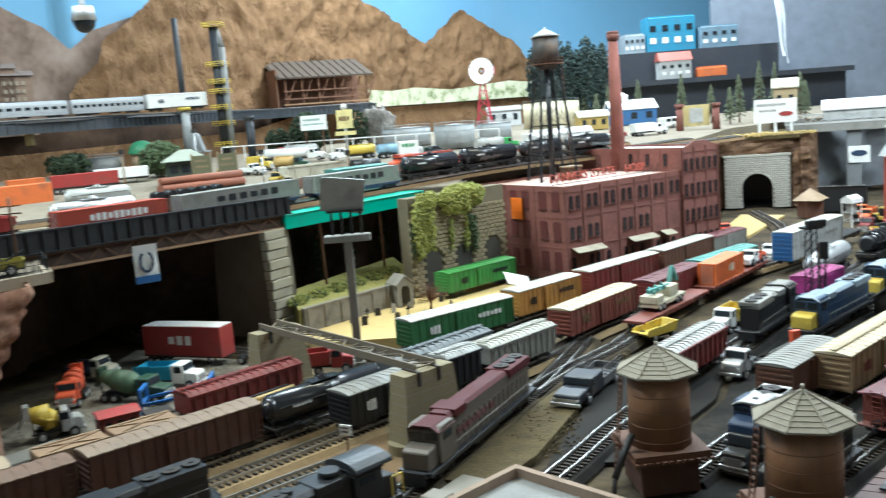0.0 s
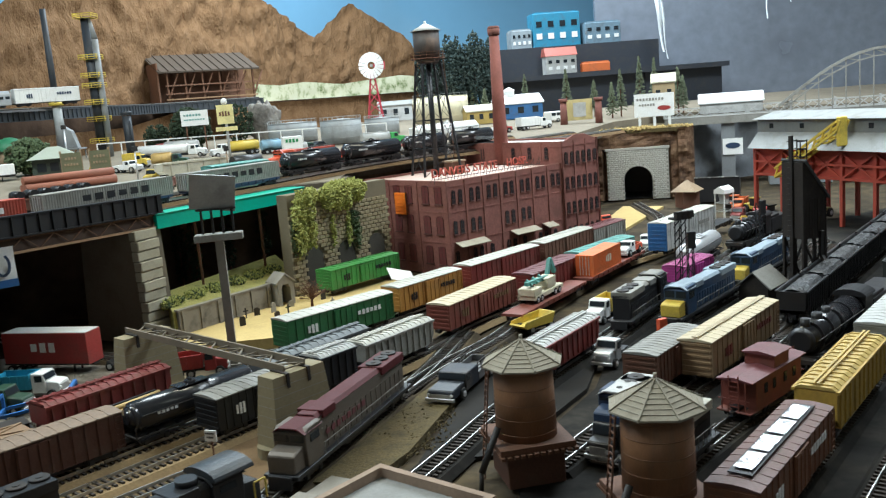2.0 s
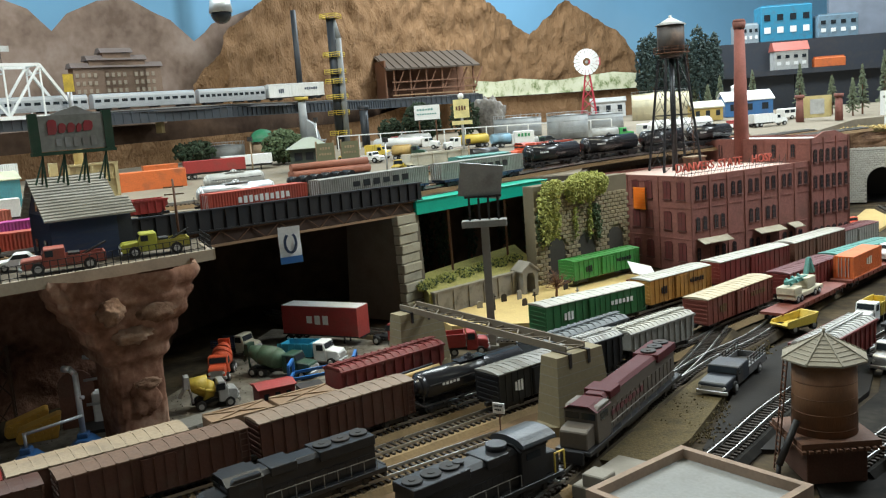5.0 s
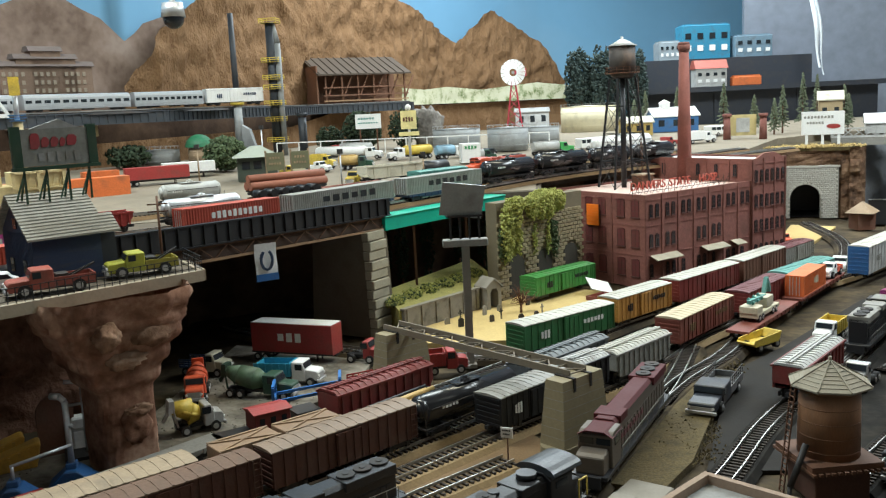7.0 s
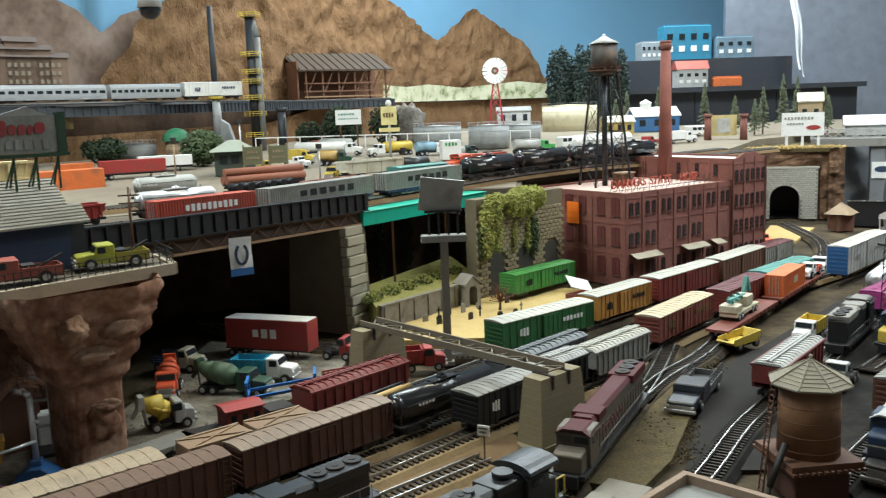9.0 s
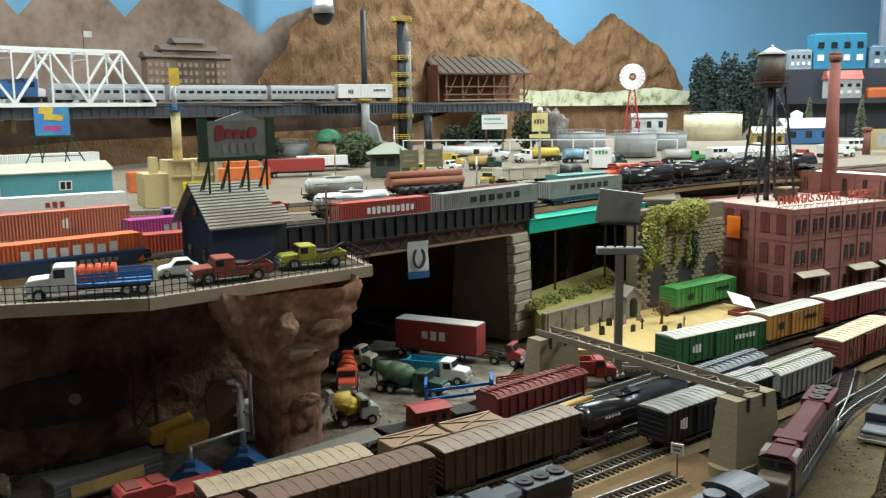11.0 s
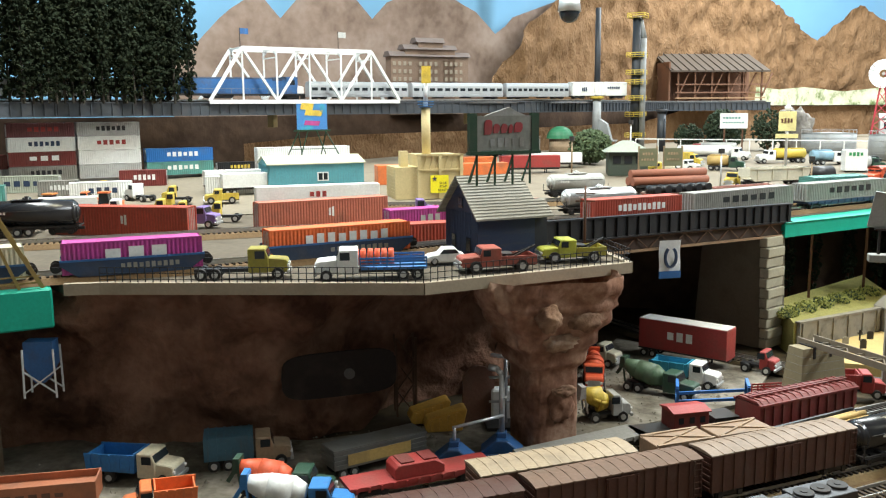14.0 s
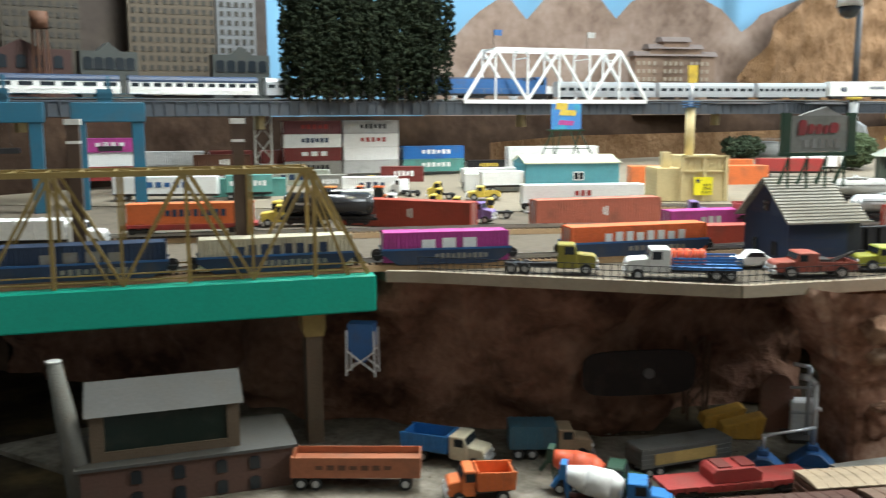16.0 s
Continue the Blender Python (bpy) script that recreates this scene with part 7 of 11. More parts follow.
part("board", bm, C_brown, tn)
rb = thing("boulder", "grey boulder lying on the gravel by the rock pillar", "boulder", -0.375, 1.115, 0.002, 0)
lump("rock", (0, 0, 0.008), (0.014, 0.012, 0.012), MATS["grey_gravel"], rb, 12, 0.3, 2, 3)
cp = thing("speaker_grille", "dark speaker recess with a small white knob", "panel", -0.628, 0.917, 0.085, 45)
bm = B()
slab(bm, [(0.066 * math.copysign(abs(math.cos(a)) ** 0.45, math.cos(a)), 0.026 * math.copysign(abs(math.sin(a)) ** 0.45, math.sin(a))) for a in (2 * math.pi * k / 28 for k in range(28))], 0, 0.004)
for v in bm.verts:
    v.co = Vector((v.co.x, -v.co.z - 0.012, v.co.y))
part("plate", bm, mat("matt_dark_brown", (0.016, 0.011, 0.009), 0.95, bump=0.4), cp)
bm = B()
cy(bm, (0.01, -0.016, 0.0), (0.01, -0.020, 0.0), 0.006, seg=16)
part("knob", bm, mat("dull_knob", (0.10, 0.09, 0.085), 0.7), cp)
bh = thing("blue_hopper_tank", "blue hopper bin on white crossed legs hanging under the bridge end", "hopper", -0.869, 0.72, 0.088, 30)
bh.scale = (0.82, 0.82, 0.95)
bm = B()
prism(bm, [(-0.018, 0.03), (0.018, 0.03), (0.018, 0.058), (-0.018, 0.058)], -0.012, 0.012)
prism(bm, [(-0.018, 0.03), (0.018, 0.03), (0.006, 0.012), (-0.006, 0.012)], -0.012, 0.012)
part("bin", bm, C_blue, bh)
bm = B()
for s in (-1, 1):
    beam(bm, (-0.020, s * 0.013, -0.005), (-0.019, s * 0.013, 0.05), 0.002)
    beam(bm, (0.020, s * 0.013, -0.005), (0.019, s * 0.013, 0.05), 0.002)
    beam(bm, (-0.020, s * 0.013, 0.0), (0.019, s * 0.013, 0.025), 0.0016)
    beam(bm, (0.020, s * 0.013, 0.0), (-0.019, s * 0.013, 0.025), 0.0016)
split("leg", "leg", bm, M_white, bh)

# ---- deck rail along the rim ----
rl = thing("rim_fence", "thin dark wire fence along the deck rim", "fence", 0, 0, 0, 0)
for p, q in ((rim[1], rim[2]), (rim[2], rim[3]), (rim[3], (-0.385, 1.16))):
    a, b = Vector((*p, DECK + 0.002)), Vector((*q, DECK + 0.002))
    ln = (b - a).length
    n = int(ln / 0.008)
    bm = B()
    for i in range(n + 1):
        c = a.lerp(b, i / n)
        beam(bm, c, c + Vector((0, 0, 0.017)), 0.0008)
    for zz in (0.004, 0.0105, 0.0165):
        beam(bm, a + Vector((0, 0, zz)), b + Vector((0, 0, zz)), 0.0007)
    part("fence_panel", bm, M_black, rl)

# ---- blue house with the billboard on its roof ----
ho = thing("blue_house", "dark blue boarded house with a grey shingle roof", "house", -0.499, 1.094, DECK, 50)
bm = B()
prism_x(bm, [(-0.045, 0), (0.045, 0), (0.045, 0.058), (0, 0.0965), (-0.045, 0.058)], -0.052, 0.024)
for i in range(20):
    y = -0.045 + 0.09 * i / 20
    bx(bm, -0.0526, -0.052, y - 0.0004, y + 0.0004, 0, 0.058)
split("wall", "board", bm, mat("dark_blue_boards", (0.022, 0.035, 0.075), 0.7, var=0.25, scale=40, stretch=(1, 1, 5)), ho)
M_shingle = mat("grey_shingles", (0.27, 0.255, 0.215), 0.85, var=0.3, scale=60, dirt=0.35, dirt_col=(0.14, 0.13, 0.11))
for s in (-1, 1):
    for i in range(15):
        bm = B()
        u0, u1 = i / 15, (i + 1.15) / 15
        y0, z0 = s * 0.056 * (1 - u0), 0.0515 + 0.048 * u0
        y1, z1 = s * 0.056 * (1 - u1), 0.0515 + 0.048 * u1
        xa, xb = -0.060, 0.029
        if s < 0 and i < 6:
            xb = 0.044
        vs = [bm.verts.new(v) for v in ((xa, y0, z0 + 0.0022), (xb, y0, z0 + 0.0022), (xb, y1, z1 + 0.0008), (xa, y1, z1 + 0.0008), (xa, y0, z0), (xb, y0, z0), (xb, y1, z1 - 0.001), (xa, y1, z1 - 0.001))]
        for f in ((0, 1, 2, 3), (4, 7, 6, 5), (0, 4, 5, 1), (1, 5, 6, 2), (0, 3, 7, 4), (2, 6, 7, 3)):
            bm.faces.new([vs[k] for k in f])
        part("shingle_course", bm, M_shingle, ho)
bm = B()
bx(bm, 0.024, 0.041, -0.045, 0.01, 0, 0.05)
part("annex", bm, mat("black_boards", (0.02, 0.022, 0.03), 0.7), ho)
for y, z, h in ((-0.02, 0.012, 0.016), (0.02, 0.012, 0.016), (0.0, 0.062, 0.012)):
    bm = B()
    bx(bm, -0.0535, -0.0522, y - 0.005, y + 0.005, z, z + h)
    part("window", bm, M_glass, ho)
bb = thing("roof_billboard", "weathered billboard with red script on a green frame above the roof", "billboard", -0.484, 1.07, DECK, 50)
bm = B()
bx(bm, -0.044, 0.044, -0.002, 0.002, 0.122, 0.174)
part("board", bm, mat("weathered_grey_board", (0.21, 0.21, 0.19), 0.8, var=0.3, scale=25, dirt=0.6, dirt_col=(0.07, 0.08, 0.065)), bb)
bm = B()
prism(bm, [(-0.03, 0.174), (0.034, 0.174), (0.02, 0.180), (0.008, 0.187), (-0.004, 0.183), (-0.02, 0.178)], -0.002, 0.002)
part("crest", bm, mat("grimy_white", (0.26, 0.26, 0.25), 0.7, dirt=0.6), bb)
bm = B()
for s in (-1, 1):
    bx(bm, s * 0.049 - 0.006, s * 0.049 + 0.006, -0.003, 0.003, 0.120, 0.178)
bx(bm, -0.056, 0.056, -0.006, 0.004, 0.116, 0.121)
part("frame", bm, mat("dark_green_frame", (0.014, 0.045, 0.022), 0.6), bb)
bm = B()
for i, (x0, x1, z0, z1) in enumerate(((-0.032, -0.020, 0.146, 0.168), (-0.018, -0.008, 0.148, 0.162), (-0.006, 0.004, 0.148, 0.162), (0.006, 0.013, 0.148, 0.161), (0.015, 0.028, 0.149, 0.164))):
    prism(bm, [(x0, z0), (x1 - 0.003, z0), (x1, z0 + 0.005), (x1, z1 - 0.003), (x1 - 0.003, z1), (x0 + 0.003, z1), (x0, z1 - 0.005)], -0.0032, -0.002)
part("red_script", bm, mat("dull_red_script", (0.25, 0.03, 0.035), 0.6), bb)
bars(bb, mat("grimy_white", (0.26, 0.26, 0.25), 0.7, dirt=0.6), 0.006, 0.134, 5, 0.058, 0.014, -0.0021, "white_lettering")
for ob in bb.children:
    for v in ob.data.vertices:
        v.co.x, v.co.z = v.co.x * 0.85, 0.131 + (v.co.z - 0.122) * 0.78
bm = B()
for i in range(4):
    x = -0.036 + 0.024 * i
    beam(bm, (x, 0.0, 0.128), (x, 0.0, 0.09), 0.002)
    beam(bm, (x, 0.0, 0.124), (x + 0.0, 0.03, 0.074), 0.0018)
    beam(bm, (x, 0.0, 0.124), (x - 0.012, -0.002, 0.094), 0.0015)
split("support", "support", bm, mat("dark_green_frame", (0.02, 0.09, 0.04)), bb)
tp = thing("telegraph_pole", "brown telegraph pole with two crossarms", "pole", -0.405, 1.145, DECK, 20)
bm = B()
cy(bm, (0, 0, 0), (0, 0, 0.085), 0.0018, 0.0013, seg=8)
for zz in (0.075, 0.066):
    beam(bm, (-0.012, 0, zz), (0.012, 0, zz), 0.0016)
part("pole", bm, M_wood, tp)

# vehicles along the rim
def rim_truck(p, q, *a, **k):
    return truck(p, q, DECK + 0.0005, *a, group="vehicles on the deck rim", **k)


rim_truck((-0.52, 0.925), (-0.618, 0.865), "flat", M_white, paint(0.03, 0.18, 0.5), "white truck with a blue rack bed of orange barrels", w=0.034)
for i in range(7):
    for j in range(2):
        dx = -0.012 + i * 0.0075
        br = thing("traffic_barrel", "orange traffic barrel on a truck bed", "barrel", -0.568 + (dx - 0.012) * 0.85 - 0.005 * j, 0.897 + (dx - 0.012) * 0.53 + 0.009 * j, DECK + 0.015, 0, "orange barrels on the truck")
        bm = B()
        cy(bm, (0, 0, 0), (0, 0, 0.016), 0.0034, 0.0028, seg=10)
        part("barrel", bm, C_fire, br)
rim_truck((-0.515, 1.022), (-0.553, 0.997), "car", M_white, M_white, "white patrol car beside the fence", w=0.024)
rim_truck((-0.428, 1.018), (-0.497, 0.966), "pickup", paint(0.36, 0.075, 0.045), paint(0.30, 0.07, 0.045), "faded red tow pickup with a boom", extra="tow", w=0.032)
rim_truck((-0.372, 1.106), (-0.436, 1.062), "pickup", paint(0.46, 0.47, 0.02), C_olive, "yellow-green tow pickup parked at the deck rim", extra="tow", w=0.032)
rim_truck((-0.742, 0.818), (-0.655, 0.868), "tractor", C_olive, C_olive, "old olive yellow flatbed tractor", w=0.028)

# ---- front left bridge: green box girder and brass truss ----
A0, A1 = (-1.33, 0.06), (-0.848, 0.722)
ax_, ay_, al, aa = between(A0, A1)
fb = thing("front_bridge", "turquoise box girder with a brass coloured truss railing", "bridge", ax_, ay_, 0, aa)
bm = B()
bx(bm, -al / 2, al / 2, 0.0, 0.075, 0.158, 0.2)
part("box_girder", bm, M_green, fb, bevel=0.002)
for yy in (0.008, 0.066):
    bm = B()
    top0, top1 = -al / 2 - 0.05, al / 2 - 0.066
    beam(bm, (top0, yy, 0.316), (top1, yy, 0.316), 0.004, 0.006)
    beam(bm, (top1, yy, 0.315), (al / 2 - 0.008, yy, 0.2), 0.0042)
    beam(bm, (top1 - 0.006, yy, 0.315), (al / 2 - 0.03, yy, 0.2), 0.003)
    n = int((top1 - top0) / 0.066)
    for i in range(n + 1):
        x = top1 - 0.066 * i
        beam(bm, (x, yy, 0.2), (x, yy, 0.315), 0.0042 if i % 2 == 0 else 0.003)
        s = 1 if i % 2 == 0 else -1
        if i % 2 == 1:
            beam(bm, (x, yy, 0.201), (x + 0.062, yy, 0.313), 0.0032)
            beam(bm, (x, yy, 0.201), (x - 0.062, yy, 0.313), 0.0032)
            beam(bm, (x - 0.012, yy, 0.201), (x - 0.07, yy, 0.313), 0.0022)
    for zz in (0.206, 0.213):
        beam(bm, (top0, yy, zz), (al / 2 - 0.01, yy, zz), 0.0014)
    split("chord", "truss_bar", bm, M_gold, fb)
bm = B()
for i in range(int(al / 0.033)):
    x = al / 2 - 0.07 - 0.033 * i
    beam(bm, (x, 0.008, 0.317), (x - 0.033, 0.066, 0.317), 0.002)
    beam(bm, (x, 0.008, 0.317), (x, 0.066, 0.317), 0.0024)
part("top_bracing", bm, M_gold, fb)
for x in (al / 2 - 0.14, al / 2 - 0.31):
    bm = B()
    bx(bm, x - 0.0065, x + 0.0065, 0.066, 0.079, 0.2, 0.365)
    part("post", bm, mat("brown_post", (0.09, 0.06, 0.045), 0.8), fb)
    bm = B()
    bx(bm, x - 0.008, x + 0.008, 0.064, 0.081, 0.365, 0.371)
    bx(bm, x - 0.0068, x + 0.0068, 0.0655, 0.0795, 0.345, 0.348)
    part("post_cap", bm, M_white, fb)
for k, (x, y) in enumerate(((-0.893, 0.672), (-1.17, 0.30))):
    po = thing("bridge_column", "rough brown column with a flared head under the bridge", "column", x, y, 0, 54, "columns under the bridge")
    bm = B()
    prism(bm, [(-0.009, 0), (0.009, 0), (0.009, 0.128), (-0.009, 0.128)], 0.02, 0.05)
    part("column", bm, mat("brown_stucco", (0.12, 0.085, 0.055), 0.9, scale=50, bump=0.6), po)
    bm = B()
    prism(bm, [(-0.0105, 0.128), (0.0105, 0.128), (0.013, 0.136), (0.013, 0.158), (-0.013, 0.158), (-0.013, 0.136)], 0.018, 0.052)
    part("cap", bm, M_gold, po)

# brick works under the bridge; wall and roof colours carry the shade there
bw = thing("brick_works", "brick works with a grey roof and raised monitor, coloured dark for the bridge shade", "building", -0.90, 0.505, 0.0, 57)
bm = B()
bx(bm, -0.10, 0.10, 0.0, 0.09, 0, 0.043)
part("wall", bm, mat("shaded_brick", (0.11, 0.06, 0.045), 0.85, var=0.3, scale=40), bw)
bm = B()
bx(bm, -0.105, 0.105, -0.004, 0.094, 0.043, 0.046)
part("roof", bm, mat("shaded_grey_roof", (0.075, 0.073, 0.068), 0.85), bw)
bm = B()
for x0, x1 in ((-0.09, -0.077), (0.038, 0.05)):
    bx(bm, x0, x1, 0.012, 0.075, 0.046, 0.096)
bx(bm, -0.077, 0.038, 0.012, 0.016, 0.046, 0.055)
bx(bm, -0.077, 0.038, 0.06, 0.075, 0.046, 0.096)
part("monitor_wall", bm, MATS["brown_stucco"], bw)
bm = B()
prism_x(bm, [(0.004, 0.093), (0.08, 0.093), (0.075, 0.1035), (0.045, 0.117)], -0.094, 0.054)
part("monitor_roof", bm, MATS["shaded_grey_roof"], bw)
for i, x in enumerate((-0.05, -0.01, 0.03, 0.062)):
    for z in (0.004, 0.025):
        w = shared("window", W_me, bw, x, -0.0005, z)
        w.scale = (1.1, 1, 0.5)
bm = B()
bx(bm, -0.077, 0.038, 0.0145, 0.0158, 0.055, 0.094)
part("glazing", bm, mat("dark_green_glazing", (0.006, 0.016, 0.012), 0.3), bw)
st = thing("concrete_stack", "tall tapered rough concrete stack", "chimney", -0.972, 0.428, 0.0, 10)
bm = B()
cy(bm, (0.006, 0.003, 0), (-0.014, -0.006, 0.145), 0.0145, 0.0068, seg=16)
part("shaft", bm, mat("sooty_concrete", (0.12, 0.115, 0.10), 0.9, scale=60, bump=0.6, dirt=0.5), st)
bm = B()
cy(bm, (-0.014, -0.006, 0.145), (-0.014, -0.006, 0.1465), 0.0072, seg=16)
part("rim", bm, C_ltgrey, st)

# ---- graveyard ----
gw = thing("graveyard_wall", "weathered grey concrete wall with buttresses", "wall", -0.115, 1.60, 0.008, 54.5)
bm = B()
bx(bm, -0.098, 0.098, -0.003, 0.003, 0, 0.041)
bx(bm, -0.1, 0.1, -0.005, 0.005, 0.041, 0.044)
for i in range(6):
    x = -0.09 + 0.036 * i
    bx(bm, x - 0.003, x + 0.003, -0.005, -0.003, 0, 0.041)
part("wall", bm, mat("stained_concrete", (0.23, 0.205, 0.165), 0.9, scale=60, dirt=0.7, dirt_col=(0.07, 0.06, 0.05)), gw)
gh = thing("gatehouse", "small arched concrete gatehouse at the graveyard wall", "gatehouse", -0.036, 1.684, 0.01, 40)
gh.scale = (0.88, 1.1, 1.05)
bm = B()
prism(bm, [(-0.018, 0), (-0.010, 0), (-0.010, 0.03), (-0.006, 0.037), (0.006, 0.037), (0.010, 0.03), (0.010, 0), (0.018, 0), (0.018, 0.04), (0, 0.052), (-0.018, 0.04)], -0.01, 0.02)
part("arch", bm, M_concrete, gh)
bm = B()
prism(bm, [(-0.022, 0.038), (0, 0.053), (0.022, 0.038), (0.022, 0.041), (0, 0.056), (-0.022, 0.041)], -0.012, 0.022)
part("roof", bm, M_concrete, gh)
bm = B()
bx(bm, -0.010, 0.010, 0.018, 0.02, 0, 0.037)
part("gate", bm, M_black, gh)
random.seed(4)
for i, (x, y) in enumerate(((-0.105, 1.57), (-0.085, 1.60), (-0.07, 1.615), (-0.045, 1.63), (-0.03, 1.58), (-0.015, 1.60), (-0.02, 1.66), (0.02, 1.56), (0.03, 1.70), (0.055, 1.63), (-0.08, 1.55), (0.045, 1.58))):
    gs = thing("gravestone", "small dark weathered gravestone in yellow sand", "gravestone", x, y, 0.012, random.uniform(20, 60), "gravestones")
    bm = B()
    h = random.uniform(0.010, 0.018)
    if i % 4 == 1:
        bx(bm, -0.001, 0.001, -0.001, 0.001, 0, h + 0.006)
        bx(bm, -0.004, 0.004, -0.001, 0.001, h, h + 0.002)
    else:
        prism(bm, [(-0.0048, 0), (0.0048, 0), (0.0048, h * 0.8), (0.0025, h), (-0.0025, h), (-0.0048, h * 0.8)], -0.0014, 0.0014)
    part("stone", bm, M_iron if i % 3 else M_concrete, gs)
dt = thing("bare_tree", "small bare dark tree in the graveyard", "tree", 0.018, 1.643, 0.012, 0)
bm = B()
cy(bm, (0, 0, 0), (0.001, 0, 0.018), 0.0025, 0.0018, seg=8)
part("trunk", bm, M_wood, dt)
bm = B()
for i in range(46):
    a, e = random.uniform(0, 6.28), random.uniform(0.2, 1.3)
    r = random.uniform(0.012, 0.03)
    p = Vector((0.001, 0, random.uniform(0.012, 0.02)))
    q = p + Vector((math.cos(a) * math.cos(e), math.sin(a) * math.cos(e), math.sin(e))) * r
    cy(bm, p, q, 0.0008, 0.0003, seg=5)
    for k in range(3):
        q2 = q + Vector((random.uniform(-1, 1), random.uniform(-1, 1), random.uniform(-0.3, 1))) * 0.008
        cy(bm, q, q2, 0.0004, 0.0002, seg=4)
part("branch_crown", bm, M_wood, dt)
du = thing("dumpster", "open dark red metal bin beside the brick building", "bin", 0.165, 1.735, 0.0, 45)
bm = B()
for b in ((-0.025, 0.025, -0.016, -0.0145), (-0.025, 0.025, 0.0145, 0.016), (-0.025, -0.0235, -0.0145, 0.0145), (0.0235, 0.025, -0.0145, 0.0145)):
    bx(bm, *b, 0, 0.02)
bx(bm, -0.025, 0.025, -0.016, 0.016, 0, 0.002)
part("bin", bm, C_dkred, du)
pl = thing("leaning_board", "loose white board leaning against the bin", "panel", 0.165, 1.785, 0.012, 30)
bm = B()
bx(bm, -0.026, 0.026, -0.017, 0.017, 0, 0.0015, pose(0, 0, 0.014, 32, 18, 0))
part("board", bm, M_white, pl)

# T-pole with a tilted board
bp = thing("pole_billboard", "grey billboard panel on a tall T-shaped steel pole", "billboard", -0.052, 1.36, 0.0, 8)
bm = B()
bx(bm, -0.0055, 0.0055, -0.0055, 0.0055, 0, 0.18)
bx(bm, -0.009, 0.009, -0.009, 0.009, 0, 0.006)
part("pole", bm, M_concrete, bp)
bm = B()
bx(bm, -0.032, 0.032, -0.009, 0.009, 0.178, 0.188)
part("crossarm", bm, C_grey, bp, bevel=0.001)
bm = B()
for i in range(4):
    x = -0.02 + 0.0135 * i
    bx(bm, x - 0.0015, x + 0.0015, -0.002, 0.002, 0.188, 0.222)
bx(bm, -0.026, 0.026, -0.004, 0.004, 0.2195, 0.222)
part("bracket", bm, M_iron, bp)
bm = B()
bx(bm, -0.030, 0.030, -0.0012, 0.0012, -0.024, 0.024, pose(-0.002, 0, 0.243, 10, 0, 0) @ pose(0, 0, 0, 0, 8, 0))
part("panel", bm, mat("scratched_tin", (0.40, 0.41, 0.40), 0.45, 0.5, dirt=0.4), bp)

# ---- arched stone wall with ivy ----
aw = thing("arch_wall", "tan stone retaining wall with blind arches", "wall", 0.035, 1.80, 0.0, 48.8)
bm = B()
bx(bm, -0.085, 0.165, 0.002, 0.03, 0, 0.195)
part("core", bm, mat("mortar_tan", (0.17, 0.14, 0.09), 0.9), aw)
bm = B()
bx(bm, -0.0062, 0.0062, -0.002, 0.004, 0, 0.0062)
soften(bm, 0.0007)
S_me = mesh_of(bm, mat("tan_stone", (0.27, 0.22, 0.13), 0.9, var=0.25, dirt=0.4))
for j in range(22):
    z = 0.001 + j * 0.0075
    for i in range(19):
        x = -0.08 + i * 0.0133 + (0.0066 if j % 2 else 0)
        if x > 0.163 or any(abs(x - cx) < 0.0235 and z < 0.07 + math.sqrt(max(0, 0.0235 ** 2 - (x - cx) ** 2)) for cx in (-0.035, 0.045, 0.125)):
            continue
        shared("stone", S_me, aw, x, 0, z)
# flat dark fills paint the shade inside the blind arches
for cx in (-0.035, 0.045, 0.125):
    bm = B()
    pts = [(cx - 0.0215, 0), (cx + 0.0215, 0)] + [(cx + 0.0215 * math.cos(a), 0.072 + 0.0215 * math.sin(a)) for a in (math.pi * k / 12 for k in range(13))]
    prism(bm, pts, 0.0005, 0.0019)
    part("arch_recess", bm, mat("shadow_stone", (0.05, 0.045, 0.035), 0.95), aw)


def foliage(name, parent, centre, radii, material, n, size, seed, label=""):
    """A crown of many small leaf clumps with gaps and an uneven outline."""
    rnd = random.Random(seed)
    bm = B()
    for i in range(n):
        v = Vector((rnd.gauss(0, 1), rnd.gauss(0, 1), rnd.gauss(0, 1))).normalized() * rnd.random() ** 0.4
        c = Vector((v.x * radii[0], v.y * radii[1], v.z * radii[2])) + Vector(centre)
        s = size * rnd.uniform(0.6, 1.5)
        m = Matrix.Translation(c) @ Euler((rnd.uniform(0, 6), rnd.uniform(0, 6), rnd.uniform(0, 6))).to_matrix().to_4x4() @ Matrix.Diagonal((s, s * rnd.uniform(0.5, 1), s * rnd.uniform(0.4, 0.8), 1))
        ps = [Vector(p) for p in ((1, 0, 0), (-1, 0, 0), (0, 1, 0), (0, -1, 0), (0, 0, 1), (0, 0, -1))]
        vs = [bm.verts.new(m @ (p * rnd.uniform(0.7, 1.3))) for p in ps]
        for f in ((0, 2, 4), (2, 1, 4), (1, 3, 4), (3, 0, 4), (2, 0, 5), (1, 2, 5), (3, 1, 5), (0, 3, 5)):
            bm.faces.new([vs[k] for k in f])
    ob = part(name, bm, material, parent, label)
    return tagged(ob, "", "", "", "stuff")


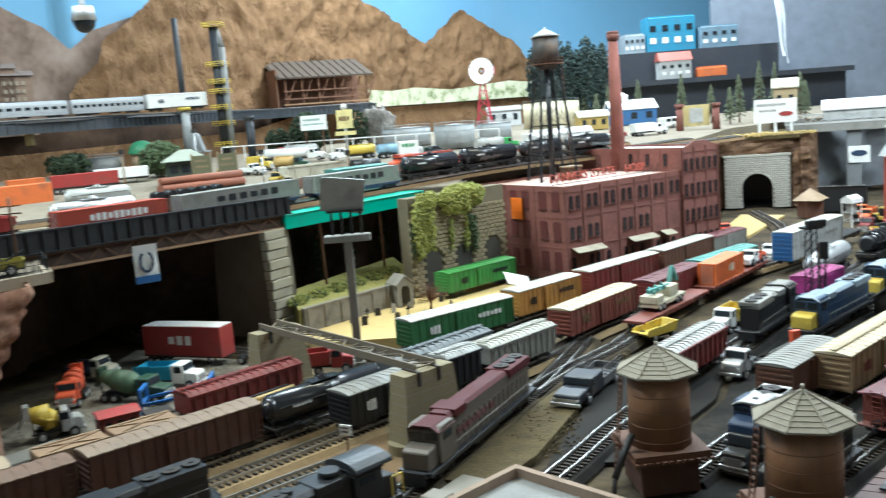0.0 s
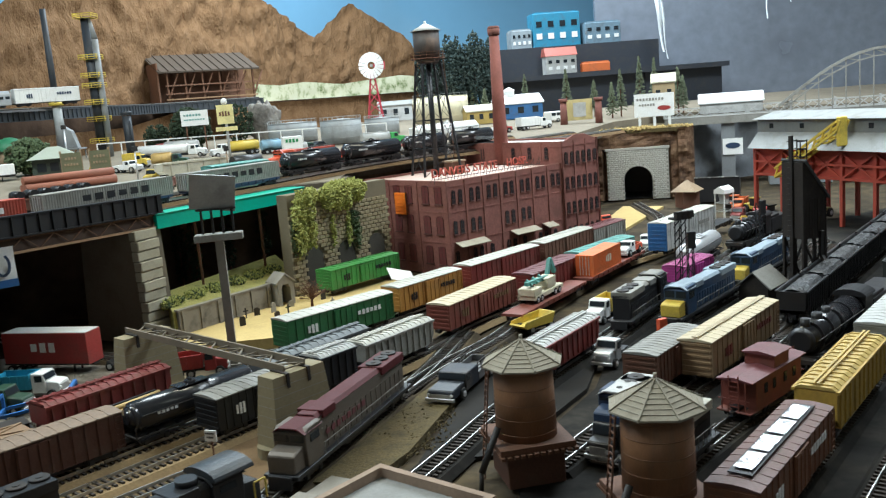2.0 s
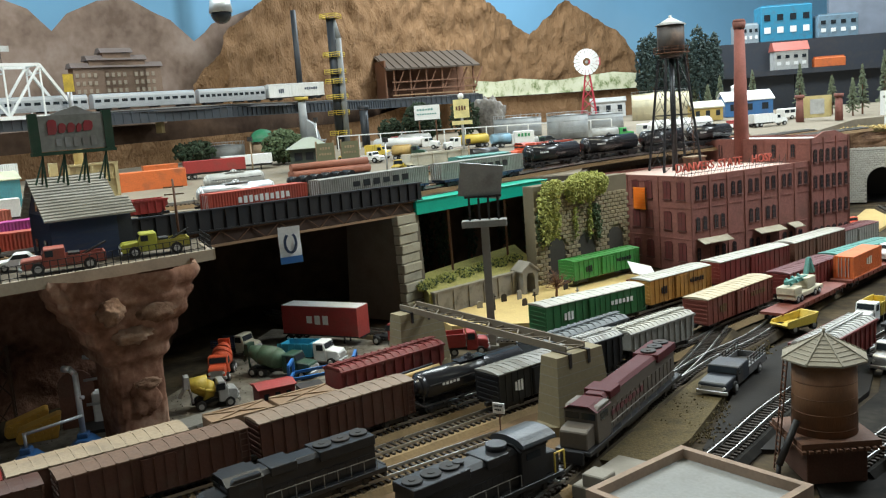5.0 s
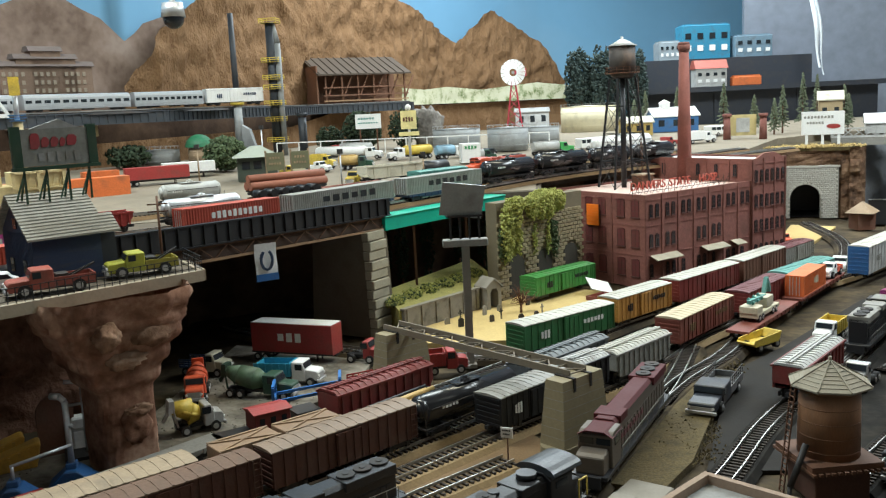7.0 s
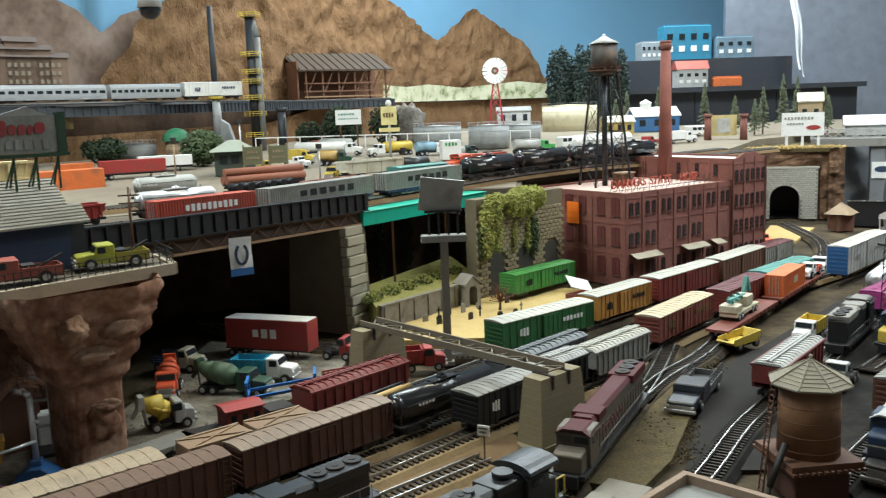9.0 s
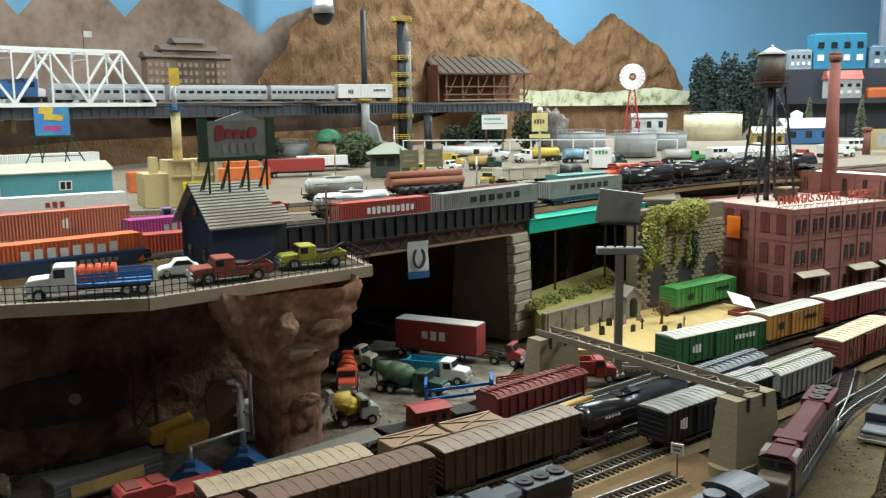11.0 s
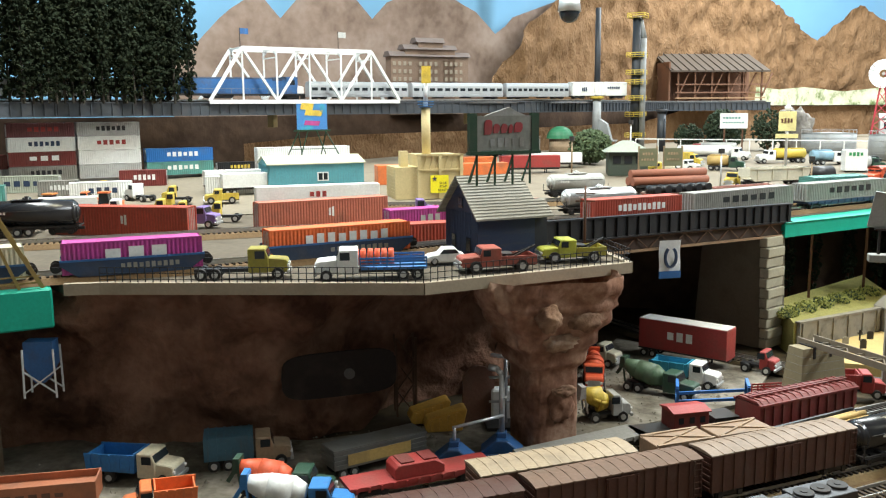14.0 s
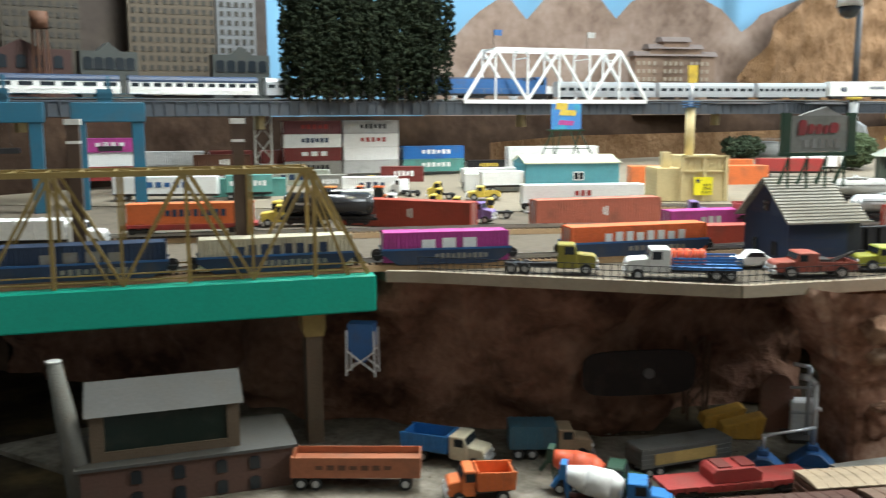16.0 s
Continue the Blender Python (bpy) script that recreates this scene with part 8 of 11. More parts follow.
iv = thing("ivy", "pale yellow-green ivy hanging over the stone wall", "ivy", 0.035, 1.80, 0.0, 48.8)
foliage("leaves", iv, (0.045, -0.002, 0.185), (0.065, 0.014, 0.026), M_leaf_l, 1700, 0.003, 59)
rnd = random.Random(5)
for k in range(16):
    xx = -0.075 + 0.155 * k / 15 + rnd.uniform(-0.006, 0.006)
    if 0.28 < k / 15 < 0.42:
        continue
    drop = rnd.uniform(0.012, 0.028) + (0.035 if k < 3 else 0)
    foliage("leaves", iv, (xx, -0.008 - rnd.uniform(0, 0.008), 0.205 - drop), (rnd.uniform(0.010, 0.016), 0.012, drop), M_leaf_l, 420, 0.0029, 60 + k)
for k in range(9):
    xx = -0.082 + 0.15 * rnd.random() ** 1.6
    ln_ = rnd.uniform(0.03, 0.075)
    foliage("leaves", iv, (xx, -0.005, 0.15 - ln_ / 2), (0.006, 0.005, ln_ / 2), M_leaf_l if k % 2 else M_leaf_m, 110, 0.0025, 90 + k)
foliage("leaves", iv, (0.072, -0.004, 0.11), (0.01, 0.008, 0.04), M_leaf_m, 200, 0.0032, 4)
gb = thing("grass_tufts", "tufts of straw green grass on the bank", "grass", 0, 0, 0, 0, kind="stuff")
for k in range(6):
    gu = k / 5
    gc_ = (-0.192 + 0.117 * gu, 1.565 + 0.225 * gu, 0.056)
    foliage("tufts", gb, gc_, (0.02, 0.03, 0.008), M_leaf_m, 320, 0.0022, 7 + k)
    foliage("tufts", gb, gc_, (0.02, 0.03, 0.010), M_leaf_l, 420, 0.0022, 17 + k)
foliage("tufts", gb, (0.19, 1.10, 0.003), (0.06, 0.12, 0.002), M_grass, 1500, 0.0016, 8)
foliage("tufts", gb, (0.30, 1.33, 0.003), (0.03, 0.06, 0.002), M_grass, 90, 0.003, 9)
for i, (x, y) in enumerate(((-0.32, 1.76), (-0.25, 1.83), (-0.17, 1.88), (-0.11, 1.93), (-0.21, 1.79), (-0.06, 1.95))):
    ct = thing("conifer", "thin dark conifer in the shade under the deck", "tree", x, y, 0.0, i * 40, "trees under the deck")
    bm = B()
    cy(bm, (0, 0, 0), (0, 0, 0.16), 0.003, 0.001, seg=6)
    part("trunk", bm, M_wood, ct)
    foliage("crown", ct, (0, 0, 0.10), (0.014, 0.014, 0.07), M_leaf_d, 220, 0.004, 20 + i)

# ---- upper deck tracks ----
LINE1 = [(-1.36, 0.082), (-1.1, 0.439), (-0.878, 0.744), (-0.765, 0.866), (-0.715, 0.93), (-0.60, 1.085), (-0.53, 1.19), (-0.46, 1.30), (-0.36, 1.43), (-0.25, 1.62), (-0.03, 1.95), (0.17, 2.17), (0.39, 2.33), (0.75, 2.62)]
LINE2 = [(-1.5, 0.45), (-1.2, 0.80), (-1.06, 0.95), (-0.9, 1.12), (-0.75, 1.25), (-0.6, 1.36), (-0.42, 1.54), (-0.22, 1.82), (0.0, 2.07), (0.25, 2.30), (0.62, 2.62)]
LINE3 = [(-0.95, 1.45), (-0.66, 1.62), (-0.45, 1.83), (-0.2, 2.08), (0.1, 2.33), (0.45, 2.62)]
for ln in (LINE1, LINE2, LINE3):
    track(ln, zd, bed=M_cork)

# containers and cars on the girder track
for p, q, col, mk, lab, n in (((-0.452, 1.317), (-0.352, 1.445), C_coral, M_white, "red orange container with white lettering on a well car", 10),
                              ((-0.338, 1.468), (-0.212, 1.678), C_grey, M_black, "grey container with dark lettering on a well car", 6),
                              ((-0.192, 1.706), (-0.068, 1.893), C_grey, M_black, "second grey container with dark lettering on a well car", 6)):
    w = flat_car(p, q, C_navy, "low well car on the girder track", DECK - 0.006)
    container(p, q, DECK + 0.0202, col, lab, 0.030, 0.028, mk, n, frac=0.55)
for p, q in (((-0.055, 1.912), (0.045, 2.033)), ((0.052, 2.041), (0.166, 2.166)), ((0.174, 2.173), (0.272, 2.245)), ((0.28, 2.25), (0.385, 2.327))):
    tank_car(p, q, M_black, "glossy black tank car on the deck track", zd(q[0], q[1]), 0.017)
# cars on the second deck track
hopper((-0.66, 1.31), (-0.56, 1.40), C_red, "red low gondola on the second deck track", DECK, h=0.045)
boxcar((-0.19, 1.86), (-0.10, 1.965), C_teal, C_teal, "teal low container car", DECK + 0.002, h=0.05)
diesel((-0.09, 1.975), (0.03, 2.10), C_fire, C_coral, M_black, "orange red diesel on the deck track", zd(0.03, 2.1), h=0.058)
hopper((0.035, 2.105), (0.16, 2.22), C_fire, "orange low-side gondola on the deck track", zd(0.1, 2.2), h=0.04, posts=8)
tank_car((0.20, 2.42), (0.36, 2.55), M_white, "long white tank car on the rear track", zd(0.28, 2.5), 0.019)
flat_car((-0.50, 1.78), (-0.38, 1.90), M_iron, "flat car carrying two rusty pipes", zd(-0.44, 1.85))
pp = thing("pipe_stack", "two long rusty brown pipes on a flat car", "pipes", -0.44, 1.84, zd(-0.44, 1.84) + 0.026, 45)
for k, (yy, zz) in enumerate(((-0.008, 0.008), (0.009, 0.008), (0.0, 0.022))):
    bm = B()
    cy(bm, (-0.085, yy, zz), (0.085, yy, zz), 0.0082, seg=16)
    part("pipe", bm, mat("rust_pipe", (0.27, 0.10, 0.06), 0.7), pp)

hopper((-0.315, 1.965), (-0.205, 2.075), paint(0.62, 0.58, 0.45), "cream open hopper with dark lettering on the rear track", zd(-0.26, 2.02), h=0.05, posts=4)
hopper((-0.415, 1.548), (-0.335, 1.662), C_brown, "brown gondola carrying black drums on the second track", DECK, h=0.042, posts=8)
tank_car((-0.53, 1.435), (-0.43, 1.53), M_silver, "silver tank car on the second deck track", DECK, 0.014)
hopper((-0.32, 1.68), (-0.235, 1.80), paint(0.45, 0.20, 0.15), "faded pink gondola on the second deck track", DECK + 0.004, h=0.04, posts=9)
tank_car((-0.63, 1.66), (-0.54, 1.745), paint(0.45, 0.45, 0.42), "grey tank car on the rear deck track", zd(-0.58, 1.7) + 0.03 * 0, 0.015)
for i in range(6):
    u = (i + 0.5) / 6
    dr = thing("drum", "black steel drum lying in a gondola", "drum", -0.415 + 0.08 * u, 1.548 + 0.114 * u, DECK + 0.0385, 145, "drums in the gondola")
    bm = B()
    cy(bm, (-0.012, 0, 0.007), (0.012, 0, 0.007), 0.007, seg=14)
    for k in (-0.005, 0.005):
        cy(bm, (k - 0.0006, 0, 0.007), (k + 0.0006, 0, 0.007), 0.0075, seg=14)
    part("shell", bm, M_black, dr)

# front train on the deck: navy and lettered containers in blue well cars
for p, q, col, mk, lab, n in (((-1.115, 0.4185), (-1.005, 0.5695), C_navy, C_grey, "dark navy container in a blue well car", 4),
                              ((-0.992, 0.5875), (-0.888, 0.730), C_cream, C_navy, "cream container with large dark letters in a blue well car", 8),
                              ((-0.872, 0.751), (-0.766, 0.8645), C_pink, M_white, "magenta container with large pale letters in a blue well car", 3),
                              ((-0.726, 0.916), (-0.612, 1.068), paint(0.9, 0.16, 0.02), M_white, "bright orange container with pale letters in a blue well car", 8)):
    well_car(p, q, C_navy, "blue well car on the front deck track", DECK - 0.002)
    container(p, q, DECK + 0.0085, col, lab, 0.034, 0.028, mk, n, frac=0.5 if n < 5 else 0.62, mh=0.5, trim=0.006)
w = flat_car((-1.29, 0.69), (-1.165, 0.83), C_red, "red well car on the second track", DECK)
container((-1.285, 0.70), (-1.17, 0.822), DECK + 0.0262, C_orange, "orange container with dark lettering on a red well car", 0.028, 0.028, C_navy, 9)
tank_car((-1.20, 0.90), (-1.085, 0.985), M_black, "black tank car in the container yard", DECK)

# ---- container yard ----


def box_on_deck(p, q, col, label, mk=None, n=7, h=0.040, lift=0.0, frac=0.5, w=0.029):
    return container(p, q, zd((p[0] + q[0]) / 2, (p[1] + q[1]) / 2) + 0.0012 + lift, col, label, h, w, mk, n, frac=frac, group="containers on the deck")


box_on_deck((-1.19, 1.03), (-0.98, 1.088), C_coral, "long coral red container in the yard", M_white, 2, 0.042, frac=0.05)
box_on_deck((-0.925, 1.17), (-0.80, 1.34), paint(0.60, 0.17, 0.10), "coral red container in the yard", M_white, 2, 0.042, frac=0.05)
box_on_deck((-0.735, 1.235), (-0.66, 1.33), C_pink, "magenta container with pale lettering", C_ltgrey, 3, 0.032, frac=0.3)
box_on_deck((-0.64, 1.115), (-0.565, 1.185), C_coral, "small red container behind the blue house", None, 0, 0.03)
def deck_trailer(p, q, col, label, **k):
    return trailer(p, q, zd((p[0] + q[0]) / 2, (p[1] + q[1]) / 2) + 0.0012, col, label, **k)


deck_trailer((-1.06, 1.345), (-0.90, 1.50), M_white, "long white semi trailer with a red panel", h=0.034, marks=C_red, nmarks=3, frac=0.15)
deck_trailer((-1.26, 1.50), (-1.15, 1.63), M_white, "white ribbed semi trailer", h=0.03)
deck_trailer((-1.33, 1.53), (-1.22, 1.66), M_white, "white semi trailer with a grey roof", h=0.03)
deck_trailer((-1.80, 1.0), (-1.64, 1.13), M_white, "white semi trailer with blue lettering", h=0.036, marks=C_blue, nmarks=6, frac=0.5)
deck_trailer((-1.63, 1.14), (-1.57, 1.21), C_teal, "teal trailer with white lettering", h=0.036, marks=M_white, nmarks=8, frac=0.8)
deck_trailer((-1.385, 1.165), (-1.32, 1.235), M_white, "white flatbed trailer with machinery", h=0.02)

# stacked containers below the viaduct
SA, SM, SB = (-1.745, 1.40), (-1.672, 1.515), (-1.60, 1.63)
base = 0.236
for lvl, (cl, ml, nl, cr, mr, nr, la, lb) in enumerate(((C_grey, M_black, 6, C_ltgrey, None, 0, "grey container at the stack foot", "pale container at the stack foot"),
                                                      (C_dkred, M_white, 3, M_white, None, 0, "dark red container in the stack", "white container in the stack"),
                                                      (M_white, C_navy, 6, M_white, C_red, 5, "white container with dark lettering in the stack", "white container with small coloured marks"),
                                                      (C_maroon, C_red, 5, C_ltgrey, M_black, 6, "maroon container on top of the stack", "pale grey container on top of the stack"))):
    z = base + 0.0012 + lvl * 0.031
    container(SA, (SM[0] - 0.002, SM[1] - 0.003), z, cl, la, 0.030, 0.028, ml, nl or 5)
    container((SM[0] + 0.002, SM[1] + 0.003), SB, z, cr, lb, 0.030, 0.028, mr, nr or 5)
for lvl, col, mk, lab in ((0, C_teal, M_white, "teal container under a blue one"), (1, paint(0.01, 0.16, 0.50), M_white, "blue container with white lettering")):
    container((-1.59, 1.64), (-1.505, 1.765), 0.236 + 0.0012 + lvl * 0.031, col, lab, 0.030, 0.028, mk, 6)
for i, (p, q, col, mk, lab) in enumerate((((-1.95, 1.17), (-1.87, 1.27), C_grey, None, "grey container at the yard edge"), ((-1.86, 1.28), (-1.81, 1.36), C_dkred, M_white, "brown container with white letters"),
                                          ((-1.79, 1.37), (-1.76, 1.41), C_ltgrey, None, "pale container at the yard edge"))):
    for lvl in range(2):
        container(p, q, 0.231 + 0.0012 + lvl * 0.031, col if lvl == 0 else (C_dkred if i else C_ltgrey), lab, 0.030, 0.028, mk, 3)
container((-2.02, 1.05), (-1.95, 1.16), 0.2945, C_pink, "pink container on the upper row", 0.03, 0.028, M_white, 4)
container((-2.02, 1.05), (-1.955, 1.16), 0.2322, C_red, "red container in the lower row", 0.03, 0.028)
container((-2.021, 1.052), (-1.951, 1.162), 0.2633, M_white, "white container in the middle row", 0.03, 0.028)
box_on_deck((-1.60, 1.35), (-1.545, 1.40), C_grey, "small grey container with white letters", M_white, 5, 0.03)
for k in range(2):
    container((-1.36, 1.75), (-1.22, 1.92), 0.2315 + k * 0.034, M_white, "white container in a pair below the viaduct", 0.033, 0.028)
container((-1.50, 1.78), (-1.44, 1.86), 0.236, M_black, "dark machinery rack under the viaduct", 0.025, 0.02, C_yel, 6)

for k in range(2):
    container((-1.83, 1.215), (-1.755, 1.31), 0.2165 + k * 0.036, C_brown, "brown container in a two-high stack", 0.035, 0.028, M_white, 3, frac=0.2)
box_on_deck((-1.74, 1.33), (-1.62, 1.42), paint(0.42, 0.45, 0.36), "pale sage container in the yard", C_navy, 4, 0.034)
box_on_deck((-1.56, 1.53), (-1.485, 1.59), C_dkred, "dark red container with white letters", M_white, 5, 0.034)
box_on_deck((-1.68, 1.15), (-1.58, 1.255), C_teal, "teal container with pale lettering", C_cream, 8, 0.036)
box_on_deck((-1.48, 1.32), (-1.40, 1.40), M_white, "white container behind the tractors", C_navy, 4, 0.036)
box_on_deck((-1.30, 1.50), (-1.19, 1.60), M_white, "white ribbed container before the turquoise shed", None, 0, 0.036)

# tractors and machines in the yard
def wheel_loader(x, y, rz, colour, label, z=None, group="machines in the container yard"):
    ob = thing("wheel_loader", label, "wheel loader", x, y, zd(x, y) + 0.0012 if z is None else z, rz, group)
    bm = B()
    prism(bm, [(-0.034, 0.009), (0.012, 0.009), (0.012, 0.016), (-0.012, 0.018), (-0.014, 0.023), (-0.034, 0.022)], -0.011, 0.011)
    part("body", bm, colour, ob, bevel=0.0008)
    bm = B()
    prism(bm, [(-0.013, 0.018), (0.006, 0.016), (0.004, 0.036), (-0.011, 0.036)], -0.009, 0.009)
    cab = part("cab", bm, M_glass, ob)
    bm = B()
    bx(bm, -0.013, 0.006, -0.0105, 0.0105, 0.036, 0.0385)
    part("roof", bm, colour, cab)
    for s in (-1, 1):
        bm = B()
        beam(bm, (0.006, s * 0.007, 0.02), (0.03, s * 0.007, 0.014), 0.003)
        beam(bm, (0.03, s * 0.007, 0.014), (0.042, s * 0.007, 0.008), 0.003)
        part("lift_arm", bm, colour, ob)
    bm = B()
    prism(bm, [(0.04, 0.004), (0.058, 0.002), (0.059, 0.0035), (0.043, 0.006), (0.042, 0.016), (0.05, 0.021), (0.049, 0.0225), (0.039, 0.018)], -0.017, 0.017)
    part("bucket", bm, M_black, ob)
    for xx in (-0.022, 0.016):
        axle(ob, xx, 0.0165, 0.0105, 0.008)
    return ob


def deck_truck(p, q, *a, **k):
    return truck(p, q, zd((p[0] + q[0]) / 2, (p[1] + q[1]) / 2) + 0.0012, *a, group="trucks in the container yard", **k)


deck_truck((-1.135, 1.255), (-1.19, 1.222), "tractor", C_yel, C_yel, "yellow tractor unit in the yard")
deck_truck((-1.075, 1.235), (-1.125, 1.205), "tractor", C_yel, C_yel, "second yellow tractor unit in the yard")
deck_truck((-1.015, 1.25), (-1.065, 1.22), "tractor", C_yel, C_yel, "third yellow tractor unit in the yard")
deck_truck((-1.07, 1.15), (-1.0, 1.172), "tractor", C_purple, C_purple, "purple tractor unit with a sloped hood")
deck_truck((-0.80, 1.36), (-0.735, 1.40), "tractor", C_purple, C_purple, "purple tractor beside the tan building")
deck_truck((-1.31, 0.985), (-1.22, 1.03), "bus", C_yel, C_yel, "yellow and black bus with a round emblem", w=0.03)
deck_truck((-1.42, 0.52), (-1.28, 0.66), "box", M_white, M_white, "large white box truck behind the front bridge", w=0.036)
deck_truck((-1.50, 1.36), (-1.445, 1.40), "dump", C_yel, M_iron, "yellow wheel loader in the yard")
deck_truck((-1.41, 1.235), (-1.355, 1.27), "flat", C_orange, M_wood, "orange machine on a low trailer")
sc = thing("scrap_heap", "curved grey plate and red block on the yard ground", "scrap", -1.03, 1.33, DECK + 0.0015, 30)
bm = B()
for k in range(6):
    a0, a1 = radians(20 + 12 * k), radians(32 + 12 * k)
    bx(bm, -0.012, 0.012, 0.03 * math.cos(a1), 0.03 * math.cos(a1) + 0.006, 0.03 - 0.03 * math.sin(a1), 0.032 - 0.03 * math.sin(a1))
part("curved_plate", bm, C_ltgrey, sc)
bm = B()
bx(bm, 0.01, 0.045, -0.012, 0.012, 0, 0.018)
part("block", bm, C_red, sc, bevel=0.002)

deck_truck((-1.20, 1.0), (-1.275, 0.925), "dump", C_yel, M_iron, "yellow and black dump truck in the yard", w=0.032)
deck_truck((-1.195, 1.235), (-1.265, 1.185), "tractor", M_white, M_white, "white long nosed tractor unit in the yard", w=0.03)
wheel_loader(-1.315, 1.243, -150, C_orange, "orange and black wheel loader in the container yard")
wheel_loader(-1.39, 1.19, -160, paint(0.6, 0.2, 0.03), "dusty orange wheel loader in the container yard")
deck_truck((-1.33, 1.377), (-1.395, 1.387), "tractor", M_white, M_white, "white long nosed tractor unit among the trailers", w=0.03)
deck_truck((-1.25, 1.40), (-1.298, 1.375), "tractor", C_yel, C_yel, "yellow tractor unit parked beside a white one")
deck_truck((-1.19, 1.33), (-1.238, 1.302), "tractor", C_yel, C_yel, "yellow tractor unit behind the coral container")
deck_truck((-1.17, 1.44), (-1.22, 1.40), "pickup", C_yel, C_yel, "yellow pickup among the containers")
deck_truck((-1.0, 1.40), (-1.05, 1.36), "tractor", C_red, C_red, "red tractor unit among the containers")

# turquoise shed
bs = thing("turquoise_shed", "turquoise corrugated shed with a cream roof", "shed", -1.155, 1.665, zd(-1.155, 1.665), 47)
bs.scale = (1.18, 1.1, 1.15)
bm = B()
L, W, H = 0.085, 0.05, 0.048
prism_x(bm, [(-W, 0), (W, 0), (W, H), (0, H + 0.012), (-W, H)], -L, L)
for i in range(34):
    x = -L + 2 * L * (i + 0.5) / 34
    bx(bm, x - 0.0008, x + 0.0008, -W - 0.0008, -W, 0, H)
for i in range(20):
    y = -W + 2 * W * (i + 0.5) / 20
    bx(bm, -L - 0.0008, -L, y - 0.0008, y + 0.0008, 0, H)
split("wall", "rib", bm, mat("turquoise_tin", (0.11, 0.34, 0.40), 0.5, dirt=0.2), bs)
bm = B()
prism_x(bm, [(-W - 0.003, H), (0, H + 0.013), (W + 0.003, H), (W + 0.003, H + 0.002), (0, H + 0.015), (-W - 0.003, H + 0.002)], -L - 0.003, L + 0.003)
part("roof", bm, mat("cream_roof", (0.46, 0.47, 0.34), 0.6, dirt=0.25), bs)
bm = B()
bx(bm, 0.0, 0.02, -W - 0.0016, -W - 0.0008, 0.018, 0.034)
part("window_frame", bm, M_white, bs)
for x in (0.002, 0.011):
    bm = B()
    bx(bm, x, x + 0.007, -W - 0.0021, -W - 0.0016, 0.02, 0.032)
    part("pane", bm, M_glass, bs)
bm = B()
bx(bm, -L - 0.0016, -L - 0.0008, -0.045, -0.02, 0, 0.022)
part("door", bm, C_cream, bs)
# small colourful billboard above the shed
lb = thing("small_billboard", "small blue and yellow billboard on a green lattice stand", "billboard", -1.195, 1.735, zd(-1.16, 1.75) + 0.058, 40)
bm = B()
bx(bm, -0.033, 0.033, -0.0015, 0.0015, 0.062, 0.118)
part("board", bm, mat("blue_poster", (0.06, 0.20, 0.50), 0.5, dirt=0.5, dirt_col=(0.05, 0.5, 0.45)), lb)
for x, z, w, h, c in ((-0.01, 0.106, 0.03, 0.012, C_yel), (0.004, 0.093, 0.04, 0.010, C_yel), (0.0, 0.072, 0.036, 0.008, C_pink), (0.022, 0.1, 0.012, 0.014, C_cyan)):
    bm = B()
    prism(bm, [(x - w / 2, z), (x + w / 2 - 0.004, z - 0.002), (x + w / 2, z + h), (x - w / 2 + 0.003, z + h + 0.002)], -0.0022, -0.0015)
    part("poster_shape", bm, c, lb)
bm = B()
M_gfr = MATS["dark_green_frame"]
bx(bm, -0.04, 0.04, -0.004, 0.004, 0.058, 0.0615)
for s in (-1, 1):
    beam(bm, (s * 0.03, 0, 0.058), (s * 0.06, -0.02, -0.002), 0.002)
    beam(bm, (s * 0.03, 0, 0.058), (s * 0.02, 0.03, -0.002), 0.002)
    beam(bm, (s * 0.01, 0, 0.058), (s * 0.03, -0.02, -0.002), 0.0018)
beam(bm, (-0.05, -0.012, 0.02), (0.05, -0.012, 0.02), 0.0015)
split("stand", "leg", bm, M_gfr, lb)

# tan industrial building with a tall round stack
yb = thing("tan_mill", "tan industrial building with ribbed walls and a tall round stack", "building", -0.875, 1.66, zd(-0.875, 1.66), 40)
M_tanb = mat("tan_model_plastic", (0.55, 0.45, 0.24), 0.6, dirt=0.2, dirt_col=(0.35, 0.27, 0.14))
bm = B()
bx(bm, -0.075, -0.03, -0.04, 0.045, 0, 0.062)
bx(bm, -0.03, 0.055, -0.045, 0.045, 0, 0.085)
for i in range(9):
    bx(bm, -0.0758, -0.075, -0.04, 0.045, 0.004 + 0.0065 * i, 0.0065 + 0.0065 * i)
bx(bm, -0.034, 0.059, -0.049, -0.045, 0.055, 0.058)
bx(bm, -0.034, 0.059, -0.049, -0.045, 0.083, 0.087)
for x in (-0.03, 0.012, 0.055):
    bx(bm, x - 0.003, x + 0.003, -0.049, -0.045, 0, 0.087)
for x in (-0.02, -0.008, 0.004, 0.022, 0.034, 0.046):
    beam(bm, (x, -0.0465, 0.059), (x + 0.007, -0.0465, 0.083), 0.0016)
bx(bm, -0.06, -0.045, -0.02, 0.0, 0.062, 0.092)
split("wall", "trim_board", bm, M_tanb, yb)
bm = B()
cy(bm, (-0.005, -0.005, 0.085), (-0.005, -0.005, 0.176), 0.0088, seg=18)
part("chimney", bm, M_tanb, yb)
bm = B()
bx(bm, -0.016, 0.006, -0.016, 0.006, 0.176, 0.178)
for zz in (0.182, 0.187):
    for a, b in (((-0.018, -0.018), (0.008, -0.018)), ((0.008, -0.018), (0.008, 0.008)), ((0.008, 0.008), (-0.018, 0.008)), ((-0.018, 0.008), (-0.018, -0.018))):
        beam(bm, (*a, zz), (*b, zz), 0.0012)
